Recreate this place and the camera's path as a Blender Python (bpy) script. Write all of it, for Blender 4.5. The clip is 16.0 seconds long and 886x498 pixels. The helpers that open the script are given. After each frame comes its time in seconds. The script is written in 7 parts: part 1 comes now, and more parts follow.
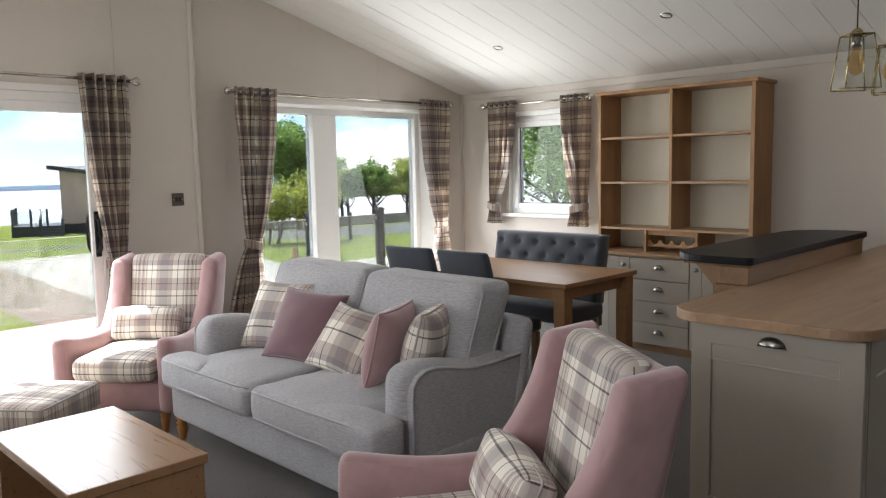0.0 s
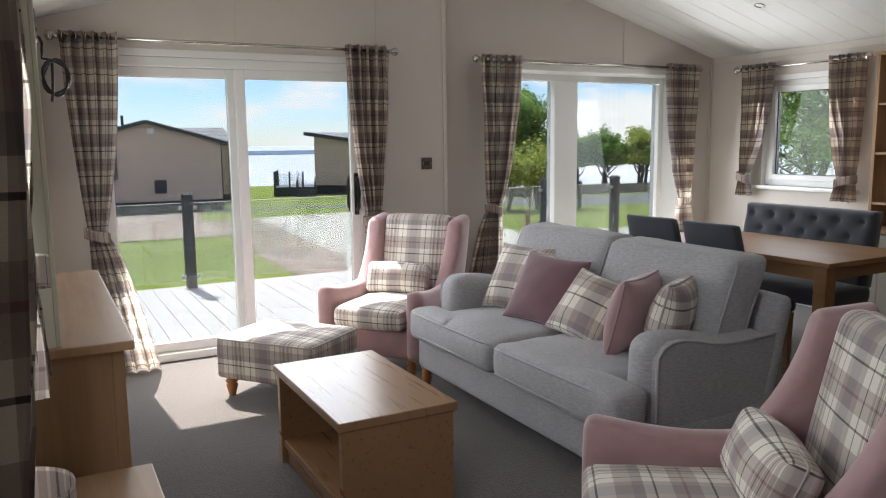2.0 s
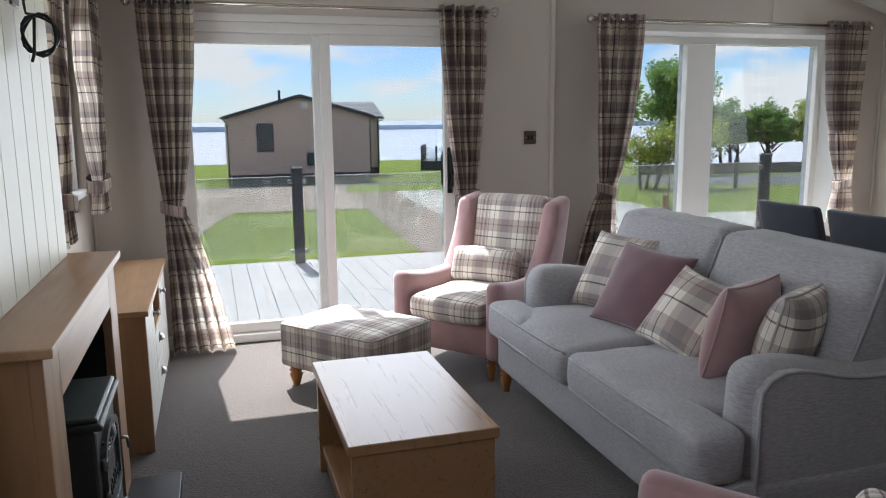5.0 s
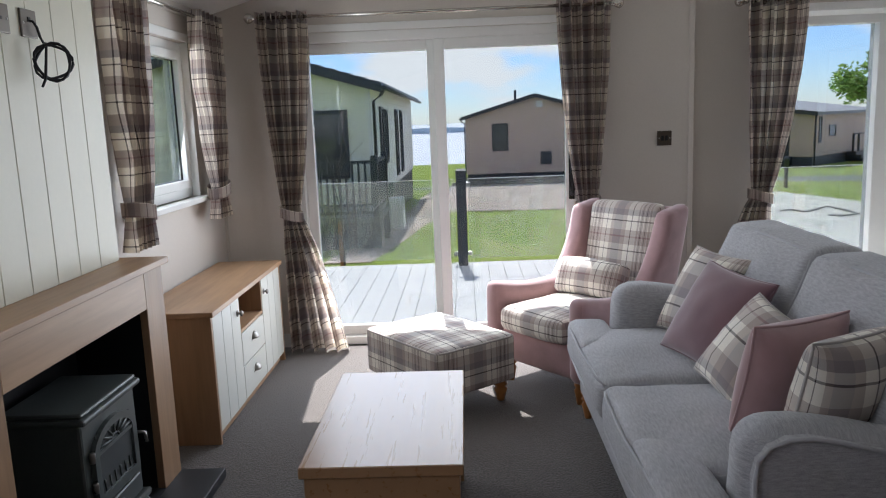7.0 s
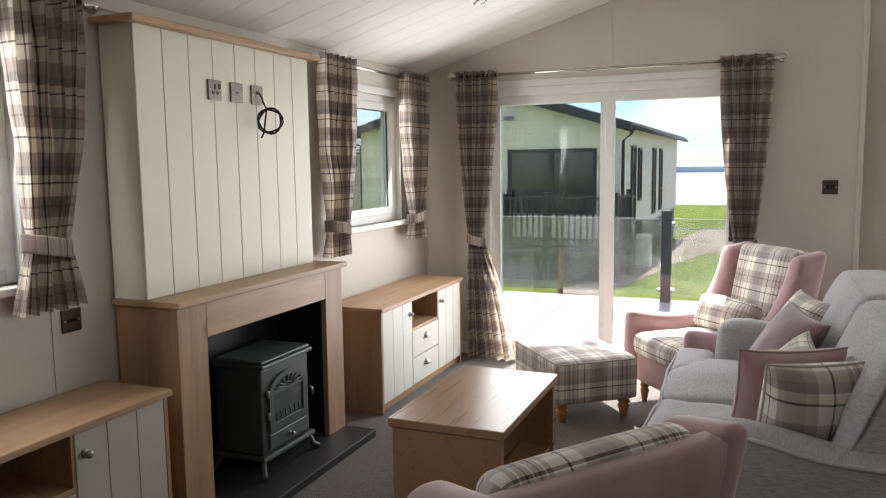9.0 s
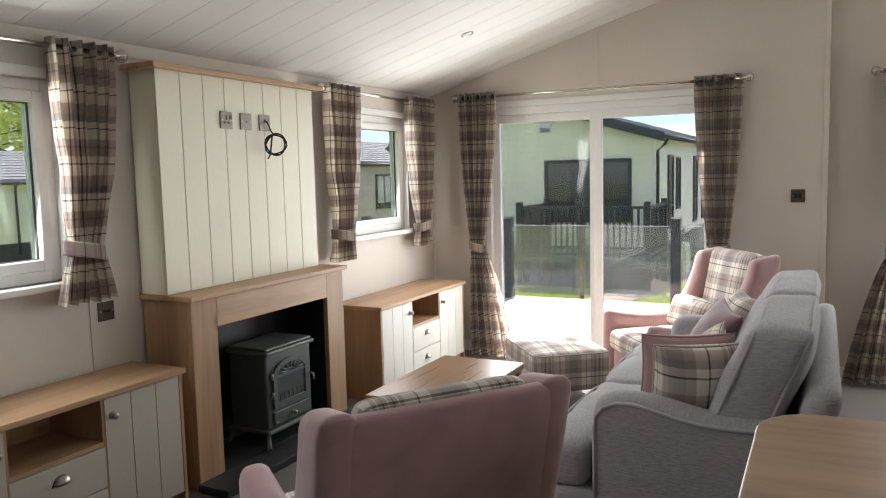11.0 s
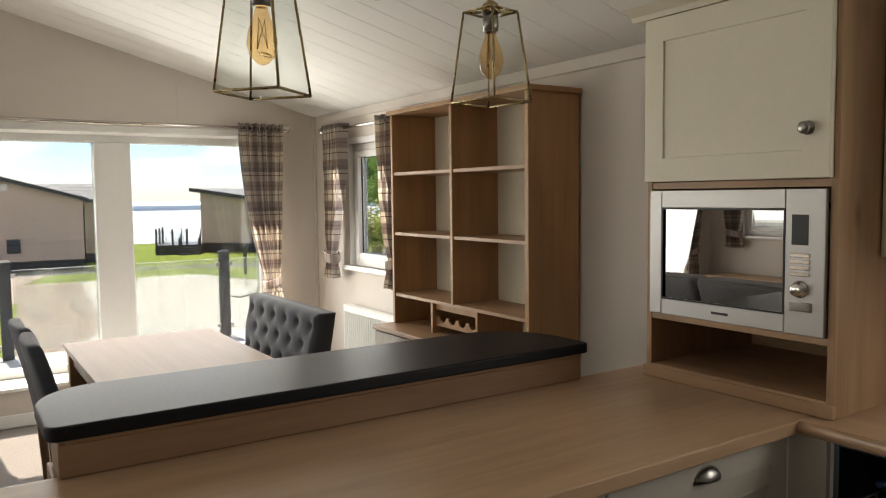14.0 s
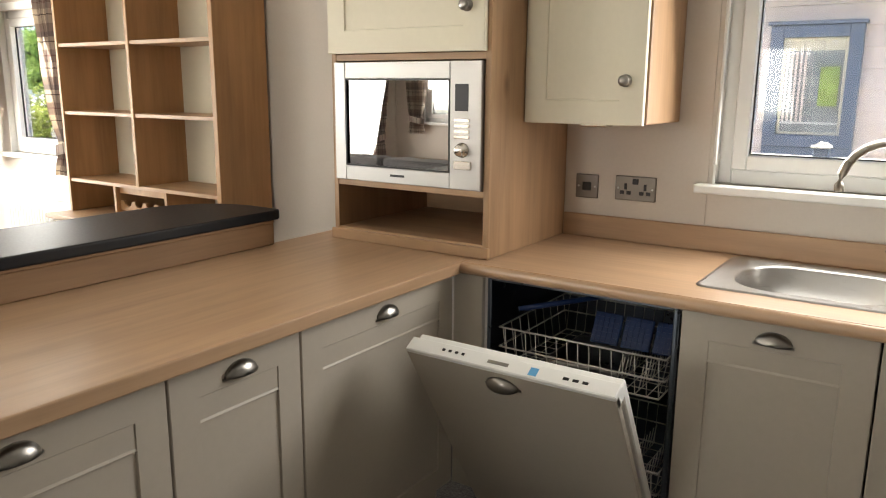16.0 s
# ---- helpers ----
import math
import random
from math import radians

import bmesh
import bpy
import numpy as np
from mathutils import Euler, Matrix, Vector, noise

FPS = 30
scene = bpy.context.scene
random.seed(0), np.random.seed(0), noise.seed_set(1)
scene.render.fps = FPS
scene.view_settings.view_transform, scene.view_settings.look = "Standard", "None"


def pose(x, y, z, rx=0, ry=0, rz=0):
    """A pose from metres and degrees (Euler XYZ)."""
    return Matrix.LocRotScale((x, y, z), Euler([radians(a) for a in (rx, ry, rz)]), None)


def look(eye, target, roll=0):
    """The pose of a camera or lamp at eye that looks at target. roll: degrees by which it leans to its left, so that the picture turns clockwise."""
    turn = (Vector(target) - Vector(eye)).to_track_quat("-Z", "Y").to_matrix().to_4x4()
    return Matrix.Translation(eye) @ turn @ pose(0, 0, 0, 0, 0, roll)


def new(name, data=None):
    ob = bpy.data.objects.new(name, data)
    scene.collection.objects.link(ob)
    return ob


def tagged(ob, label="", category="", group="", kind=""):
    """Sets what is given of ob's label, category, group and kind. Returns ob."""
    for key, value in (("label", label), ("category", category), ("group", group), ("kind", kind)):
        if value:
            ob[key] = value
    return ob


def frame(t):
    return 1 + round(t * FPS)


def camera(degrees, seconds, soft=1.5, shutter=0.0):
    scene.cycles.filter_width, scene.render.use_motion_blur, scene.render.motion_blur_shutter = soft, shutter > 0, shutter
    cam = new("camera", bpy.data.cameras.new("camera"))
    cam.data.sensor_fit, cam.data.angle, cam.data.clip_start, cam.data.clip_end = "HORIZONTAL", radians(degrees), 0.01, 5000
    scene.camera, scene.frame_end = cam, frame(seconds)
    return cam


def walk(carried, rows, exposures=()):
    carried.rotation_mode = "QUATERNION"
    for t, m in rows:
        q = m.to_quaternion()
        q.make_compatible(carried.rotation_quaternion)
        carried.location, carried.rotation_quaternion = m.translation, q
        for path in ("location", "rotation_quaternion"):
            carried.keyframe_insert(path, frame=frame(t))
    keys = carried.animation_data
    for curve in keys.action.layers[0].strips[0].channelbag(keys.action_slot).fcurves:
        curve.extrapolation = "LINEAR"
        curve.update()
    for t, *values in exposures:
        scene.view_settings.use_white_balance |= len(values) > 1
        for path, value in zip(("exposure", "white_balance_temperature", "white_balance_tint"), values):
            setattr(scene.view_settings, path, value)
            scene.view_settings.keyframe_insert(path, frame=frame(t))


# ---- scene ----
cam = camera(60.6, 16.0, soft=1.1)
PATH = [
    (0, (-0.119, 0.099, 1.429), (-1.522, 1.508, 1.22), -1.2),
    (0.5, (-0.114, 0.076, 1.432), (-1.623, 1.371, 1.217), -0.8),
    (1, (-0.13, 0.05, 1.428), (-1.739, 1.218, 1.207), -0.4),
    (1.5, (-0.143, 0.028, 1.423), (-1.832, 1.071, 1.175), -0.7),
    (2, (-0.148, 0.006, 1.417), (-1.896, 0.938, 1.136), -0.7),
    (2.5, (-0.148, -0.002, 1.417), (-1.929, 0.858, 1.124), -0.6),
    (3, (-0.167, 0.006, 1.409), (-1.967, 0.831, 1.122), -0.5),
    (3.5, (-0.209, 0.048, 1.405), (-2.017, 0.849, 1.108), -0.3),
    (4, (-0.317, 0.182, 1.38), (-2.148, 0.921, 1.062), -0.5),
    (6.5, (-0.538, 1.155, 1.416), (-2.504, 1.297, 1.076), -1.5),
    (7, (-0.536, 1.376, 1.407), (-2.508, 1.311, 1.075), -2.2),
    (7.5, (-0.47, 1.634, 1.412), (-2.422, 1.338, 1.092), -1.4),
    (8, (-0.343, 1.869, 1.426), (-2.237, 1.297, 1.139), -0.5),
    (8.5, (-0.156, 2.031, 1.431), (-2.016, 1.339, 1.18), -0.5),
    (11, (0.346, 2.754, 1.453), (-1.432, 1.859, 1.258), -1.4),
    (11.5, (0.314, 2.869, 1.463), (-1.558, 2.185, 1.304), -1.3),
    (12, (0.314, 2.934, 1.467), (-1.632, 2.5, 1.31), -1.3),
    (12.5, (0.326, 3.032, 1.497), (-1.663, 2.921, 1.321), -1.3),
    (13, (0.338, 3.102, 1.495), (-1.629, 3.415, 1.321), -1.4),
    (13.5, (0.356, 3.131, 1.514), (-1.498, 3.864, 1.351), -1.2),
    (14, (0.361, 3.136, 1.518), (-1.306, 4.232, 1.376), -0.7),
    (14.5, (0.389, 3.137, 1.527), (-1.054, 4.516, 1.403), -0.1),
    (15, (0.398, 3.115, 1.511), (-0.857, 4.663, 1.346), 0.2),
    (15.5, (0.412, 3.101, 1.471), (-0.735, 4.714, 1.184), 0.2),
    (16, (0.466, 3.055, 1.443), (-0.623, 4.679, 1.025), 0.4),
]
EXPOSURES = [(0.0, 2.38, 6450, 10), (1.0, 2.05, 6400, 10), (2.0, 2.0, 6300, 10), (3.5, 1.85, 6150, 10), (7.0, 1.75, 5900, 10), (8.5, 2.12, 6500, 10), (11.0, 2.4, 6650, 10),
             (12.5, 2.2, 6550, 10), (13.5, 2.25, 7200, 10), (14.0, 2.35, 7250, 10), (14.5, 2.75, 7350, 10), (15.0, 3.15, 7300, 10), (16.0, 3.55, 7250, 10)]
walk(cam, [(t, look(eye, aim, roll)) for t, eye, aim, roll in PATH], EXPOSURES)

# ---- world and sun ----
SUN_DIR = Vector((-1.4, -0.12, 1.84)).normalized()
world = bpy.data.worlds.new("sky")
scene.world = world
world.use_nodes = True
wn, wl = world.node_tree.nodes, world.node_tree.links
sky = wn.new("ShaderNodeTexSky")
sky.sky_type, sky.sun_disc = "NISHITA", False
sky.sun_elevation, sky.sun_rotation = math.asin(SUN_DIR.z), math.atan2(SUN_DIR.x, SUN_DIR.y)
sky.air_density, sky.dust_density, sky.ozone_density = 1.0, 0.1, 3.0
# clouds laid over the sky by direction
wtc = wn.new("ShaderNodeTexCoord")
wmap = wn.new("ShaderNodeMapping")
wmap.inputs["Scale"].default_value = (1.0, 1.0, 3.2)
wcl = wn.new("ShaderNodeTexNoise")
wcl.inputs["Scale"].default_value, wcl.inputs["Detail"].default_value, wcl.inputs["Roughness"].default_value = 5.5, 10.0, 0.6
wramp = wn.new("ShaderNodeValToRGB")
wramp.color_ramp.elements[0].position, wramp.color_ramp.elements[1].position = 0.47, 0.58
wtint = wn.new("ShaderNodeMix")
wtint.data_type, wtint.blend_type = "RGBA", "MULTIPLY"
wtint.inputs["Factor"].default_value, wtint.inputs["B"].default_value = 1.0, (0.52, 0.60, 0.79, 1)
wl.new(sky.outputs["Color"], wtint.inputs["A"])
wmix = wn.new("ShaderNodeMix")
wmix.data_type = "RGBA"
wmix.inputs["B"].default_value = (5.6, 5.6, 5.6, 1)
wl.new(wtc.outputs["Generated"], wmap.inputs["Vector"])
wl.new(wmap.outputs["Vector"], wcl.inputs["Vector"])
wl.new(wcl.outputs["Fac"], wramp.inputs["Fac"])
wl.new(wramp.outputs["Color"], wmix.inputs["Factor"])
wl.new(wtint.outputs["Result"], wmix.inputs["A"])
wl.new(wmix.outputs["Result"], wn["Background"].inputs["Color"])
wn["Background"].inputs["Strength"].default_value = 0.17
sun = new("sun", bpy.data.lights.new("sun", "SUN"))
sun.data.energy, sun.data.angle, sun.data.color = 4.6, radians(0.6), (1.0, 0.95, 0.88)
sun.matrix_world = look(SUN_DIR * 30, (0, 0, 0))
# ---- daylight in the window openings ----
def opening_light(x, y, z, w, h, yaw, watts):
    """Area lamp in an opening, standing in for the sky; it shines along its -z, turned to the room."""
    lamp = new("window_light", bpy.data.lights.new("window_light", "AREA"))
    lamp.data.shape, lamp.data.size, lamp.data.size_y = "RECTANGLE", w, h
    lamp.data.energy, lamp.data.color = watts, (0.96, 0.985, 1.0)
    lamp.matrix_world = pose(x, y, z, 78, 0, yaw)
    return lamp


opening_light(-5.07, 1.215, 0.98, 1.62, 1.72, -90, 9.5)
opening_light(-5.19, 4.28, 1.13, 2.05, 1.62, -90, 10.0)
opening_light(-4.335, 5.585, 1.45, 0.80, 0.82, 180, 1.8)
opening_light(-4.37, -0.16, 1.465, 0.84, 0.78, 0, 2.2)
opening_light(-1.315, -0.16, 1.465, 0.94, 0.78, 0, 4.0)
opening_light(0.425, 5.585, 1.575, 1.15, 0.82, 180, 2.8)
# ---- materials ----
class Nodes:
    """A node material under construction."""

    def __init__(self, name):
        self.mat = bpy.data.materials.new(name)
        self.mat.use_nodes = True
        self.tree = self.mat.node_tree
        self.bsdf = self.tree.nodes["Principled BSDF"]

    def add(self, kind, **values):
        node = self.tree.nodes.new("ShaderNode" + kind)
        for key, value in values.items():
            node.inputs[key.replace("_", " ")].default_value = value
        return node

    def link(self, a, b):
        self.tree.links.new(a, b)

    def coords(self, space="Object", scale=(1, 1, 1)):
        tc, mp = self.add("TexCoord"), self.add("Mapping")
        mp.inputs["Scale"].default_value = scale
        self.link(tc.outputs[space], mp.inputs["Vector"])
        return mp.outputs["Vector"]

    def noise(self, vector, scale, detail=4.0, rough=0.55):
        n = self.add("TexNoise", Scale=scale, Detail=detail, Roughness=rough)
        self.link(vector, n.inputs["Vector"])
        return n.outputs["Fac"]

    def ramp(self, fac, stops, constant=False):
        r = self.add("ValToRGB")
        r.color_ramp.interpolation = "CONSTANT" if constant else "LINEAR"
        els = r.color_ramp.elements
        while len(els) < len(stops):
            els.new(0.5)
        for e, (p, c) in zip(els, stops):
            e.position, e.color = p, (*c, 1) if len(c) == 3 else c
        self.link(fac, r.inputs["Fac"])
        return r.outputs["Color"]

    def mix(self, fac, a, b, mode="MIX"):
        m = self.add("Mix")
        m.data_type, m.blend_type = "RGBA", mode
        for value, slot in ((fac, "Factor"), (a, "A"), (b, "B")):
            if hasattr(value, "links"):
                self.link(value, m.inputs[slot])
            else:
                m.inputs[slot].default_value = value if slot == "Factor" else (*value, 1)
        return m.outputs["Result"]

    def math(self, op, a, b=0.0):
        m = self.add("Math")
        m.operation = op
        for n, value in enumerate((a, b)):
            if hasattr(value, "links"):
                self.link(value, m.inputs[n])
            else:
                m.inputs[n].default_value = value
        return m.outputs[0]

    def bump(self, height, strength, distance=0.002):
        b = self.add("Bump", Strength=strength, Distance=distance)
        self.link(height, b.inputs["Height"])
        self.link(b.outputs["Normal"], self.bsdf.inputs["Normal"])

    def finish(self, color=None, rough=None, metal=0.0, sheen=0.0, spec=0.5):
        if color is not None:
            if hasattr(color, "links"):
                self.link(color, self.bsdf.inputs["Base Color"])
            else:
                self.bsdf.inputs["Base Color"].default_value = (*color, 1)
        if rough is not None:
            if hasattr(rough, "links"):
                self.link(rough, self.bsdf.inputs["Roughness"])
            else:
                self.bsdf.inputs["Roughness"].default_value = rough
        self.bsdf.inputs["Metallic"].default_value = metal
        self.bsdf.inputs["Sheen Weight"].default_value = sheen
        self.bsdf.inputs["Specular IOR Level"].default_value = spec
        return self.mat


def shade(c, k):
    return tuple(min(1.0, v * k) for v in c)


def paint(name, color, rough=0.45, grain=40.0, amount=0.06, bump=0.05, spec=0.4):
    """Painted or moulded surface with faint mottling and an eggshell relief."""
    m = Nodes(name)
    v = m.coords()
    big, fine = m.noise(v, 1.3, 3), m.noise(v, grain, 5)
    c = m.ramp(big, [(0.3, shade(color, 1 - amount)), (0.7, shade(color, 1 + amount))])
    c = m.mix(0.35, c, m.ramp(fine, [(0.35, shade(color, 1 - amount)), (0.65, shade(color, 1 + amount))]))
    m.bump(fine, bump)
    return m.finish(c, m.math("ADD", m.math("MULTIPLY", fine, 0.12), rough - 0.06), spec=spec)


def wood(name, color, axis=0, rough=0.42, contrast=0.22, spec=0.4, figure=0.4):
    """Oak-effect board, its grain along one axis of the object."""
    m = Nodes(name)
    stretch = [14.0, 14.0, 14.0]
    stretch[axis] = 0.8
    v = m.coords(scale=stretch)
    slow = [2.2, 2.2, 2.2]
    slow[axis] = 0.5
    v2 = m.coords(scale=slow)
    grain, cloud = m.noise(v, 3.0, 8, 0.65), m.noise(v2, 2.2, 4)
    c = m.ramp(grain, [(0.25, shade(color, 1 - contrast)), (0.5, color), (0.75, shade(color, 1 + contrast * 0.7))])
    c = m.mix(min(0.5, figure * 1.3), c, m.ramp(cloud, [(0.3, shade(color, 0.68)), (0.7, shade(color, 1.22))]))
    # long cathedral streaks and a few small knots
    wide = [5.0, 5.0, 5.0]
    wide[axis] = 0.55
    streak = m.noise(m.coords(scale=wide), 2.6, 3, 0.5)
    c = m.mix(figure, c, m.mix(1.0, c, m.ramp(streak, [(0.36, (0.72, 0.66, 0.60)), (0.5, (1.0, 1.0, 1.0)), (0.62, (1.16, 1.16, 1.17))]), "MULTIPLY"))
    oval = [2.6, 2.6, 2.6]
    oval[axis] = 1.3
    knots = m.add("TexVoronoi", Scale=1.1)
    m.link(m.coords(scale=oval), knots.inputs["Vector"])
    c = m.mix(min(1.0, figure * 2.5), c, m.ramp(knots.outputs["Distance"], [(0.0, (0.45, 0.36, 0.30)), (0.035, (0.72, 0.66, 0.6)), (0.075, (1.0, 1.0, 1.0))]), "MULTIPLY")
    info = m.add("ObjectInfo")
    c = m.mix(m.math("MULTIPLY", info.outputs["Random"], 0.15), c, shade(color, 0.8))
    m.bump(grain, 0.03 * min(1.0, figure * 2.5))
    return m.finish(c, m.math("ADD", m.math("MULTIPLY", grain, 0.06), rough - 0.03), spec=spec)


def cloth(name, color, scale=700.0, rough=0.9, sheen=0.3, mottle=0.12, space="UV", bump=0.4):
    """Woven or napped upholstery."""
    m = Nodes(name)
    v = m.coords(space)
    weave, blot = m.noise(v, scale, 3, 0.7), m.noise(v, 9.0, 4)
    c = m.ramp(blot, [(0.3, shade(color, 1 - mottle)), (0.7, shade(color, 1 + mottle))])
    c = m.mix(0.5, c, m.ramp(weave, [(0.3, shade(color, 0.72)), (0.7, shade(color, 1.3))]))
    m.bump(weave, bump, 0.0015)
    return m.finish(c, rough, sheen=sheen, spec=0.15)


CREAM, TAUPE, SLATEMAUVE, WINE, INK = (0.84, 0.785, 0.70), (0.42, 0.345, 0.31), (0.27, 0.235, 0.24), (0.26, 0.15, 0.15), (0.045, 0.032, 0.034)
WARP = [(0.0, SLATEMAUVE), (0.10, TAUPE), (0.17, CREAM), (0.26, INK), (0.273, CREAM), (0.36, TAUPE), (0.395, CREAM), (0.41, TAUPE), (0.445, INK), (0.457, TAUPE),
        (0.485, CREAM), (0.50, TAUPE), (0.53, INK), (0.542, TAUPE), (0.57, CREAM), (0.585, TAUPE), (0.62, CREAM), (0.73, INK), (0.743, CREAM), (0.84, TAUPE), (0.93, SLATEMAUVE)]
WEFT = [(0.0, CREAM), (0.105, INK), (0.125, CREAM), (0.22, TAUPE), (0.335, WINE), (0.36, TAUPE), (0.46, CREAM), (0.60, INK), (0.62, CREAM), (0.70, SLATEMAUVE), (0.80, TAUPE), (0.95, CREAM)]


def plaid(name, period, tone=1.0, sheer=0.0):
    """Woven tartan in metres of cloth: broad taupe and mauve bands, fine dark lines on cream."""
    m = Nodes(name)
    tc, mp = m.add("TexCoord"), m.add("Mapping")
    mp.inputs["Scale"].default_value = (1 / period, 1 / period, 1)
    m.link(tc.outputs["UV"], mp.inputs["Vector"])
    sep = m.add("SeparateXYZ")
    m.link(mp.outputs["Vector"], sep.inputs["Vector"])
    a = m.ramp(m.math("FRACT", sep.outputs["X"]), [(u, shade(c, tone)) for u, c in WARP], True)
    b = m.ramp(m.math("FRACT", sep.outputs["Y"]), [(u, shade(c, tone)) for u, c in WEFT], True)
    c = m.mix(0.3, m.mix(0.5, a, b), m.mix(1.0, a, b, "DARKEN"))
    weave = m.noise(m.coords("UV"), 900.0, 2, 0.7)
    c = m.mix(0.25, c, m.mix(1.0, c, m.ramp(weave, [(0.3, (0.55, 0.55, 0.55)), (0.7, (1.4, 1.4, 1.4))]), "MULTIPLY"))
    m.bump(weave, 0.3, 0.001)
    m.finish(c, 0.92, sheen=0.2, spec=0.1)
    if sheer:
        tl, mx = m.add("BsdfTranslucent"), m.add("MixShader", Fac=sheer)
        m.link(c, tl.inputs["Color"])
        m.link(m.bsdf.outputs["BSDF"], mx.inputs[1])
        m.link(tl.outputs["BSDF"], mx.inputs[2])
        m.link(mx.outputs["Shader"], m.tree.nodes["Material Output"].inputs["Surface"])
    return m.mat


def chenille(name, color):
    """Ribbed pile cloth: short slubs along the weft over soft blotches."""
    m = Nodes(name)
    slub = m.noise(m.coords("UV", (34, 150, 1)), 1.0, 4, 0.7)
    fine = m.noise(m.coords("UV", (220, 320, 1)), 1.0, 2, 0.7)
    blot = m.noise(m.coords("UV"), 6.0, 4)
    c = m.ramp(slub, [(0.32, shade(color, 0.55)), (0.68, shade(color, 1.4))])
    c = m.mix(0.35, c, m.ramp(fine, [(0.3, shade(color, 0.7)), (0.7, shade(color, 1.3))]))
    c = m.mix(0.25, c, m.ramp(blot, [(0.3, shade(color, 0.8)), (0.7, shade(color, 1.2))]))
    m.bump(m.math("ADD", slub, fine), 0.7, 0.0025)
    return m.finish(c, 0.95, sheen=0.25, spec=0.1)


def metal(name, color, rough=0.25, brushed=False):
    m = Nodes(name)
    n = m.noise(m.coords(scale=(1, 1, 60) if brushed else (1, 1, 1)), 18.0, 4)
    m.bump(n, 0.04)
    return m.finish(color, m.math("ADD", m.math("MULTIPLY", n, 0.16), rough - 0.08), 1.0)


def clear(name, tint, gloss_rough=0.0):
    """Glass pane: passes light straight through with its tint, mirrors by angle."""
    m = Nodes(name)
    tr, gl, mx, lw = m.add("BsdfTransparent"), m.add("BsdfGlossy"), m.add("MixShader"), m.add("LayerWeight", Blend=0.5)
    tr.inputs["Color"].default_value = (*tint, 1)
    gl.inputs["Roughness"].default_value = gloss_rough
    fac = m.math("ADD", m.math("MULTIPLY", m.math("POWER", lw.outputs["Facing"], 5.0), 0.9), 0.035)
    m.link(fac, mx.inputs["Fac"])
    m.link(tr.outputs["BSDF"], mx.inputs[1])
    m.link(gl.outputs["BSDF"], mx.inputs[2])
    m.link(mx.outputs["Shader"], m.tree.nodes["Material Output"].inputs["Surface"])
    return m.mat


WALL = paint("wall_board", (0.62, 0.57, 0.515), 0.6, 90, 0.04, 0.08)
CEIL = paint("ceiling_board", (0.76, 0.75, 0.715), 0.62, 60, 0.03, spec=0.2)
UPVC = paint("white_upvc", (0.80, 0.80, 0.78), 0.3, 30, 0.02, 0.02)
IVORY = paint("ivory_paint", (0.72, 0.69, 0.57), 0.42, 50, 0.03)
CREAMDOOR = paint("cream_door", (0.70, 0.65, 0.52), 0.4, 50, 0.03)
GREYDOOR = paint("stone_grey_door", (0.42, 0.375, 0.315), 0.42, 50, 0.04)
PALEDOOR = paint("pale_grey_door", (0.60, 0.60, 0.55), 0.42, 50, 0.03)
RADIATOR = paint("radiator_enamel", (0.80, 0.80, 0.78), 0.3, 30, 0.02)
OAK = wood("oak_x", (0.41, 0.255, 0.145), 0, 0.42, 0.34)
OAK_Y = wood("oak_y", (0.39, 0.23, 0.12), 1, 0.42, 0.34)
OAK_Z = wood("oak_z", (0.35, 0.212, 0.118), 2, 0.45, 0.38)
# darker copy of the oak: the shade on the bar is in its colour
BAROAK_SHADED = wood("bar_oak_shaded", (0.29, 0.17, 0.092), 1, 0.45, 0.4)
OAKTOP = wood("oak_worktop", (0.42, 0.27, 0.165), 1, 0.34, 0.3, 0.4, 0.3)
OAKTOP_X = wood("oak_worktop_run", (0.42, 0.27, 0.165), 0, 0.34, 0.3, 0.4, 0.3)
OAKTABLE = wood("honey_oak", (0.31, 0.17, 0.082), 0, 0.28, 0.08, 0.7, 0.1)
DINING = wood("dining_oak", (0.30, 0.165, 0.08), 0, 0.45, 0.2, 0.15, 0.2)
OAKSHELF = wood("oak_shelf", (0.40, 0.225, 0.105), 2, 0.45, 0.3)
TURNED = wood("turned_pine", (0.42, 0.18, 0.055), 2, 0.3)
BLACKTOP = paint("black_laminate", (0.010, 0.010, 0.012), 0.40, 120, 0.2, 0.05, 0.2)
SOOT = paint("black_panel", (0.012, 0.012, 0.014), 0.4, 30, 0.2)
STOVE = paint("cast_iron_grey", (0.072, 0.082, 0.08), 0.40, 160, 0.12, 0.12)
SLATE = paint("slate_hearth", (0.03, 0.03, 0.033), 0.45, 60, 0.2, 0.15)
BLACKPL = paint("black_plastic", (0.012, 0.012, 0.013), 0.35)
CHROME = metal("polished_nickel", (0.55, 0.52, 0.48), 0.16)
SATIN = metal("satin_steel", (0.50, 0.49, 0.475), 0.3, True)
BRUSHED = metal("brushed_front", (0.37, 0.36, 0.345), 0.4, True)
NICKEL = metal("brushed_nickel", (0.33, 0.30, 0.26), 0.28)
PEWTER = metal("pewter", (0.30, 0.285, 0.265), 0.3)
BRASS = metal("antique_brass", (0.42, 0.32, 0.16), 0.28)
BRONZE = metal("dark_bronze_plate", (0.13, 0.105, 0.085), 0.35)
SOCKET = metal("brushed_socket_plate", (0.20, 0.18, 0.16), 0.38)
SOFA = chenille("grey_chenille", (0.395, 0.387, 0.40))
PINK = cloth("dusky_pink_velvet", (0.37, 0.225, 0.23), 900, 0.8, 0.5, 0.26, bump=0.15)
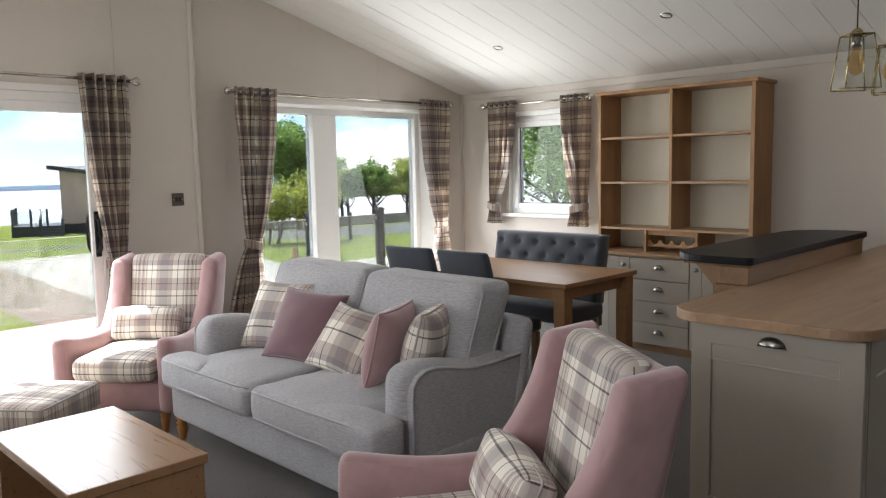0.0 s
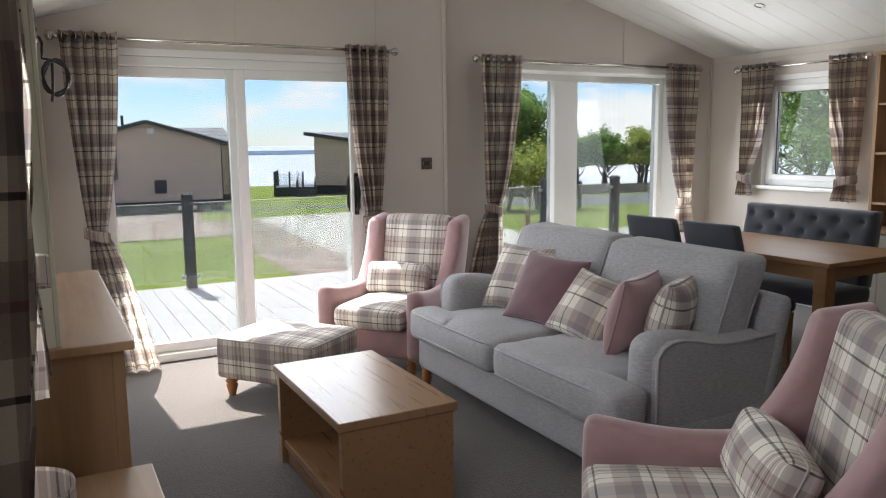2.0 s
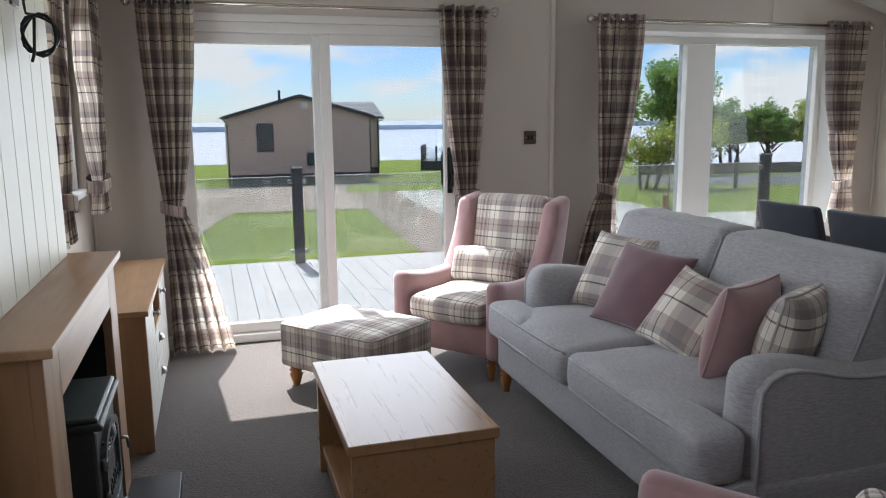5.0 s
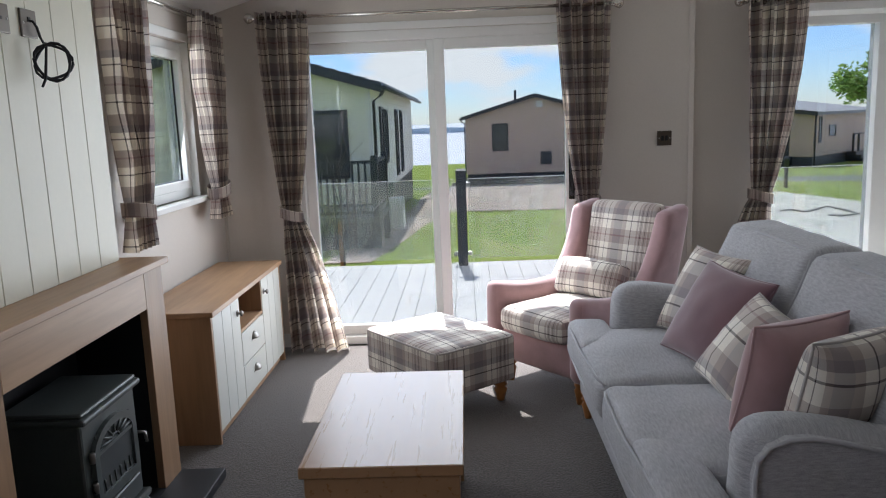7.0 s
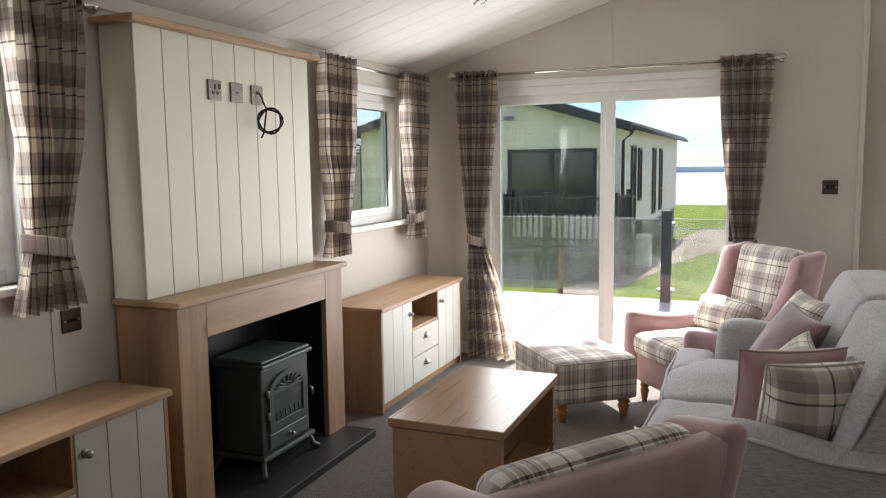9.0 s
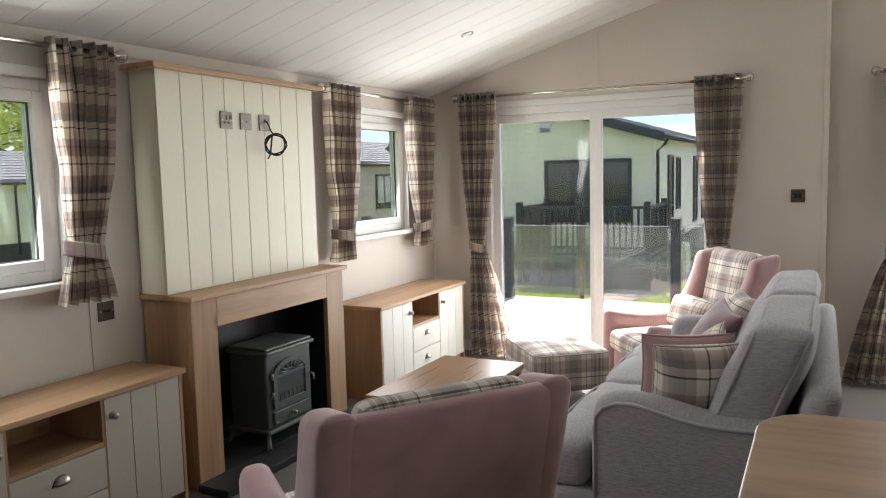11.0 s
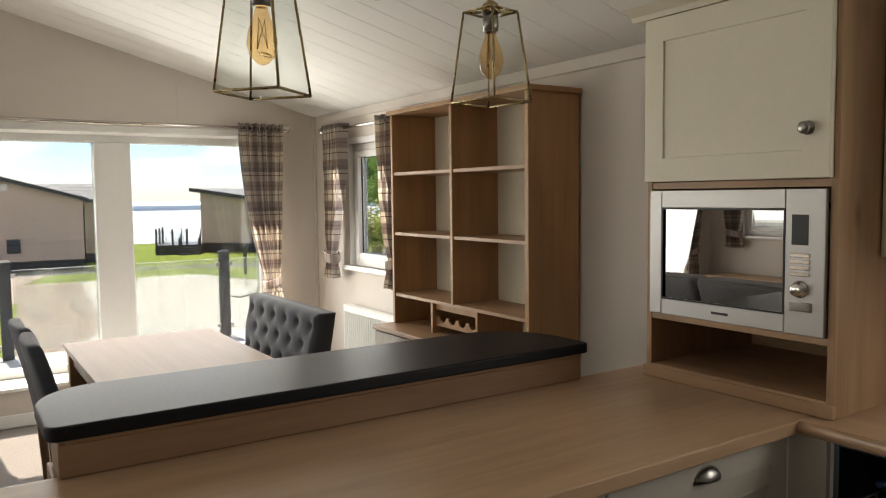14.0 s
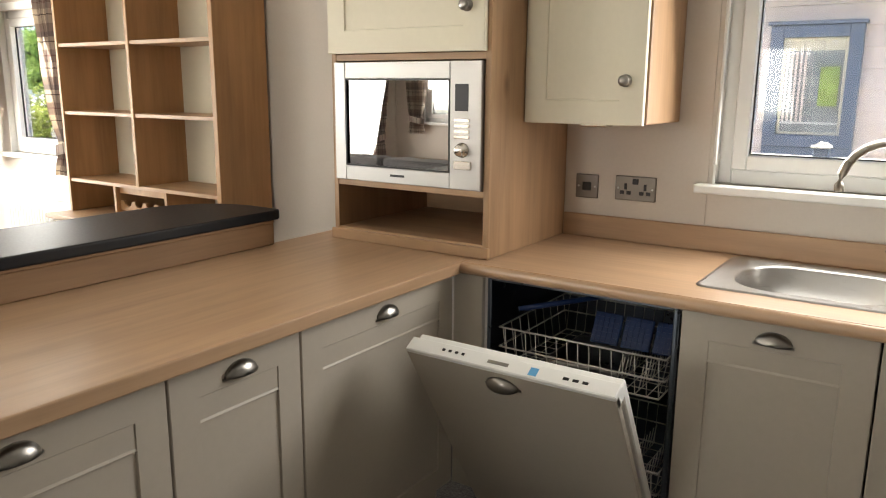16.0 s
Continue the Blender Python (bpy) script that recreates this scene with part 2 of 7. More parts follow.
MAUVE = cloth("mauve_velvet", (0.20, 0.112, 0.128), 900, 0.8, 0.6, 0.15, bump=0.15)
CHARCOAL = cloth("charcoal_weave", (0.062, 0.068, 0.082), 800, 0.9, 0.3, 0.15)
PLAID_CURTAIN = plaid("plaid_curtain", 0.30, 1.12, 0.40)
PLAID_CHAIR = plaid("plaid_upholstery", 0.32, 0.86)
PLAID_CUSHION = plaid("plaid_cushion", 0.30, 0.95)
GLASS = clear("window_glass", (0.50, 0.505, 0.50))
CLEARGLASS = clear("clear_glass", (0.93, 0.95, 0.94))


def hazy_glass(name, haze):
    """Outdoor glass with a faint, uneven translucent white film."""
    m = Nodes(name)
    tr, tl, gl = m.add("BsdfTransparent"), m.add("BsdfTranslucent"), m.add("BsdfGlossy", Roughness=0.02)
    tr.inputs["Color"].default_value, tl.inputs["Color"].default_value = (0.92, 0.94, 0.93, 1), (0.85, 0.88, 0.88, 1)
    film, face, lw = m.add("MixShader"), m.add("MixShader"), m.add("LayerWeight", Blend=0.5)
    m.link(m.ramp(m.noise(m.coords(scale=(1, 1, 0.6)), 3.0, 5), [(0.3, (haze * 0.7,) * 3), (0.7, (haze * 1.3,) * 3)]), film.inputs["Fac"])
    m.link(tr.outputs["BSDF"], film.inputs[1])
    m.link(tl.outputs["BSDF"], film.inputs[2])
    m.link(m.math("ADD", m.math("MULTIPLY", m.math("POWER", lw.outputs["Facing"], 5.0), 0.9), 0.05), face.inputs["Fac"])
    m.link(film.outputs["Shader"], face.inputs[1])
    m.link(gl.outputs["BSDF"], face.inputs[2])
    m.link(face.outputs["Shader"], m.tree.nodes["Material Output"].inputs["Surface"])
    return m.mat


HAZEGLASS = hazy_glass("hazy_balustrade_glass", 0.035)


def carpet_material():
    m = Nodes("carpet")
    v = m.coords()
    tuft, blot, wear = m.noise(v, 120, 2, 0.6), m.noise(v, 34, 4, 0.75), m.noise(v, 1.6, 3)
    col = (0.088, 0.075, 0.067)
    c = m.ramp(tuft, [(0.40, shade(col, 0.12)), (0.60, shade(col, 2.3))])
    c = m.mix(0.45, c, m.ramp(blot, [(0.35, shade(col, 0.6)), (0.65, shade(col, 1.45))]))
    c = m.mix(0.25, c, m.ramp(wear, [(0.35, shade(col, 0.8)), (0.65, shade(col, 1.2))]))
    m.bump(tuft, 0.9, 0.006)
    return m.finish(c, 1.0, sheen=0.3, spec=0.05)


CARPET = carpet_material()


def ground_material(name, col, fine, coarse, amount, rough=1.0, bump=0.5):
    m = Nodes(name)
    v = m.coords()
    a, b = m.noise(v, fine, 5, 0.7), m.noise(v, coarse, 4)
    c = m.ramp(a, [(0.3, shade(col, 1 - amount)), (0.7, shade(col, 1 + amount))])
    c = m.mix(0.45, c, m.ramp(b, [(0.3, shade(col, 1 - amount * 0.7)), (0.7, shade(col, 1 + amount * 0.7))]))
    m.bump(a, bump, 0.02)
    return m.finish(c, rough, spec=0.2)


GRASS = ground_material("lawn", (0.20, 0.262, 0.042), 60, 0.6, 0.3)
GRAVEL = ground_material("gravel", (0.33, 0.27, 0.22), 40, 1.5, 0.4)
CONCRETE = ground_material("concrete", (0.55, 0.53, 0.48), 20, 0.8, 0.1, 0.9, 0.1)
PAVING = ground_material("paving", (0.42, 0.34, 0.29), 16, 1.2, 0.15, 0.9, 0.15)
ASPHALT = ground_material("asphalt", (0.17, 0.175, 0.185), 60, 0.8, 0.15, 0.9, 0.2)
DECK = ground_material("grey_deck_board", (0.60, 0.60, 0.585), 30, 4, 0.12, 0.6, 0.2)
# silver base colour holds the glitter of water seen against the sun
SILVERED_SEA = ground_material("sea", (0.68, 0.70, 0.72), 0.8, 0.02, 0.25, 0.25, 0.3)
# pale blue of distance haze is put into the hills' base colour
HILL = ground_material("hazed_far_hills", (0.48, 0.58, 0.68), 0.02, 0.004, 0.15)
ANTHRACITE = paint("anthracite", (0.045, 0.052, 0.062), 0.4, 60, 0.08)
GREENBOARD = paint("pale_green_board", (0.84, 0.83, 0.66), 0.6, 40, 0.06)
SIDEBOARD = paint("pale_grey_green_board", (0.80, 0.80, 0.72), 0.6, 40, 0.06)
BROWNBOARD = paint("taupe_board", (0.60, 0.455, 0.37), 0.6, 40, 0.06)
PINKBOARD = paint("blush_board", (0.80, 0.70, 0.66), 0.6, 40, 0.06)
ROOF = paint("roof_tile", (0.25, 0.255, 0.27), 0.6, 30, 0.15, 0.2)
DARKPANE = paint("dark_pane", (0.07, 0.078, 0.08), 0.06, 3, 0.4, 0.0, 0.6)
BLUEFRAME = paint("blue_grey_frame", (0.165, 0.205, 0.28), 0.4)
# pale grey stands in for the bright room and sky in the glass
PALEPANE = paint("pale_lit_pane", (0.30, 0.33, 0.34), 0.05, 3, 0.4, 0.0, 0.8)
YOUNGGREEN = paint("garden_green", (0.36, 0.47, 0.16), 0.3, 14, 0.6, 0.0, 0.5)
METERGREEN = paint("meter_green", (0.03, 0.10, 0.07), 0.4)
BARK = ground_material("bark", (0.085, 0.07, 0.055), 30, 4, 0.3)


def leaf_material(name, col):
    """Thin leaves: part of the light passes through."""
    m = Nodes(name)
    n = m.noise(m.coords(), 1.1, 4)
    info = m.add("NewGeometry")
    c = m.ramp(n, [(0.3, shade(col, 0.6)), (0.7, shade(col, 1.45))])
    c = m.mix(m.math("MULTIPLY", info.outputs["Random Per Island"], 0.5), c, shade(col, 1.6))
    m.finish(c, 0.55, spec=0.3)
    tl, mx = m.add("BsdfTranslucent"), m.add("MixShader", Fac=0.5)
    m.link(c, tl.inputs["Color"])
    m.link(m.bsdf.outputs["BSDF"], mx.inputs[1])
    m.link(tl.outputs["BSDF"], mx.inputs[2])
    m.link(mx.outputs["Shader"], m.tree.nodes["Material Output"].inputs["Surface"])
    return m.mat


LEAF = leaf_material("leaves", (0.20, 0.31, 0.085))
# paler copy of the leaves: colour makes up for the backlit crowns' dimness
LEAF3 = leaf_material("lightened_backlit_leaves", (0.50, 0.55, 0.20))
LEAF2 = leaf_material("young_leaves", (0.33, 0.38, 0.09))
# ---- building blocks ----
def mesh_of(name, bm):
    me = bpy.data.meshes.new(name)
    bm.normal_update()
    bm.to_mesh(me)
    bm.free()
    return me


def part(name, bm, material, parent=None, label="", at=None):
    """Links a bmesh as one mesh object, under a thing or a part."""
    ob = new(name, mesh_of(name, bm))
    ob.data.materials.append(material)
    if parent is not None:
        ob.parent = parent
    if at is not None:
        ob.matrix_basis = at
    if label:
        tagged(ob, label)
    return ob


def piece(name, mesh, parent, at):
    ob = new(name, mesh)
    ob.parent = parent
    ob.matrix_basis = at
    return ob


def thing(name, at, label, category, group=""):
    ob = new(name)
    ob.empty_display_size = 0.1
    ob.matrix_basis = at
    return tagged(ob, label, category, group)


def setting(name, bm, material, label, category="structure"):
    ob = part(name, bm, material)
    return tagged(ob, label, category, "", "structure")


def box(bm, x0, x1, y0, y1, z0, z1, bevel=0.0, seg=2):
    vs = [bm.verts.new((x, y, z)) for x in (x0, x1) for y in (y0, y1) for z in (z0, z1)]
    fs = [bm.faces.new([vs[i] for i in q]) for q in ((0, 1, 3, 2), (4, 6, 7, 5), (0, 4, 5, 1), (2, 3, 7, 6), (0, 2, 6, 4), (1, 5, 7, 3))]
    if bevel > 0:
        es = list({e for f in fs for e in f.edges})
        bmesh.ops.bevel(bm, geom=es, offset=bevel, segments=seg, profile=0.5, affect="EDGES", clamp_overlap=True)
    return bm


def boxed(x0, x1, y0, y1, z0, z1, bevel=0.0, seg=2):
    return box(bmesh.new(), x0, x1, y0, y1, z0, z1, bevel, seg)


def prism(bm, outline, axis, lo, hi):
    """Extrudes an outline of 2D points along an axis (0, 1, 2); the points take the two other axes in order."""
    def place(p, d):
        q = list(p)
        q.insert(axis, d)
        return bm.verts.new(q)
    a, b = [place(p, lo) for p in outline], [place(p, hi) for p in outline]
    n = len(outline)
    bm.faces.new(a), bm.faces.new(b[::-1])
    for i in range(n):
        bm.faces.new((a[i], b[i], b[(i + 1) % n], a[(i + 1) % n]))
    bmesh.ops.recalc_face_normals(bm, faces=bm.faces)
    return bm


def lathe(bm, profile, n=16, smooth=True, centre=(0, 0)):
    rings = [[bm.verts.new((centre[0] + r * math.cos(2 * math.pi * i / n), centre[1] + r * math.sin(2 * math.pi * i / n), z)) for i in range(n)] for r, z in profile]
    for a, b in zip(rings, rings[1:]):
        for i in range(n):
            f = bm.faces.new((a[i], a[(i + 1) % n], b[(i + 1) % n], b[i]))
            f.smooth = smooth
    bm.faces.new(rings[0][::-1]), bm.faces.new(rings[-1])
    return bm


def tube(bm, points, r, n=8, closed=False):
    pts = [Vector(p) for p in points]
    rings = []
    up = Vector((0.13, 0.21, 0.97))
    for i, p in enumerate(pts):
        a = pts[i - 1] if (i or closed) else p
        b = pts[(i + 1) % len(pts)] if (i < len(pts) - 1 or closed) else p
        d = (b - a).normalized()
        s = d.cross(up)
        if s.length < 0.05:
            s = d.cross(Vector((1, 0, 0)))
        s.normalize()
        w = s.cross(d).normalized()
        rings.append([bm.verts.new(p + r * (math.cos(2 * math.pi * k / n) * s + math.sin(2 * math.pi * k / n) * w)) for k in range(n)])
    pairs = list(zip(rings, rings[1:])) + ([(rings[-1], rings[0])] if closed else [])
    for a, b in pairs:
        for k in range(n):
            bm.faces.new((a[k], a[(k + 1) % n], b[(k + 1) % n], b[k])).smooth = True
    if not closed:
        bm.faces.new(rings[0][::-1]), bm.faces.new(rings[-1])
    return bm


def soft(bm, x0, x1, y0, y1, z0, z1, r=0.03, puff=(0, 0, 0), n=10, move=None, wrinkle=0.0, seed=0):
    """Upholstered block: rounded edges, bulging faces, cloth coordinates in metres. move bends each point."""
    uv = bm.loops.layers.uv.verify()
    lo, hi = Vector((x0, y0, z0)), Vector((x1, y1, z1))
    size, mid = hi - lo, (lo + hi) / 2
    half = size / 2
    rr = min(r, *(half * 0.98))
    inner = half - Vector((rr, rr, rr))
    first = len(bm.verts)
    made = []
    for axis in range(3):
        for sign in (-1, 1):
            a, b = (axis + 1) % 3, (axis + 2) % 3
            ua, ub = (a, b) if b == 2 or axis == 2 else (b, a)
            grid = []
            for i in range(n + 1):
                row = []
                for j in range(n + 1):
                    q = Vector((0, 0, 0))
                    fa, fb = math.sin((i / n - 0.5) * math.pi) , math.sin((j / n - 0.5) * math.pi)
                    q[axis], q[a], q[b] = sign * half[axis], fa * half[a], fb * half[b]
                    c = Vector([max(-inner[k], min(inner[k], q[k])) for k in range(3)])
                    d = q - c
                    p = c + (d.normalized() * rr if d.length > 1e-6 else d)
                    for k in range(3):
                        o1, o2 = (k + 1) % 3, (k + 2) % 3
                        w = (1 - (p[o1] / half[o1]) ** 2) * (1 - (p[o2] / half[o2]) ** 2)
                        p[k] += puff[k] * max(0.0, w) * (p[k] / half[k])
                    if wrinkle:
                        nv = noise.noise_vector(p * 7 + Vector((seed, seed * 2, 0)))
                        p += nv * wrinkle
                    row.append((bm.verts.new(mid + p), p.copy()))
                grid.append(row)
            for i in range(n):
                for j in range(n):
                    quad = [grid[i][j], grid[i + 1][j], grid[i + 1][j + 1], grid[i][j + 1]]
                    if sign < 0:
                        quad.reverse()
                    f = bm.faces.new([v for v, _ in quad])
                    f.smooth = True
                    for loop, (_, p) in zip(f.loops, quad):
                        loop[uv].uv = (p[ua] + mid[ua], p[ub] + mid[ub])
                    made.append(f)
    bm.verts.ensure_lookup_table()
    vs = bm.verts[first:]
    bmesh.ops.remove_doubles(bm, verts=vs, dist=1e-5)
    if move:
        bm.verts.ensure_lookup_table()
        for v in bm.verts[first:]:
            v.co = move(v.co)
    return bm


def softened(*args, **kw):
    return soft(bmesh.new(), *args, **kw)


def turn(bm, m):
    bmesh.ops.transform(bm, matrix=m, verts=bm.verts)
    return bm


def relief(xs, zs, depth, t):
    """One solid: a front face towards -y stepped by depth(i, j) over the grid xs, zs, closed behind on y = 0."""
    bm = bmesh.new()
    f = [[bm.verts.new((x, -t + depth(i, j), z)) for j, z in enumerate(zs)] for i, x in enumerate(xs)]
    g = [[bm.verts.new((x, 0, z)) for z in (zs[0], zs[-1])] for x in (xs[0], xs[-1])]
    n, m = len(xs), len(zs)
    for i in range(n - 1):
        for j in range(m - 1):
            bm.faces.new((f[i][j], f[i + 1][j], f[i + 1][j + 1], f[i][j + 1]))
    bm.faces.new((g[0][0], g[0][1], g[1][1], g[1][0]))
    bm.faces.new([g[0][0]] + [f[0][j] for j in range(m)] + [g[0][1]])
    bm.faces.new([g[1][1]] + [f[n - 1][j] for j in reversed(range(m))] + [g[1][0]])
    bm.faces.new([g[1][0]] + [f[i][0] for i in reversed(range(n))] + [g[0][0]])
    bm.faces.new([g[0][1]] + [f[i][m - 1] for i in range(n)] + [g[1][1]])
    bmesh.ops.recalc_face_normals(bm, faces=bm.faces)
    return bm


def panel_door(w, h, t=0.02, stile=0.075, recess=0.006, band=0.0):
    """Shaker door, its face towards -y, standing from the origin to +x and +z. band: height of a shallow panel over the main one."""
    e = 0.002
    xs = [0, e, stile, stile + e, w - stile - e, w - stile, w - e, w]
    zs = [0, e, stile, stile + e]
    if band:
        zs += [h - stile - band - e, h - stile - band, h - stile - band + e * 3, h - stile - e]
    else:
        zs += [h - stile - e]
    zs += [h - stile, h - e, h]
    m = len(zs)

    def depth(i, j):
        if i in (0, len(xs) - 1) or j in (0, m - 1):
            return e
        if 3 <= i <= 4 and 3 <= j <= m - 4:
            if band and j == 5:
                return 0.0
            return recess * 0.45 if band and j > 5 else recess
        return 0.0
    return relief(xs, zs, depth, t)


def groove_door(w, h, boards=3, t=0.02):
    """Tongue-and-groove door, face towards -y."""
    step, g = w / boards, 0.0022
    xs = [0, 0.002]
    deep = set()
    for k in range(1, boards):
        xs += [k * step - g, k * step - g * 0.3, k * step + g * 0.3, k * step + g]
        deep |= {len(xs) - 3, len(xs) - 2}
    xs += [w - 0.002, w]
    return relief(xs, [0, 0.002, h - 0.002, h], lambda i, j: 0.002 if i in (0, len(xs) - 1) or j in (0, 3) else 0.005 if i in deep else 0.0, t)


def cup_handle(parent, at, w=0.085, material=None):
    """Half-cup pull, opening downwards, its back on the plane y = 0."""
    bm = bmesh.new()
    n, k = 12, 6
    rings = []
    for j in range(k + 1):
        b = math.pi / 2 * j / k
        rings.append([bm.verts.new((w / 2 * math.cos(math.pi * i / n) * math.cos(b * 0.0 + 0) * (1 if j == 0 else math.cos(b)), -0.026 * math.sin(b) - 0.001, 0.034 * math.sin(math.pi * i / n) * (1 if j == 0 else math.cos(b)))) for i in range(n + 1)])
    for a, b in zip(rings, rings[1:]):
        for i in range(n):
            bm.faces.new((a[i], a[i + 1], b[i + 1], b[i])).smooth = True
    bmesh.ops.remove_doubles(bm, verts=bm.verts, dist=1e-4)
    bmesh.ops.solidify(bm, geom=bm.faces, thickness=0.003)
    box(bm, -w / 2 - 0.004, w / 2 + 0.004, -0.003, 0, -0.006, 0.001)
    return part("cup_handle", bm, material or PEWTER, parent, "pewter cup handle", at)


def knob(parent, at, r=0.014):
    bm = lathe(bmesh.new(), [(r * 1.15, 0), (r * 1.15, 0.003), (r * 0.45, 0.006), (r * 0.45, 0.014), (r, 0.018), (r, 0.025), (r * 0.5, 0.029), (0.001, 0.03)], 14)
    return part("knob", turn(bm, pose(0, 0, 0, 90)), PEWTER, parent, "pewter knob", at)
# ---- the room ----
X0, XB, X1 = -5.26, -5.38, 4.2
Y0, Y1, RIDGE = -0.15, 5.68, 2.77
EAVE_S, EAVE_N, PEAK = 2.09, 2.155, 2.95
SLOPE_S, SLOPE_N = (PEAK - EAVE_S) / (RIDGE - Y0), (PEAK - EAVE_N) / (Y1 - RIDGE)


def roof_z(y):
    return EAVE_S + SLOPE_S * (y - Y0) if y < RIDGE else EAVE_N + SLOPE_N * (Y1 - y)


def pierced(bm, axis, inner, outer, u0, u1, z0, z1, holes):
    """A wall across an axis, made of blocks round its openings (u0, u1, z0, z1)."""
    cuts = sorted({u0, u1, *[h[0] for h in holes], *[h[1] for h in holes]})
    for a, b in zip(cuts, cuts[1:]):
        spans = sorted([(h[2], h[3]) for h in holes if h[0] <= a + 1e-6 and h[1] >= b - 1e-6])
        z = z0
        for lo, hi in spans + [(z1, z1)]:
            if lo - z > 1e-4:
                if axis == 0:
                    box(bm, min(inner, outer), max(inner, outer), a, b, z, lo)
                else:
                    box(bm, a, b, min(inner, outer), max(inner, outer), z, lo)
            z = hi
    return bm


DOOR_A = (0.33, 2.10, 0.0, 1.965)
WIN_B = (3.20, 5.36, 0.27, 1.99)
WIN_C = (-4.77, -3.90, 1.00, 1.90)
WIN_E = (-4.84, -3.90, 1.04, 1.89)
WIN_F = (-1.83, -0.80, 1.04, 1.89)
WIN_K = (-0.20, 1.05, 1.13, 2.02)

bm = pierced(bmesh.new(), 0, X0, X0 - 0.20, Y0 - 0.2, RIDGE, -0.1, EAVE_S, [DOOR_A])
prism(bm, [(Y0 - 0.2, EAVE_S), (RIDGE, EAVE_S), (RIDGE, PEAK + 0.05), (Y0 - 0.2, EAVE_S + 0.02)], 0, X0 - 0.2, X0)
wall_west = setting("wall_west", bm, WALL, "warm off-white gable wall round the patio door")
bm = pierced(bmesh.new(), 0, XB, XB - 0.40, RIDGE, Y1 + 0.2, -0.1, EAVE_N, [WIN_B])
prism(bm, [(RIDGE, EAVE_N), (Y1 + 0.2, EAVE_N), (Y1 + 0.2, EAVE_N + 0.02), (RIDGE, PEAK + 0.05)], 0, XB - 0.40, XB)
setting("wall_west_bay", bm, WALL, "warm off-white gable wall round the tall window")
setting("wall_south", pierced(bmesh.new(), 1, Y0, Y0 - 0.14, X0, X1, -0.1, EAVE_S + 0.02, [WIN_E, WIN_F]), WALL, "warm off-white side wall with two windows")
setting("wall_north", pierced(bmesh.new(), 1, Y1, Y1 + 0.14, XB, X1, -0.1, EAVE_N + 0.02, [WIN_C, WIN_K]), WALL, "warm off-white side wall behind dresser and kitchen")
bm = boxed(X1, X1 + 0.15, Y0 - 0.14, Y1 + 0.14, -0.1, EAVE_S)
prism(bm, [(Y0 - 0.14, EAVE_S), (Y1 + 0.14, EAVE_S), (Y1 + 0.14, EAVE_N), (RIDGE, PEAK + 0.05)], 0, X1, X1 + 0.15)
setting("wall_east", bm, WALL, "plain off-white closing wall")

bm = boxed(X0 - 0.1, X1 + 0.1, Y0 - 0.1, Y1 + 0.1, -0.12, 0.0)
floor = setting("floor", bm, CARPET, "grey-brown twist pile carpet", "floor")

for side, verge, (ya, yb) in (("south", -5.66, (Y0 - 0.14, RIDGE - 0.001)), ("north", -5.80, (Y1 + 0.14, RIDGE))):
    bm = bmesh.new()
    za, zb = roof_z(ya) , roof_z(yb)
    x = verge
    while x < X1 + 0.1:
        prism(bm, [(ya, za), (yb, zb), (yb, zb + 0.03), (ya, za + 0.03)], 0, x + 0.0016, x + 0.1984)
        x += 0.20
    prism(bm, [(ya, za + 0.006), (yb, zb + 0.006), (yb, zb + 0.09), (ya, za + 0.09)], 0, verge, X1 + 0.15)
    setting("ceiling_" + side, bm, CEIL, "white boarded sloping ceiling", "ceiling")

# cover strips at the eaves, over the wall joints and at the foot of the walls
for y, s, top in ((Y0, 1, EAVE_S), (Y1, -1, EAVE_N)):
    setting("trim", boxed(X0, X1, min(y, y + s * 0.012), max(y, y + s * 0.012), top - 0.06, top, 0.003, 1), WALL, "off-white cover strip under the ceiling", "trim")
for x, y in ((X0, 1.236), (X0, 2.225)):
    setting("trim", boxed(x, x + 0.005, y - 0.014, y + 0.014, 1.965, roof_z(y) - 0.005), WALL, "narrow wall joint strip", "trim")
setting("trim", boxed(X0 - 0.01, X0 + 0.008, RIDGE - 0.028, RIDGE + 0.004, 0.1, PEAK - 0.02, 0.003, 1), WALL, "corner bead at the step in the gable wall", "trim")
for x, y0_, y1_ in ((XB, 4.6, 4.628),):
    setting("trim", boxed(x, x + 0.005, y0_, y1_, 2.0, roof_z(4.6) - 0.01), WALL, "narrow wall joint strip", "trim")
for x in (-3.62, -1.93, -0.4):
    setting("trim", boxed(x - 0.014, x + 0.014, Y0, Y0 + 0.005, 0.0, 2.05), WALL, "narrow wall joint strip", "trim")
for x in (-0.23,):
    setting("trim", boxed(x - 0.014, x + 0.014, Y1 - 0.005, Y1, 0.9, 2.05), WALL, "narrow wall joint strip", "trim")
setting("trim", boxed(XB, XB + 0.02, Y1 - 0.02, Y1, 0.0, EAVE_N + 0.01, 0.004, 1), WALL, "corner bead", "trim")
setting("trim", boxed(X0, X0 + 0.016, Y0, Y0 + 0.016, 0.0, EAVE_S + 0.005, 0.004, 1), WALL, "corner bead", "trim")
for a, b, c, d in ((X0, X0 + 0.014, 2.12, RIDGE), (XB, XB + 0.014, RIDGE + 0.002, Y1), (X0, X0 + 0.014, Y0, 0.31)):
    setting("baseboard", boxed(a, b, c, d, 0, 0.09, 0.005, 1), UPVC, "white skirting board", "baseboard")
setting("baseboard", boxed(X0, X1, Y0, Y0 + 0.014, 0, 0.09, 0.005, 1), UPVC, "white skirting board", "baseboard")
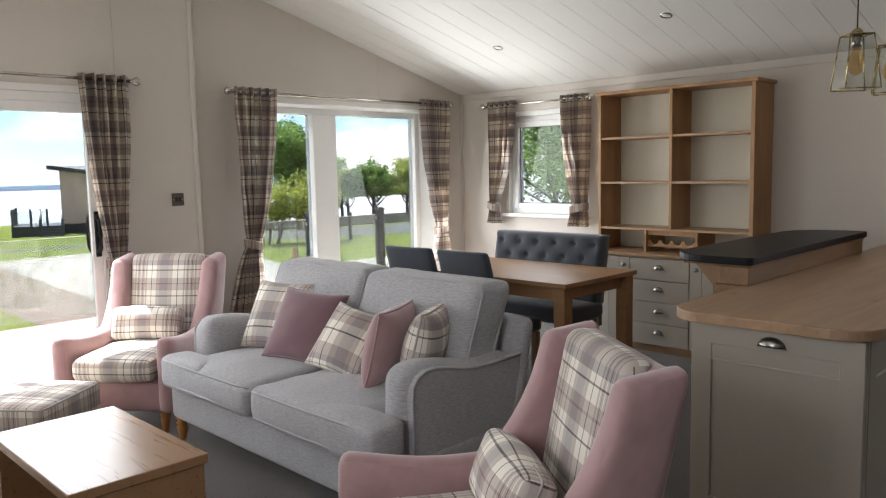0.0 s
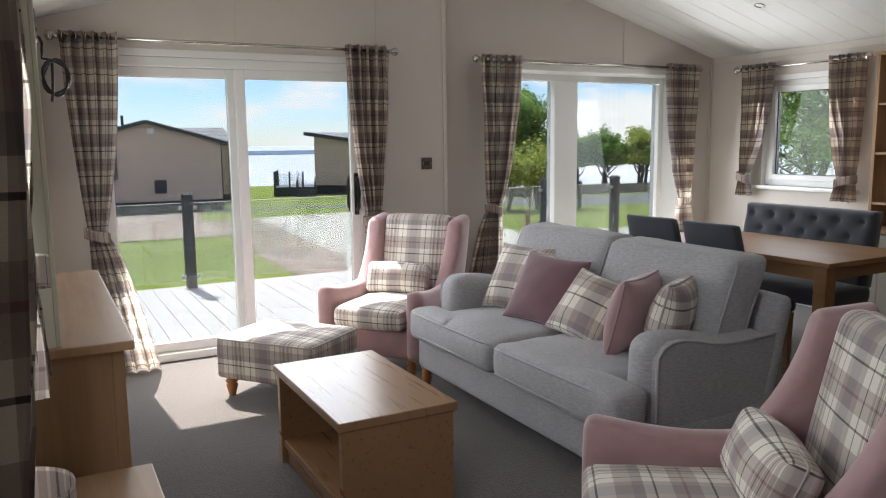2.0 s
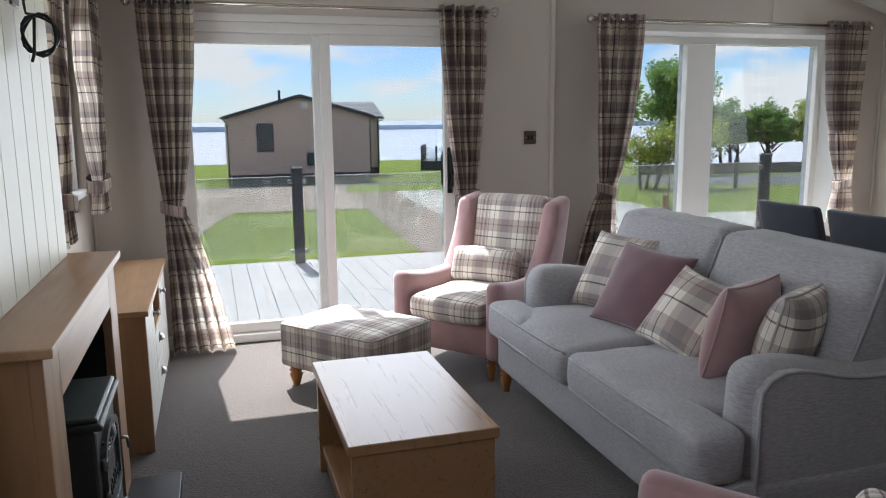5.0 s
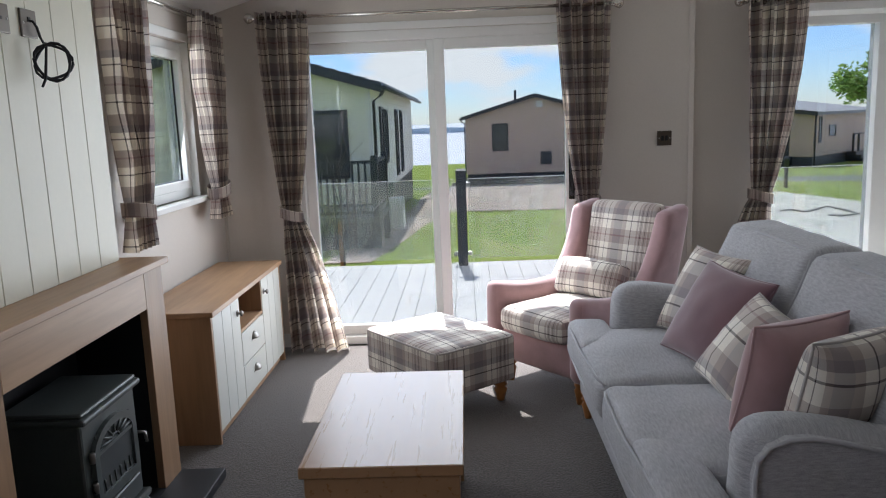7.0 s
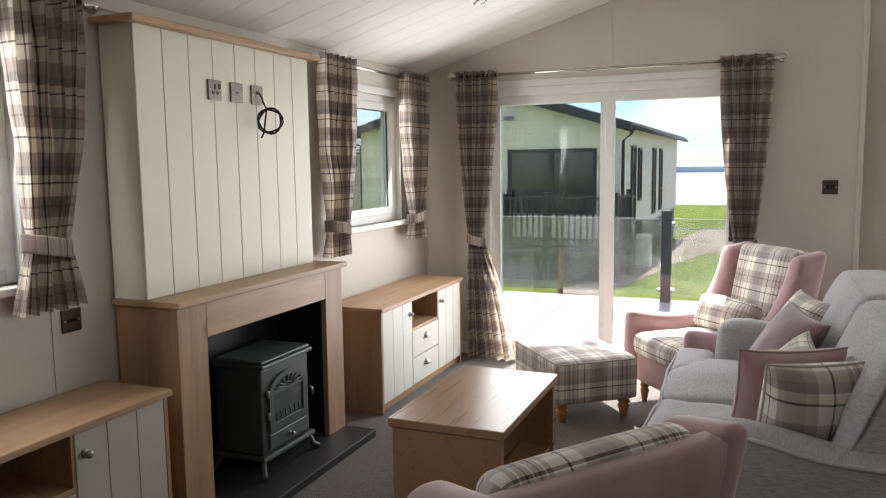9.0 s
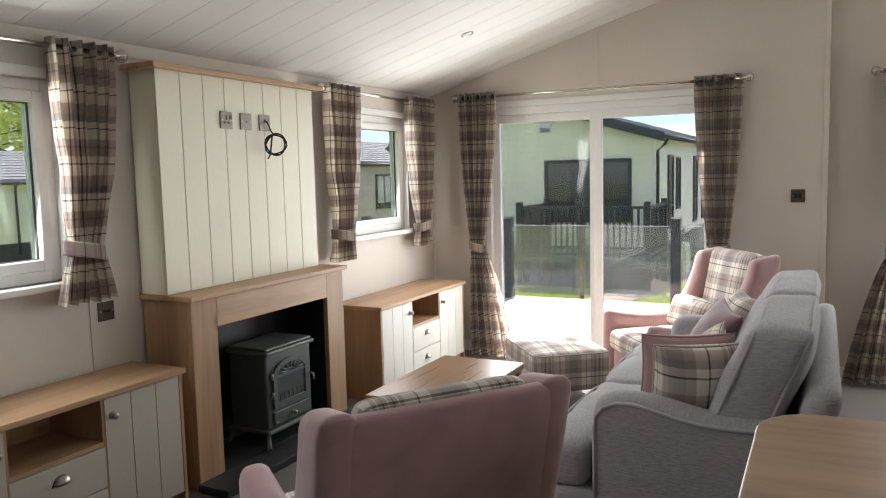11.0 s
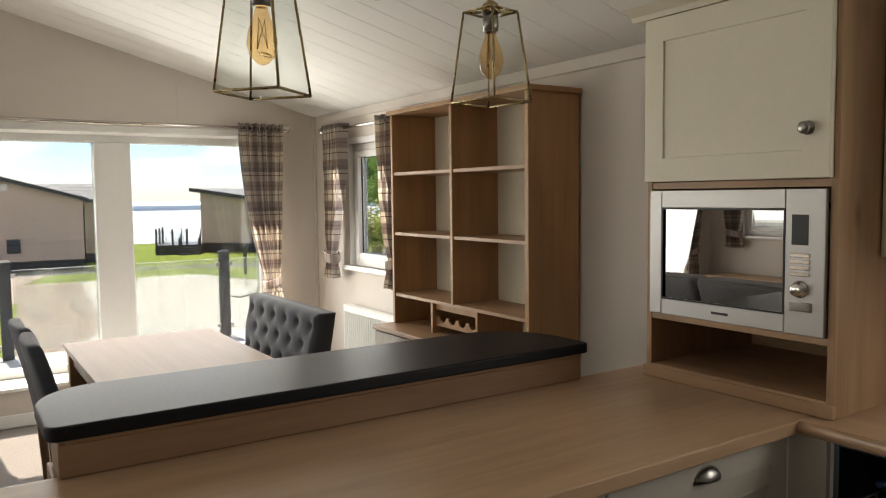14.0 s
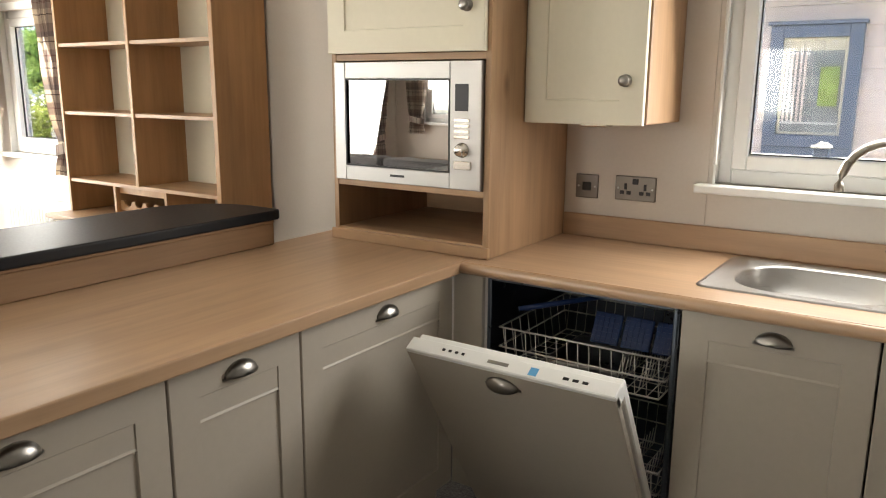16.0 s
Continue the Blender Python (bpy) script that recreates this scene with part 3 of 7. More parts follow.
setting("baseboard", boxed(XB, -1.6, Y1 - 0.014, Y1, 0, 0.09, 0.005, 1), UPVC, "white skirting board", "baseboard")

# ---- windows and the patio door ----
def frame_of(bm, u0, u1, z0, z1, w, d0, d1, axis, bevel=0.004):
    """A rectangular frame of bar width w between depths d0 and d1."""
    def bar(a, b, c, e):
        if axis == 0:
            box(bm, d0, d1, a, b, c, e, bevel, 1)
        else:
            box(bm, a, b, d0, d1, c, e, bevel, 1)
    bar(u0, u0 + w, z0, z1), bar(u1 - w, u1, z0, z1)
    bar(u0 + w, u1 - w, z0, z0 + w), bar(u0 + w, u1 - w, z1 - w, z1)
    return bm


def pane(name, parent, u0, u1, z0, z1, d, axis, material=None):
    bm = boxed(d, d + 0.006, u0, u1, z0, z1) if axis == 0 else boxed(u0, u1, d, d + 0.006, z0, z1)
    ob = part(name, bm, material or GLASS, parent)
    ob.visible_shadow = False
    return ob


ONE = Matrix.Identity(4)
# sliding patio door
d = thing("door_1", ONE, "white sliding patio door with two tall glass panes", "patio door")
tagged(d, kind="structure")
bm = bmesh.new()
box(bm, -5.44, -5.27, 0.33, 0.37, 0.0, 1.965, 0.004, 1)
box(bm, -5.44, -5.27, 2.065, 2.10, 0.0, 1.965, 0.004, 1)
box(bm, -5.44, -5.27, 0.37, 2.065, 1.905, 1.965, 0.004, 1)
box(bm, -5.44, -5.27, 0.37, 2.065, 0.0, 0.055, 0.004, 1)
part("door_frame", bm, UPVC, d)
leaf = part("door_leaf", frame_of(bmesh.new(), 0.37, 1.225, 0.055, 1.905, 0.062, -5.38, -5.32, 0), UPVC, d)
pane("pane", leaf, 0.425, 1.17, 0.11, 1.85, -5.353, 0)
leaf2 = part("door_leaf", frame_of(bmesh.new(), 1.205, 2.065, 0.055, 1.905, 0.065, -5.315, -5.275, 0), UPVC, d)
pane("pane", leaf2, 1.265, 2.005, 0.115, 1.845, -5.298, 0)
for xx in (-5.262, -5.39):
    bm = tube(bmesh.new(), [(xx, 2.035, 0.93), (xx + (0.035 if xx > -5.3 else -0.035), 2.035, 0.96), (xx + (0.042 if xx > -5.3 else -0.042), 2.035, 1.05), (xx + (0.035 if xx > -5.3 else -0.035), 2.035, 1.14), (xx, 2.035, 1.17)], 0.014, 8)
    part("pull_handle", bm, BLACKPL, leaf2, "black pull handle")
bm = boxed(-5.274, -5.262, 2.018, 2.052, 0.90, 1.20, 0.003, 1)
part("handle_plate", bm, BLACKPL, leaf2, "black handle plate")
# a pelmet board over the door
setting("trim", boxed(X0, X0 + 0.012, 0.30, 2.13, 1.965, 2.01, 0.003, 1), UPVC, "white head trim over the patio door", "trim")

# tall fixed window in the recess
w = thing("window_1", ONE, "white tall twin-pane window in a deep recess", "window")
tagged(w, kind="structure")
part("window_frame", frame_of(bmesh.new(), 3.20, 5.36, 0.27, 1.99, 0.06, -5.76, -5.66, 0), UPVC, w)
bm = boxed(-5.76, -5.64, 4.065, 4.315, 0.33, 1.93, 0.004, 1)
part("mullion", bm, UPVC, w)
pane("pane", w, 3.255, 4.07, 0.325, 1.935, -5.71, 0)
pane("pane", w, 4.31, 5.305, 0.325, 1.935, -5.71, 0)
bm = boxed(-5.66, XB + 0.03, 3.17, 5.39, 0.245, 0.272, 0.006, 2)
part("window_sill", bm, UPVC, w)
for yy in (3.20, 5.36):
    bm = boxed(-5.66, XB + 0.004, min(yy, yy + (0.006 if yy < 4 else -0.006)), max(yy, yy + (0.006 if yy < 4 else -0.006)), 0.272, 1.99)
    part("reveal", bm, UPVC, w)
part("reveal", boxed(-5.66, XB + 0.004, 3.206, 5.354, 1.984, 1.99), UPVC, w)
bm = boxed(XB, XB + 0.01, 3.15, 5.41, 1.99, 2.03, 0.003, 1)
part("head_trim", bm, UPVC, w)


def casement(name, hole, y_in, s, label, mull=None, handle=None):
    """A small window in a side wall; s points into the room along y."""
    x0, x1, z0, z1 = hole
    w = thing(name, ONE, label, "window")
    tagged(w, kind="structure")
    back = y_in - s * 0.11
    lo, hi = sorted((back, y_in - s * 0.035))
    part("window_frame", frame_of(bmesh.new(), x0, x1, z0, z1, 0.05, lo, hi, 1), UPVC, w)
    lo, hi = sorted((back + s * 0.01, y_in - s * 0.02))
    cells = [(x0 + 0.05, x1 - 0.05)] if mull is None else [(x0 + 0.05, mull - 0.02), (mull + 0.02, x1 - 0.05)]
    if mull is not None:
        part("mullion", boxed(mull - 0.02, mull + 0.02, lo, hi, z0 + 0.05, z1 - 0.05, 0.003, 1), UPVC, w)
    for a, b in cells:
        sash = part("sash", frame_of(bmesh.new(), a, b, z0 + 0.05, z1 - 0.05, 0.048, lo, hi, 1), UPVC, w)
        pane("pane", sash, a + 0.044, b - 0.044, z0 + 0.094, z1 - 0.094, y_in - s * 0.07, 1)
        gasket = frame_of(bmesh.new(), a + 0.044, b - 0.044, z0 + 0.094, z1 - 0.094, 0.008, *sorted((y_in - s * 0.06, y_in - s * 0.05)), 1, 0)
        part("gasket", gasket, BLACKPL, sash, "black window gasket")
    lo, hi = sorted((y_in - s * 0.035, y_in + s * 0.055))
    part("window_sill", boxed(x0 - 0.05, x1 + 0.05, lo, hi, z0 - 0.03, z0, 0.006, 2), UPVC, w)
    for xx in (x0, x1):
        a, b = sorted((xx, xx + (0.008 if xx == x0 else -0.008)))
        lo, hi = sorted((y_in - s * 0.035, y_in + s * 0.006))
        part("reveal", boxed(a, b, lo, hi, z0, z1), UPVC, w)
    lo, hi = sorted((y_in, y_in + s * 0.012))
    part("head_trim", boxed(x0 - 0.05, x1 + 0.05, lo, hi, z1, z1 + 0.045, 0.003, 1), UPVC, w)
    if handle is not None:
        hx, hz = handle
        lo, hi = sorted((y_in - s * 0.02, y_in + s * 0.02))
        bm = boxed(hx - 0.012, hx + 0.012, lo, hi, hz - 0.03, hz + 0.03, 0.004, 1)
        lo, hi = sorted((y_in + s * 0.008, y_in + s * 0.024))
        box(bm, hx - 0.009, hx + 0.009, lo, hi, hz - 0.11, hz + 0.02, 0.004, 1)
        part("window_handle", bm, UPVC, w)
    return w


casement("window_2", WIN_C, Y1, -1, "small white casement window beside the dresser")
casement("window_3", WIN_E, Y0, 1, "small white casement window beside the chimney breast", handle=(-4.03, 1.45))
casement("window_4", WIN_F, Y0, 1, "small white casement window over a media unit")
casement("window_5", WIN_K, Y1, -1, "white kitchen window over the sink")


# ---- curtains on their poles ----
def pole(a, b, rings, label="polished nickel curtain pole with ball ends"):
    t = thing("curtain_pole", ONE, label, "curtain pole", "curtain poles")
    a, b = Vector(a), Vector(b)
    dr = (b - a).normalized()
    part("rod", tube(bmesh.new(), [a, b], 0.011, 10), CHROME, t)
    for p, s in ((a, -1), (b, 1)):
        bm = lathe(bmesh.new(), [(0.004, -0.03), (0.016, -0.027), (0.017, -0.018), (0.012, -0.014), (0.024, 0.0), (0.030, 0.014), (0.030, 0.026), (0.022, 0.038), (0.010, 0.045), (0.001, 0.046)], 16)
        q = (dr * s).to_track_quat("Z", "Y").to_matrix().to_4x4()
        part("finial", turn(bm, Matrix.Translation(p) @ q), CHROME, t)
    wallward = rings
    for p in (a + dr * 0.04, b - dr * 0.04):
        part("bracket", tube(bmesh.new(), [p, p + Vector(wallward)], 0.008, 8), CHROME, t)
    return t


def curtain(p0, p1, into, z_top, z_bot, tie_z, tie_at, tie_w, foot_at, foot_w, folds=5, seed=1, label=""):
    """Eyelet curtain hung between p0 and p1 (x, y), gathered by a tieback. tie_at, foot_at: shift of the centre along the pole in metres."""
    p0, p1, into = Vector(p0), Vector(p1), Vector(into)
    along = (p1 - p0)
    w0 = along.length
    along.normalize()
    mid0 = (p0 + p1) / 2
    t = thing("curtain", Matrix.Translation((mid0.x, mid0.y, z_top)), label, "curtain", "plaid curtains")
    rnd = random.Random(seed)
    ph = rnd.uniform(0, 6)
    bm = bmesh.new()
    uv = bm.loops.layers.uv.verify()
    nu, nz = folds * 14, 60
    cloth_w = w0 * 2.6
    grid = []
    for k in range(nz + 1):
        z = z_top + (z_bot - z_top) * k / nz
        if z >= tie_z:
            s = (z_top - z) / max(0.01, z_top - tie_z)
            e = s ** 2.2
            centre, wid = tie_at * e, w0 + (tie_w - w0) * (s ** 1.7)
        else:
            s = (tie_z - z) / max(0.01, tie_z - z_bot)
            e = s ** 0.7
            centre, wid = tie_at + (foot_at - tie_at) * e, tie_w + (foot_w - tie_w) * e
        near_tie = math.exp(-((z - tie_z) / 0.12) ** 2)
        amp = 0.048 * (1 - 0.35 * near_tie) * (0.75 + 0.25 * min(1, wid / w0))
        row = []
        for i in range(nu + 1):
            u = i / nu
            lat = centre + (u - 0.5) * wid
            wob = 0.35 * noise.noise(Vector((u * 3, z * 2.2, seed)))
            f = math.sin(2 * math.pi * folds * u + ph + wob * 2)
            sharp = f * (1.25 - 0.25 * f * f)
            dep = amp * sharp + 0.012 * noise.noise(Vector((u * 7, z * 5, seed + 9)))
            lat += 0.012 * math.cos(2 * math.pi * folds * u + ph) * (wid / w0)
            q = along * lat + into * dep
            drape = 0.008 * noise.noise(Vector((u * 5, seed * 3, 1))) if k == nz else 0
            row.append(bm.verts.new((q.x, q.y, z - z_top + drape)))
        grid.append(row)
    for k in range(nz):
        za, zb = z_top + (z_bot - z_top) * k / nz, z_top + (z_bot - z_top) * (k + 1) / nz
        for i in range(nu):
            f = bm.faces.new((grid[k][i], grid[k][i + 1], grid[k + 1][i + 1], grid[k + 1][i]))
            f.smooth = True
            for loop, (uu, zz) in zip(f.loops, ((i, za), (i + 1, za), (i + 1, zb), (i, zb))):
                loop[uv].uv = (uu / nu * cloth_w + seed * 0.07, zz)
    bmesh.ops.solidify(bm, geom=bm.faces, thickness=0.003)
    part("cloth", bm, PLAID_CURTAIN, t)
    # tieback band
    bm = bmesh.new()
    uv = bm.loops.layers.uv.verify()
    n = 28
    ring = []
    for i in range(n):
        a = 2 * math.pi * i / n
        q = along * (tie_at + (tie_w / 2 + 0.022) * math.cos(a)) + into * (0.062 * math.sin(a))
        tilt = 0.02 * math.cos(a) * (1 if tie_at >= 0 else -1)
        ring.append([bm.verts.new((q.x, q.y, tie_z - z_top + zz + tilt)) for zz in (-0.032, -0.025, 0.025, 0.032)])
    for i in range(n):
        for j in range(3):
            f = bm.faces.new((ring[i][j], ring[(i + 1) % n][j], ring[(i + 1) % n][j + 1], ring[i][j + 1]))
            f.smooth = True
            for loop, (a, b) in zip(f.loops, ((i, j), (i + 1, j), (i + 1, j + 1), (i, j + 1))):
                loop[uv].uv = (a * 0.016, b * 0.02 + 0.09)
    bmesh.ops.solidify(bm, geom=bm.faces, thickness=0.004)
    part("tieback", bm, PLAID_CURTAIN, t)
    # eyelets
    for i in range(folds):
        lat = (-0.5 + (i + 0.5) / folds) * w0
        q = along * lat + into * 0.0
        ring_bm = tube(bmesh.new(), [(0.021 * math.cos(2 * math.pi * k / 16), 0, 0.021 * math.sin(2 * math.pi * k / 16)) for k in range(16)], 0.005, 6, True)
        yaw = math.degrees(math.atan2(along.y, along.x)) + 90 + (18 if i % 2 else -18)
        part("eyelet", ring_bm, CHROME, t, "", pose(q.x, q.y, -0.035, 0, 0, yaw))
    return t


LONG = "full-length grey and cream plaid curtain tied back beside the glass"
SHORT = "short grey and cream plaid curtain tied back at a small window"
pole((-5.13, 0.15, 2.045), (-5.13, 2.28, 2.045), (-0.13, 0, 0))
curtain((-5.13, 0.17), (-5.13, 0.48), (1, 0), 2.08, 0.012, 0.88, -0.02, 0.10, 0.10, 0.36, 5, 1, LONG)
curtain((-5.13, 1.93), (-5.13, 2.25), (1, 0), 2.08, 0.012, 0.88, 0.02, 0.12, 0.05, 0.30, 5, 2, LONG)
pole((-5.25, 3.05, 2.04), (-5.25, 5.37, 2.04), (-0.13, 0, 0))
curtain((-5.25, 3.08), (-5.25, 3.42), (1, 0), 2.075, 0.012, 0.88, -0.06, 0.11, -0.19, 0.37, 5, 3, LONG)
curtain((-5.25, 5.00), (-5.25, 5.34), (1, 0), 2.075, 0.012, 0.86, 0.07, 0.11, 0.06, 0.30, 5, 4, LONG)
pole((-4.97, 5.57, 2.01), (-3.79, 5.57, 2.01), (0, 0.11, 0))
curtain((-4.94, 5.57), (-4.60, 5.57), (0, -1), 2.045, 0.91, 1.07, -0.10, 0.09, -0.09, 0.16, 5, 5, SHORT)
curtain((-4.10, 5.57), (-3.80, 5.57), (0, -1), 2.045, 0.91, 1.07, 0.05, 0.14, 0.03, 0.20, 4, 6, SHORT)
pole((-5.06, -0.046, 2.01), (-3.60, -0.046, 2.01), (0, -0.11, 0))
curtain((-5.03, -0.046), (-4.68, -0.046), (0, 1), 2.045, 0.91, 1.07, -0.02, 0.16, 0.0, 0.20, 5, 7, SHORT)
curtain((-3.97, -0.046), (-3.63, -0.046), (0, 1), 2.045, 0.91, 1.07, 0.02, 0.18, 0.04, 0.22, 5, 8, SHORT)
pole((-2.07, -0.046, 2.01), (-0.60, -0.046, 2.01), (0, -0.11, 0))
curtain((-2.03, -0.046), (-1.72, -0.046), (0, 1), 2.045, 0.95, 1.17, 0.04, 0.15, 0.05, 0.27, 5, 9, SHORT)
curtain((-1.02, -0.046), (-0.68, -0.046), (0, 1), 2.045, 0.94, 1.10, 0.0, 0.16, 0.0, 0.24, 5, 10, SHORT)
# ---- living space ----
def turned_leg(parent, x, y, h=0.13, r=0.028, material=None):
    bm = lathe(bmesh.new(), [(r * 0.55, 0), (r * 0.62, 0.012), (r * 0.8, h * 0.3), (r * 1.05, h * 0.55), (r * 0.7, h * 0.64), (r * 1.1, h * 0.74), (r * 0.8, h * 0.84), (r * 1.2, h)], 16)
    return part("leg", bm, material or TURNED, parent, "", Matrix.Translation((x, y, 0)))


def cloth_uv(bm):
    """Cloth coordinates in metres from y and z."""
    uv = bm.loops.layers.uv.verify()
    for f in bm.faces:
        for loop in f.loops:
            loop[uv].uv = (loop.vert.co.y, loop.vert.co.z)
    return bm


def piping(bm, pts, r=0.005):
    return tube(bm, pts, r, 6, True)


def scatter_cushion(material, at, label, s=0.42, t=0.14, group="sofa cushions", pipe=True, seed=0):
    """Square pillow with pinched corners, standing on its lower edge, its face towards -y."""
    c = thing("cushion", at, label, "cushion", group)
    bm = bmesh.new()
    uv = bm.loops.layers.uv.verify()
    n = 18
    for side in (-1, 1):
        grid = []
        for i in range(n + 1):
            row = []
            for j in range(n + 1):
                a, b = math.sin((i / n - 0.5) * math.pi), math.sin((j / n - 0.5) * math.pi)
                edge_a, edge_b = a * (0.925 + 0.075 * b * b), b * (0.925 + 0.075 * a * a)
                fat = ((1 - a ** 2) * (1 - b ** 2)) ** 0.42
                wr = 0.006 * noise.noise(Vector((a * 3 + seed, b * 3, side)))
                row.append(bm.verts.new((edge_a * s / 2, side * (t / 2 * fat + 0.003) + wr * fat, s / 2 + edge_b * s / 2)))
            grid.append(row)
        for i in range(n):
            for j in range(n):
                q = [(i, j), (i + 1, j), (i + 1, j + 1), (i, j + 1)]
                if side > 0:
                    q.reverse()
                f = bm.faces.new([grid[a][b] for a, b in q])
                f.smooth = True
                for loop, (a, b) in zip(f.loops, q):
                    loop[uv].uv = (a / n * s + seed * 0.13, b / n * s + seed * 0.05)
    bmesh.ops.remove_doubles(bm, verts=bm.verts, dist=0.0065)
    part("cover", bm, material, c)
    if pipe:
        pts = []
        for k in range(64):
            q = k / 16
            m_ = q % 1 * 2 - 1
            e = s / 2 * (0.925 + 0.075 * m_ * m_)
            x, z = ((m_ * s / 2, -e), (e, m_ * s / 2), (-m_ * s / 2, e), (-e, -m_ * s / 2))[int(q) % 4]
            pts.append((x, 0, z + s / 2))
        part("piping", piping(bmesh.new(), pts, 0.005), material, c)
    return c


def sofa():
    t = thing("sofa", Matrix.Translation((-3.115, 2.28, 0)), "two-seat grey chenille sofa with loose back cushions", "sofa")
    # local: front towards -y, width 1.87
    part("base", softened(-0.885, 0.885, -0.40, 0.40, 0.12, 0.31, r=0.03, n=8), SOFA, t)
    for sx in (-1, 1):
        def scroll(p, sx=sx):
            # high rolled nose, dipping to a level rail towards the back
            d = 0.045 * min(1.0, max(0.0, (p.y + 0.13) / 0.25)) ** 1.5
            k = max(0.0, (p.z - 0.40) / 0.25)
            return Vector((p.x, p.y + 0.012 * k * (p.y < -0.2), p.z - d * min(1.0, k)))
        a, b = (0.695, 0.87) if sx > 0 else (-0.87, -0.695)
        arm = part("arm", softened(a, b, -0.265, 0.42, 0.12, 0.655, r=0.072, puff=(0.008, 0.006, 0.008), n=16, move=scroll, wrinkle=0.004, seed=sx + 9), SOFA, t)
        side = [(-0.238, 0.13), (-0.242, 0.54), (-0.234, 0.585), (-0.208, 0.62), (-0.165, 0.638), (-0.11, 0.64), (-0.04, 0.628), (0.04, 0.608), (0.12, 0.596), (0.22, 0.592), (0.42, 0.598)]
        o = sx * 0.868
        lo, hi = sorted((sx * 0.84, sx * 0.880))
        part("arm_panel", cloth_uv(prism(bmesh.new(), side + [(0.42, 0.13)], 0, lo, hi)), SOFA, arm)
        part("arm_piping", tube(bmesh.new(), [(sx * 0.880, y, z) for y, z in side], 0.0065, 6), SOFA, arm)
        lo, hi = (0.004, 0.70) if sx > 0 else (-0.70, -0.004)
        seat = softened(lo, hi, -0.45, 0.29, 0.305, 0.475, r=0.045, puff=(0.0, 0.014, 0.028), n=18, wrinkle=0.011, seed=sx)
        ea, eb = (0.45, 0.885) if sx > 0 else (-0.885, -0.45)
        soft(seat, ea, eb, -0.452, -0.272, 0.306, 0.478, r=0.04, puff=(0.004, 0.006, 0.010), n=10, wrinkle=0.006, seed=sx + 2)
        part("seat_cushion", seat, SOFA, t)
        lo, hi = (0.004, 0.885) if sx > 0 else (-0.885, -0.004)
        for zz in (0.335, 0.452):
            pts = [(lo + 0.03, -0.44, zz), (lo + 0.1, -0.452, zz + 0.004), ((lo + hi) / 2, -0.460, zz + 0.008), (hi - 0.1, -0.446, zz + 0.004), (hi - 0.02, -0.43, zz)]
            part("seat_piping", tube(bmesh.new(), pts, 0.0055, 6), SOFA, t)

        lo, hi = (0.004, 0.735) if sx > 0 else (-0.735, -0.004)

        def lean(p):
            return Vector((p.x, p.y + (p.z - 0.46) * 0.40, p.z))
        part("back_cushion", softened(lo - (0.07 if sx < 0 else 0), hi + (0.07 if sx > 0 else 0), 0.085, 0.29, 0.465, 0.92, r=0.04, puff=(0.004, 0.045, 0.008), n=24, move=lean, wrinkle=0.012, seed=sx + 4), SOFA, t)
        # welted edges round the front and the back face of the boxed cushion
        for yy in (0.103, 0.272):
            pts = []
            for k in range(56):
                a = 2 * math.pi * k / 56
                ca, sa = math.cos(a), math.sin(a)
                px = (lo + hi) / 2 + sx * 0.035 + (hi - lo + 0.058) / 2 * math.copysign(abs(ca) ** 0.14, ca)
                pz = 0.6925 + 0.221 * math.copysign(abs(sa) ** 0.14, sa)
                pts.append((px, yy + (pz - 0.46) * 0.40, pz))
            part("back_piping", piping(bmesh.new(), pts, 0.0065), SOFA, t)
        turned_leg(t, sx * 0.84, -0.36, 0.125, 0.03)
        turned_leg(t, sx * 0.84, 0.36, 0.125, 0.03)

    def rake(p):
        return Vector((p.x, p.y + (p.z - 0.12) * 0.25, p.z))
    part("backrest", softened(-0.885, 0.885, 0.285, 0.395, 0.12, 0.75, r=0.05, puff=(0, 0.0, 0.01), n=12, move=rake), SOFA, t)
    return t


sofa()
# cushions along the sofa
scatter_cushion(PLAID_CUSHION, pose(-3.60, 2.25, 0.488, -30, 0, 16), "grey plaid scatter cushion on the sofa", s=0.39, seed=1)
scatter_cushion(MAUVE, pose(-3.28, 2.19, 0.488, -32, 4, 18), "plain mauve velvet scatter cushion on the sofa", s=0.385, seed=2)
scatter_cushion(PLAID_CUSHION, pose(-2.96, 2.18, 0.488, -38, 8, 6), "cream plaid scatter cushion on the sofa", s=0.345, seed=3)
scatter_cushion(PINK, pose(-2.69, 2.27, 0.486, -14, 0, -66), "dusky pink velvet scatter cushion on the sofa", s=0.35, t=0.18, seed=4)
scatter_cushion(PLAID_CUSHION, pose(-2.53, 2.335, 0.486, -15, 0, -62), "cream plaid scatter cushion against the sofa arm", s=0.355, t=0.17, seed=5)


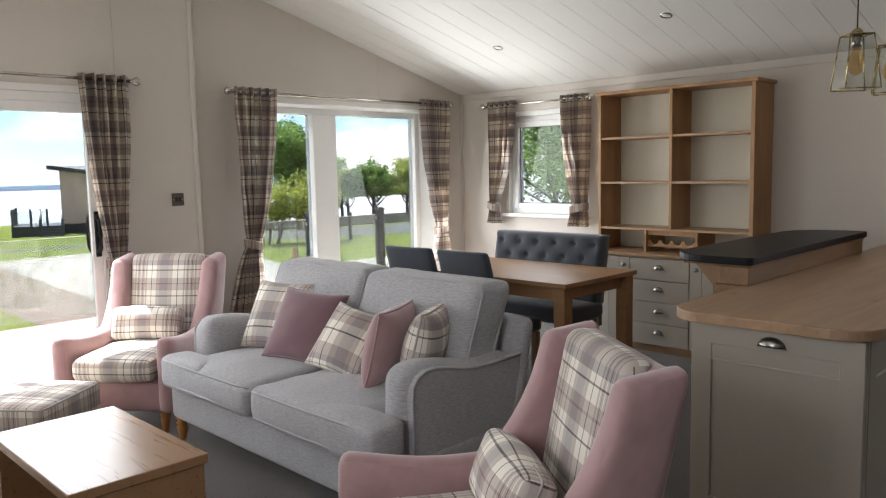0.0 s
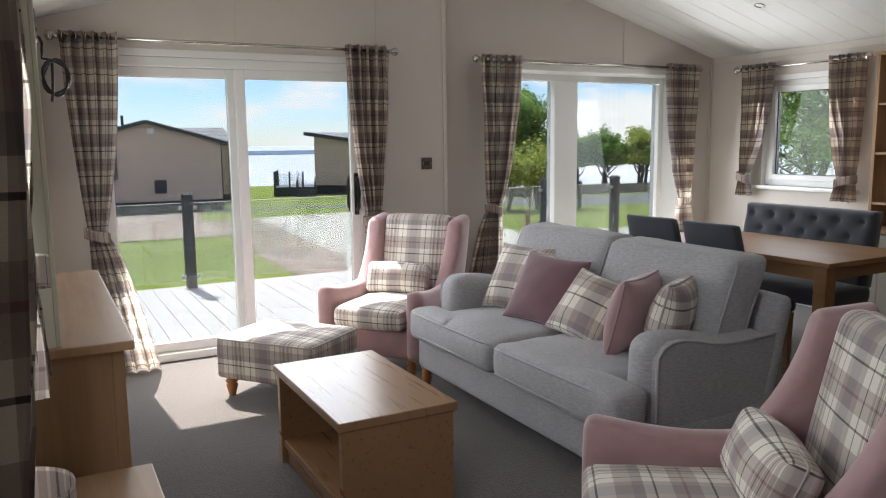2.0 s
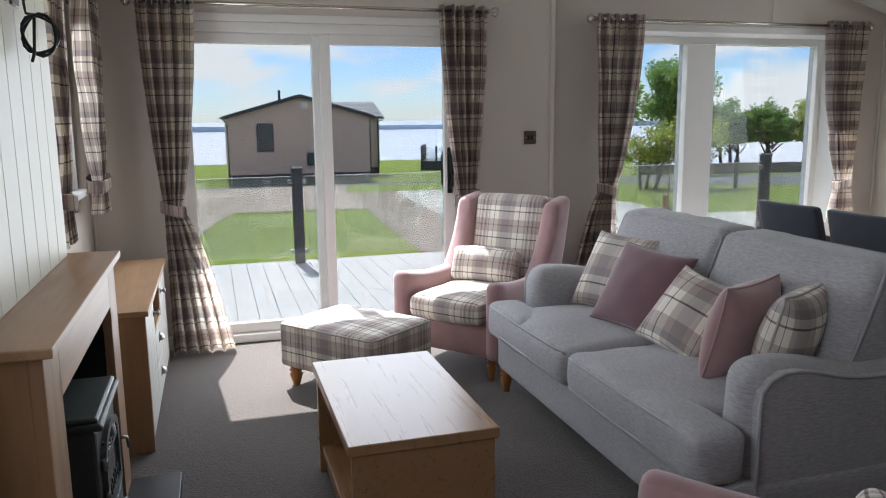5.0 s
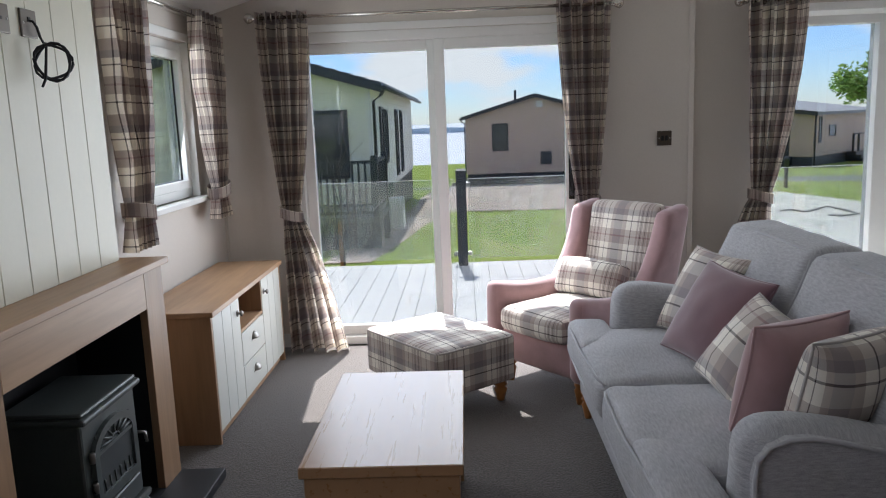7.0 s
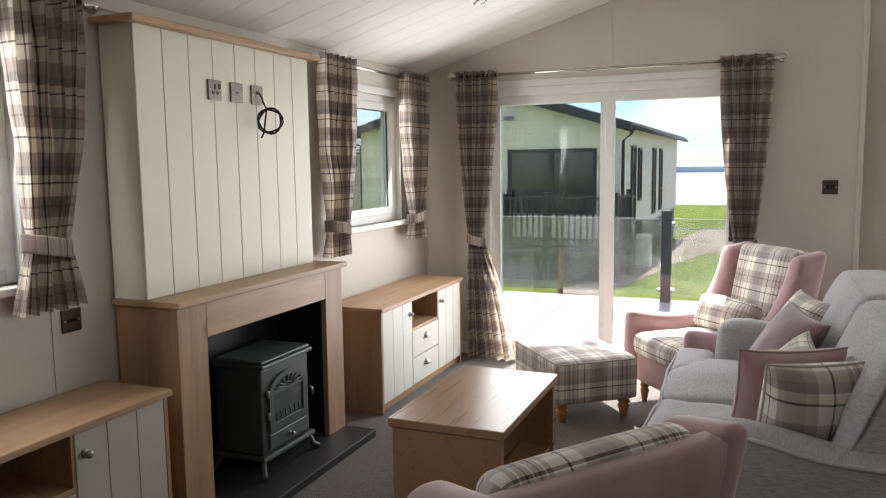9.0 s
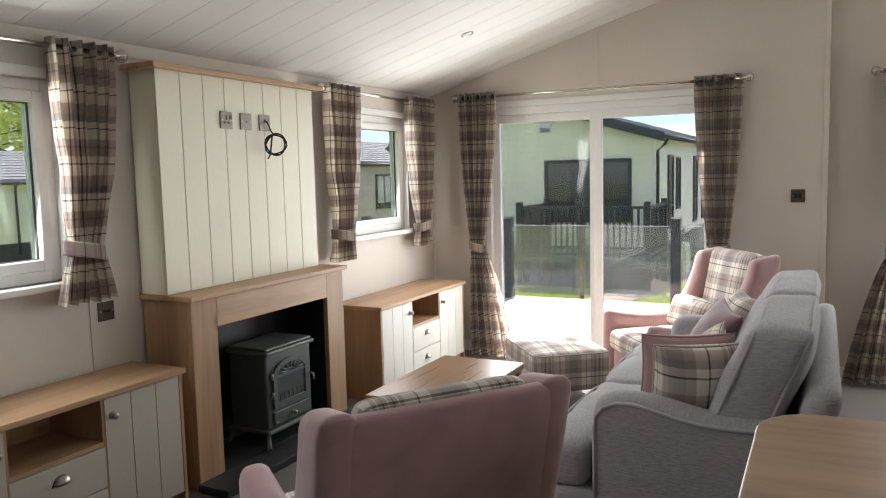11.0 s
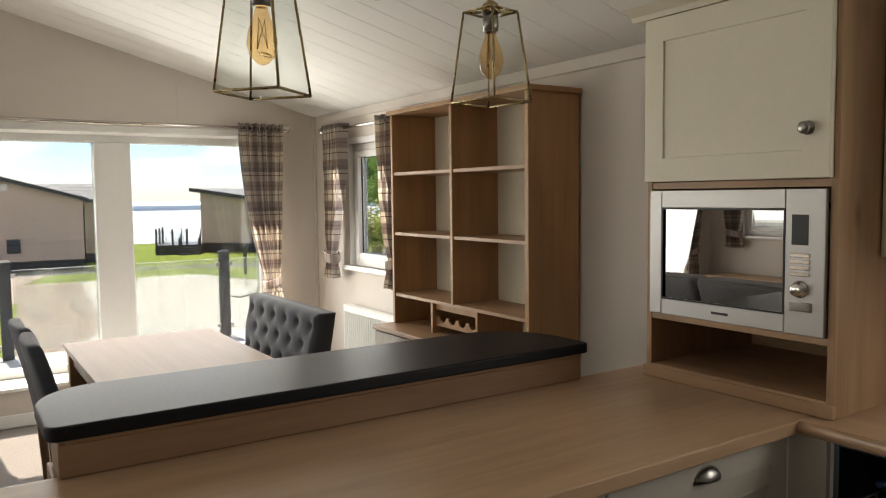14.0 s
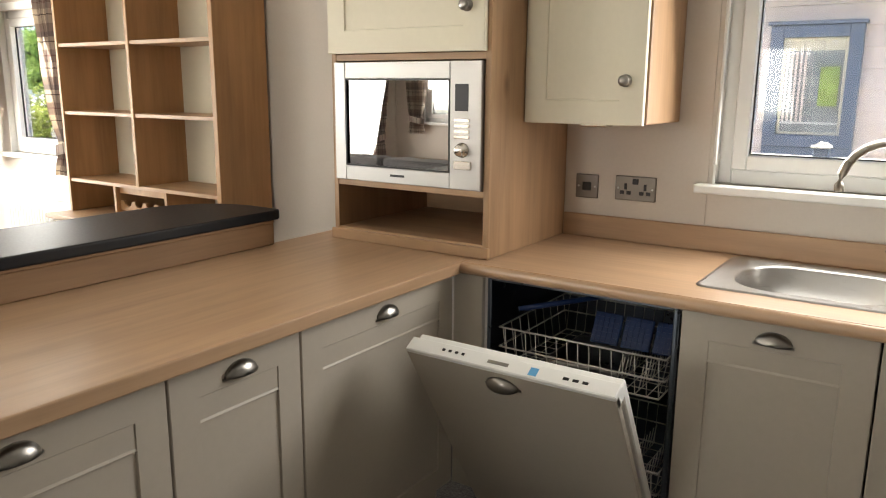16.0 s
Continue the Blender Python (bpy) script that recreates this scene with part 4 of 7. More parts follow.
def wing_chair(at, label):
    """Wing armchair, its front towards +y."""
    t = thing("armchair", at, label, "armchair", "wing armchairs")
    part("base", softened(-0.285, 0.285, -0.30, 0.335, 0.13, 0.31, r=0.025, n=8), PINK, t)
    part("seat_cushion", softened(-0.235, 0.235, -0.24, 0.385, 0.305, 0.435, r=0.045, puff=(0, 0.008, 0.025), n=12, wrinkle=0.004), PLAID_CHAIR, t)

    def rake(p):
        k = max(0, p.z - 0.25)
        return Vector((p.x, p.y - k * 0.20, p.z))
    part("back_shell", softened(-0.30, 0.30, -0.34, -0.265, 0.13, 0.915, r=0.03, n=12, move=rake), PINK, t)
    part("back_pad", softened(-0.238, 0.238, -0.30, -0.205, 0.40, 0.93, r=0.04, puff=(0, 0.014, 0.004), n=14, move=rake), PLAID_CHAIR, t)
    for sx in (-1, 1):
        lo, hi = (0.24, 0.345) if sx > 0 else (-0.345, -0.24)

        def armtop(p, sx=sx):
            k = min(1.0, max(0.0, (p.y + 0.30) / 0.65))
            sag = 0.045 * math.sin(math.pi * k) if p.z > 0.4 else 0
            return Vector((p.x + sx * 0.012 * k, p.y, p.z - sag))
        part("arm", softened(lo, hi, -0.30, 0.375, 0.13, 0.555, r=0.045, puff=(0.006, 0.006, 0.006), n=14, move=armtop), PINK, t)

        def wing(p, sx=sx):
            # narrow at the top, sweeping forward into the arm
            h = max(0.0, min(1.0, (p.z - 0.45) / 0.48))
            f = (p.y + 0.36) / 0.30
            y = -0.36 + f * (0.185 + 0.17 * (1 - h) ** 2.4)
            return Vector((p.x + sx * 0.012 * h, y - max(0, p.z - 0.25) * 0.20 + 0.02, p.z - 0.03 * f * h))
        lo, hi = (0.232, 0.335) if sx > 0 else (-0.335, -0.232)
        part("wing", softened(lo, hi, -0.36, -0.06, 0.45, 0.935, r=0.045, puff=(0.008, 0.0, 0.0), n=14, move=wing), PINK, t)
        turned_leg(t, sx * 0.25, 0.28, 0.135, 0.026)
        turned_leg(t, sx * 0.25, -0.27, 0.135, 0.022)
    return t


def bolster(at, label):
    c = thing("bolster_cushion", at, label, "cushion", "bolster cushions")
    part("cover", softened(-0.205, 0.205, -0.055, 0.055, 0, 0.20, r=0.03, puff=(0, 0.035, 0.006), n=14, wrinkle=0.008, seed=3), PLAID_CUSHION, c)
    part("piping", piping(bmesh.new(), [(0.203 * math.copysign(abs(math.cos(a)) ** 0.15, math.cos(a)), 0, 0.10 + 0.098 * math.copysign(abs(math.sin(a)) ** 0.15, math.sin(a))) for a in [2 * math.pi * k / 48 for k in range(48)]], 0.004), PLAID_CUSHION, c)
    return c


def facing(x, y, fx, fy, z=0.0):
    return pose(x, y, z, 0, 0, math.degrees(math.atan2(fy, fx)) - 90)


far_at, near_at = facing(-4.50, 1.97, 0.62, -0.78), facing(-1.51, 1.61, -0.58, -0.81)
wing_chair(far_at, "dusky pink wing armchair with plaid seat and back")
wing_chair(near_at, "dusky pink wing armchair with plaid back, by the worktop end")
bolster(far_at @ pose(0.02, -0.07, 0.445, 24, 0, 6), "small plaid bolster cushion on the armchair")
bolster(near_at @ pose(0, -0.055, 0.445, 24), "small plaid bolster cushion on the armchair")


def footstool():
    t = thing("footstool", pose(-4.31, 1.21, 0, 0, 0, 38), "plaid upholstered footstool on turned pine feet", "footstool")
    part("body", softened(-0.32, 0.32, -0.245, 0.245, 0.11, 0.35, r=0.022, puff=(0, 0, 0.016), n=12), PLAID_CHAIR, t)
    pts = []
    for k in range(48):
        a = 2 * math.pi * k / 48
        ca, sa = math.cos(a), math.sin(a)
        pts.append((0.318 * math.copysign(abs(ca) ** 0.12, ca), 0.243 * math.copysign(abs(sa) ** 0.12, sa), 0.338))
    part("piping", piping(bmesh.new(), pts, 0.005), PLAID_CHAIR, t)
    for sx in (-1, 1):
        for sy in (-1, 1):
            turned_leg(t, sx * 0.26, sy * 0.19, 0.115, 0.034)


footstool()


def coffee_table():
    t = thing("coffee_table", Matrix.Translation((-2.97, 1.107, 0)), "oak-effect coffee table with an open lower shelf", "coffee table")
    part("tabletop", boxed(-0.415, 0.415, -0.238, 0.238, 0.41, 0.445, 0.003, 1), OAKTABLE, t)
    for sx in (-1, 1):
        a, b = sorted((sx * 0.37, sx * 0.405))
        part("side_panel", boxed(a, b, -0.225, 0.225, 0, 0.41, 0.002, 1), OAKTABLE, t)
    part("shelf", boxed(-0.37, 0.37, -0.215, 0.215, 0.075, 0.11, 0.002, 1), OAKTABLE, t)
    part("plinth", boxed(-0.37, 0.37, -0.20, 0.20, 0, 0.075, 0.002, 1), OAKTABLE, t)


coffee_table()


def media_unit(x0, x1, yf, label, door_mat):
    """Low unit against the fireplace wall, its front towards +y. Doors, an open niche and two drawers."""
    t = thing("media_unit", ONE, label, "media unit", "media units")
    h = 0.62
    yb = Y0 + 0.016
    part("carcass", boxed(x0 + 0.018, x1 - 0.018, yb, yf - 0.35, 0.05, h - 0.03, 0.001, 1), OAK, t)
    for a, b in ((x0, x0 + 0.02), (x1 - 0.02, x1)):
        part("side_panel", boxed(a, b, yb, yf, 0, h - 0.025, 0.002, 1), OAK_Z, t)
    part("top", boxed(x0 - 0.012, x1 + 0.012, yb, yf + 0.015, h - 0.025, h, 0.004, 2), OAK, t)
    part("plinth", boxed(x0 + 0.02, x1 - 0.02, yb, yf - 0.03, 0, 0.05), OAK, t)
    w = x1 - x0 - 0.04
    dw = w * 0.33
    mid0, mid1 = x0 + 0.02 + dw, x1 - 0.02 - dw
    for a in (mid0, mid1):
        part("divider", boxed(a - 0.009, a + 0.009, yb + 0.01, yf - 0.004, 0.05, h - 0.025), OAK_Z, t)
    part("niche_shelf", boxed(mid0 + 0.009, mid1 - 0.009, yb + 0.01, yf - 0.004, 0.40, 0.418), OAK, t)
    part("shelf", boxed(x0 + 0.02, x1 - 0.02, yb + 0.01, yf - 0.03, 0.05, 0.066), OAK, t)
    for a in (x0 + 0.022, mid1 + 0.004):
        dr = part("door", turn(groove_door(dw - 0.006, h - 0.085, 3), pose(0, 0, 0, 0, 0, 180)), door_mat, t, "", Matrix.Translation((a + dw - 0.006, yf - 0.02, 0.055)))
        kx = -0.035 if (a < mid0) else -(dw - 0.04)
        knob(dr, pose(kx, 0.02, (h - 0.085) * 0.86, 0, 0, 180))
    for z0_, z1_ in ((0.057, 0.225), (0.231, 0.397)):
        dr = part("drawer", boxed(mid0 + 0.003, mid1 - 0.003, yf - 0.02, yf, z0_, z1_, 0.002, 1), door_mat, t)
        cup_handle(dr, pose((mid0 + mid1) / 2, yf, (z0_ + z1_) / 2 + 0.01, 0, 0, 180), 0.075)
    return t


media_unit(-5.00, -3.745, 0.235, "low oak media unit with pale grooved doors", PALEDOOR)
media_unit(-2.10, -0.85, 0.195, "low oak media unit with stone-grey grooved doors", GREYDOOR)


def fireplace():
    t = thing("fireplace", ONE, "oak fire surround with ivory boarded chimney breast", "fireplace")
    x0, x1, yf = -3.43, -2.20, 0.17
    yb = Y0 + 0.016
    part("mantel_shelf", boxed(x0 - 0.02, x1 + 0.02, yb, yf + 0.025, 0.90, 0.925, 0.004, 2), OAK, t)
    part("lintel", boxed(x0 + 0.165, x1 - 0.165, yf - 0.11, yf, 0.755, 0.90, 0.002, 1), OAK, t)
    for a, b in ((x0, x0 + 0.165), (x1 - 0.165, x1)):
        part("jamb", boxed(a, b, yf - 0.03, yf, 0.0, 0.90, 0.002, 1), OAK_Z, t)
    for a, b in ((x0, x0 + 0.02), (x1 - 0.02, x1)):
        part("cheek", boxed(a, b, yb, yf - 0.03, 0.0, 0.90, 0.002, 1), OAK_Z, t)
    part("fire_back", boxed(x0 + 0.03, x1 - 0.03, yb, yb + 0.012, 0.04, 0.89), SOOT, t, "black fire back panel")
    for a in (x0 + 0.15, x1 - 0.162):
        part("inner_cheek", boxed(a, a + 0.012, yb + 0.012, yf - 0.032, 0.04, 0.755), SOOT, t)
    part("inner_top", boxed(x0 + 0.162, x1 - 0.162, yb + 0.012, yf - 0.112, 0.755, 0.767), SOOT, t)
    bx0, bx1, byf = -3.385, -2.20, 0.03
    part("breast", boxed(bx0, bx1, yb, byf - 0.012, 0.925, 1.965), IVORY, t, "ivory chimney breast")
    n = 8
    w = (bx1 - bx0) / n
    board = boxed(0.0012, w - 0.0012, -0.012, 0, 0.0, 1.04, 0.002, 1)
    me = mesh_of("board", board)
    me.materials.append(IVORY)
    for i in range(n):
        piece("board", me, t, Matrix.Translation((bx0 + i * w, byf, 0.925)))
    part("cornice", boxed(bx0 - 0.05, bx1 + 0.05, yb, byf + 0.05, 1.965, 1.99, 0.004, 2), OAK, t, "oak capping shelf")
    hearth = thing("hearth_slab", ONE, "black slate hearth slab on the carpet", "hearth")
    part("slab", boxed(x0 - 0.0, x1 + 0.02, 0.002 + yf, 0.355, 0.001, 0.04, 0.004, 2), SLATE, hearth)
    part("inner_slab", boxed(x0 + 0.166, x1 - 0.166, yb + 0.014, yf + 0.002, 0.001, 0.04), SLATE, hearth)


fireplace()


def stove():
    t = thing("electric_stove", Matrix.Translation((-2.875, 0.055, 0.04)), "dark grey cast stove with an arched glass door", "stove")
    w, d, h = 0.19, 0.125, 0.545
    part("body", boxed(-w, w, -d, d, 0.10, h - 0.05, 0.01, 2), STOVE, t)
    bm = boxed(-w - 0.014, w + 0.014, -d - 0.015, d + 0.022, h - 0.05, h - 0.028, 0.008, 2)
    box(bm, -w - 0.004, w + 0.004, -d - 0.005, d + 0.010, h - 0.028, h - 0.012, 0.01, 2)
    part("top_plate", bm, STOVE, t)
    part("base_plate", boxed(-w - 0.02, w + 0.02, -d - 0.01, d + 0.02, 0.075, 0.10, 0.008, 2), STOVE, t)
    # door with an arched opening
    door = bmesh.new()
    n = 14
    outer = [(-0.15, 0.20), (0.15, 0.20), (0.15, 0.37)] + [(0.15 * math.cos(a), 0.37 + 0.085 * math.sin(a)) for a in [math.pi * k / n for k in range(1, n)]] + [(-0.15, 0.37)]
    inner = [(-0.12, 0.23), (0.12, 0.23), (0.12, 0.37)] + [(0.12 * math.cos(a), 0.37 + 0.06 * math.sin(a)) for a in [math.pi * k / n for k in range(1, n)]] + [(-0.12, 0.37)]
    rings = []
    for pts, y in ((outer, d), (outer, d + 0.016), (inner, d + 0.016), (inner, d)):
        rings.append([door.verts.new((x, y, z)) for x, z in pts])
    for a, b in zip(rings, rings[1:]):
        for k in range(len(a)):
            door.faces.new((a[k], a[(k + 1) % len(a)], b[(k + 1) % len(b)], b[k]))
    bmesh.ops.recalc_face_normals(door, faces=door.faces)
    dr = part("door", door, STOVE, t)
    bm = boxed(-0.12, 0.12, d + 0.004, d + 0.008, 0.23, 0.43)
    part("door_glass", bm, DARKPANE, dr, "dark door glass")
    bm = boxed(-0.122, 0.122, d + 0.006, d + 0.014, 0.365, 0.377)
    for k in range(7):
        a = math.pi * (k + 0.5) / 7
        tube(bm, [(0.03 * math.cos(a), d + 0.011, 0.377 + 0.018 * math.sin(a)), (0.118 * math.cos(a), d + 0.011, 0.377 + 0.056 * math.sin(a))], 0.004, 5)
    tube(bm, [(0.03 * math.cos(math.pi * k / 8), d + 0.011, 0.377 + 0.018 * math.sin(math.pi * k / 8)) for k in range(9)], 0.004, 5)
    part("fan_tracery", bm, STOVE, dr)
    bm = boxed(-0.15, 0.15, d, d + 0.012, 0.115, 0.185, 0.004, 1)
    drw = part("ash_drawer", bm, STOVE, t)
    knob(drw, pose(0, d + 0.012, 0.15, 0, 0, 180), 0.011)
    for z in (0.26, 0.36):
        part("hinge", lathe(bmesh.new(), [(0.008, z), (0.01, z + 0.005), (0.01, z + 0.03), (0.008, z + 0.035)], 8, True, (0.158, d + 0.012)), PEWTER, dr)
    part("latch", tube(bmesh.new(), [(-0.158, d + 0.01, 0.33), (-0.165, d + 0.035, 0.325), (-0.165, d + 0.04, 0.29)], 0.006, 6), PEWTER, dr)
    for sx in (-1, 1):
        for sy in (-1, 1):
            bm = tube(bmesh.new(), [(sx * (w - 0.02), sy * (d - 0.02), 0.085), (sx * (w + 0.005), sy * d, 0.055), (sx * (w + 0.012), sy * (d + 0.008), 0.025), (sx * (w + 0.035), sy * (d + 0.028), 0.009)], 0.014, 8)
            part("leg", bm, STOVE, t)
    for i in range(6):
        bm = tube(bmesh.new(), [(-0.09 + i * 0.036, d - 0.0 + 0.0095, 0.235), (-0.085 + i * 0.036, d + 0.0095, 0.275)], 0.003, 5)
        part("grate_bar", bm, STOVE, dr)


stove()


def socket_plate(name, at, w, h, slots, label, category="socket", metal_of=None):
    """A metal plate, its face towards -y, with dark inserts (x, z, w, h)."""
    t = thing(name, at, label, category)
    part("plate", boxed(-w / 2, w / 2, -0.008, 0, -h / 2, h / 2, 0.003, 2), metal_of or SOCKET, t)
    for x, z, a, b in slots:
        part("insert", boxed(x - a / 2, x + a / 2, -0.010, -0.006, z - b / 2, z + b / 2, 0.001, 1), BLACKPL, t, "black insert")
    for sx in (-1, 1):
        part("screw", lathe(bmesh.new(), [(0.004, 0), (0.004, 0.001), (0.002, 0.0015)], 8), SATIN, t, "", pose(sx * (w / 2 - 0.012), -0.008, 0, 90))
    return t


PIN = [(0, 0.014, 0.010, 0.022), (-0.014, -0.012, 0.016, 0.012), (0.014, -0.012, 0.016, 0.012)]
socket_plate("light_switch", pose(X0, 2.60, 1.255, 0, 0, 90), 0.088, 0.088, [(-0.012, 0, 0.018, 0.03), (0.012, 0, 0.018, 0.03)], "dark bronze double light switch on the gable wall", "switch", BRONZE)
SOUTH = 180
for x, slots in ((-2.645, PIN + [(0.028, 0.016, 0.014, 0.022)]), (-2.793, [(0, 0, 0.010, 0.010)]), (-2.941, [(0, 0.012, 0.016, 0.016)])):
    socket_plate("socket", pose(x, 0.03, 1.755, 0, 0, SOUTH), 0.086, 0.086, slots, "brushed metal socket plate on the chimney breast")
socket_plate("socket", pose(-2.0, Y0, 0.875, 0, 0, SOUTH), 0.086, 0.086, [(0, 0, 0.04, 0.012)], "dark bronze outlet plate under the curtain", "socket", BRONZE)
# coiled aerial lead
pts = [(-2.941, 0.03, 1.765), (-2.944, 0.048, 1.762), (-2.95, 0.055, 1.745), (-2.965, 0.053, 1.72), (-2.985, 0.052, 1.70)]
for k in range(54):
    a = 0.9 + 2 * math.pi * k / 18
    rr = 0.054 + 0.006 * math.sin(k * 0.9)
    pts.append((-2.962 + 0.72 * rr * math.cos(a + 0.6), 0.088 - 0.62 * rr * math.cos(a + 0.6) + 0.006 * math.sin(k * 0.37), 1.638 + rr * math.sin(a + 0.6)))
pts += [(-2.93, 0.075, 1.585), (-2.915, 0.07, 1.56)]
ld = thing("aerial_lead", ONE, "black coiled aerial lead hanging from the plate", "cable")
part("cable", tube(bmesh.new(), pts, 0.0045, 6), BLACKPL, ld)


# ---- dining space ----
def dining_table():
    t = thing("dining_table", Matrix.Translation((-3.36, 4.02, 0)), "honey oak dining table with square legs", "dining table")
    part("tabletop", boxed(-0.71, 0.71, -0.39, 0.39, 0.73, 0.758, 0.004, 2), DINING, t)
    for sy in (-1, 1):
        a, b = sorted((sy * 0.335, sy * 0.355))
        part("apron", boxed(-0.63, 0.63, a, b, 0.65, 0.73), DINING, t)
    for sx in (-1, 1):
        a, b = sorted((sx * 0.63, sx * 0.65))
        part("apron", boxed(a, b, -0.335, 0.335, 0.65, 0.73), DINING, t)
        for sy in (-1, 1):
            a, b = sorted((sx * 0.61, sx * 0.69))
            c, d = sorted((sy * 0.295, sy * 0.375))
            part("leg", boxed(a, b, c, d, 0, 0.73, 0.004, 1), DINING, t)


dining_table()


def dining_chair(at, label):
    """Upholstered chair, its front towards +y."""
    t = thing("dining_chair", at, label, "dining chair", "chairs at the table")

    def bend(p):
        k = max(0.0, (p.z - 0.45) / 0.48)
        return Vector((p.x * (1 - 0.06 * k), p.y - 0.10 * k ** 1.5 + 0.02 * (p.x / 0.22) ** 2, p.z))
    part("backrest", softened(-0.215, 0.215, -0.235, -0.175, 0.43, 0.935, r=0.022, puff=(0, 0.008, 0.0), n=12, move=bend), CHARCOAL, t)
    part("seat", softened(-0.22, 0.22, -0.22, 0.22, 0.39, 0.475, r=0.03, puff=(0, 0, 0.02), n=10), CHARCOAL, t)
    for sx in (-1, 1):
        for sy in (-1, 1):
            bm = bmesh.new()
            bmesh.ops.create_cone(bm, cap_ends=True, segments=4, radius1=0.02, radius2=0.03, depth=0.39)
            turn(bm, pose(sx * 0.185, sy * 0.185, 0.195, 4 if sy < 0 else 0, 0, 45))
            part("leg", bm, OAKTABLE, t)
    return t


dining_chair(pose(-3.75, 3.70, 0, 0, 0, 2), "charcoal upholstered dining chair at the oak table")
dining_chair(pose(-3.26, 3.705, 0, 0, 0, -1), "charcoal upholstered dining chair at the oak table")


def dining_bench():
    t = thing("dining_bench", pose(-3.555, 4.47, 0), "charcoal dining bench with a deep-buttoned back", "bench")
    # front towards -y
    bx, nz, nx = 0.49, 36, 72
    bm = bmesh.new()
    uv = bm.loops.layers.uv.verify()
    buttons = [(-0.42 + 0.168 * i, 0.66) for i in range(6)] + [(-0.336 + 0.168 * i, 0.77) for i in range(5)] + [(-0.42 + 0.168 * i, 0.87) for i in range(6)]

    def face(x, z):
        k = (z - 0.46) / 0.48
        dip = 0.0
        for px, pz in buttons:
            dd = math.hypot(x - px, z - pz)
            dip += 0.020 * math.exp(-(dd / 0.020) ** 2) + 0.018 * math.exp(-(dd / 0.06) ** 2)
        edge = min(1.0, (bx - abs(x)) / 0.04, (0.94 - z) / 0.04)
        rnd_ = 0.03 * (1 - math.sqrt(max(0.0, 1 - (1 - max(0.0, edge)) ** 2)))
        return 0.10 + 0.07 * k - 0.012 + dip + rnd_
    front = [[bm.verts.new((-bx + 2 * bx * i / nx, face(-bx + 2 * bx * i / nx, 0.46 + 0.48 * j / nz), 0.46 + 0.48 * j / nz)) for i in range(nx + 1)] for j in range(nz + 1)]
    back = [[bm.verts.new((-bx + 2 * bx * i / nx, 0.19 + 0.085 * j / nz, 0.46 + 0.48 * j / nz)) for i in range(nx + 1)] for j in range(nz + 1)]
    for g, flip in ((front, False), (back, True)):
        for j in range(nz):
            for i in range(nx):
                q = [g[j][i], g[j][i + 1], g[j + 1][i + 1], g[j + 1][i]]
                f = bm.faces.new(q[::-1] if flip else q)
                f.smooth = True
                for loop in f.loops:
                    loop[uv].uv = (loop.vert.co.x, loop.vert.co.z)
    for j in range(nz):
        for i in (0, nx):
            bm.faces.new((front[j][i], front[j + 1][i], back[j + 1][i], back[j][i])).smooth = True
    for i in range(nx):
        for j in (0, nz):
            bm.faces.new((front[j][i], front[j][i + 1], back[j][i + 1], back[j][i])).smooth = True
    bmesh.ops.recalc_face_normals(bm, faces=bm.faces)
    b = part("backrest", bm, CHARCOAL, t)
    bt = mesh_of("button", lathe(bmesh.new(), [(0.014, 0), (0.013, 0.004), (0.007, 0.008), (0.001, 0.009)], 10))
    bt.materials.append(CHARCOAL)
    for px, pz in buttons:
        piece("button", bt, b, pose(px, face(px, pz) + 0.002, pz, 90))
    part("seat", softened(-0.52, 0.52, -0.28, 0.16, 0.37, 0.475, r=0.035, puff=(0, 0, 0.02), n=10), CHARCOAL, t)
    for sx in (-1, 1):
        for sy in (-1, 1):
            part("leg", boxed(sx * 0.47 - 0.022, sx * 0.47 + 0.022, -0.06 + sy * 0.17 - 0.022, -0.06 + sy * 0.17 + 0.022, 0, 0.38, 0.003, 1), OAKTABLE, t)
    part("back_support", boxed(-0.48, 0.48, 0.14, 0.19, 0.30, 0.47, 0.004, 1), CHARCOAL, t)


dining_bench()


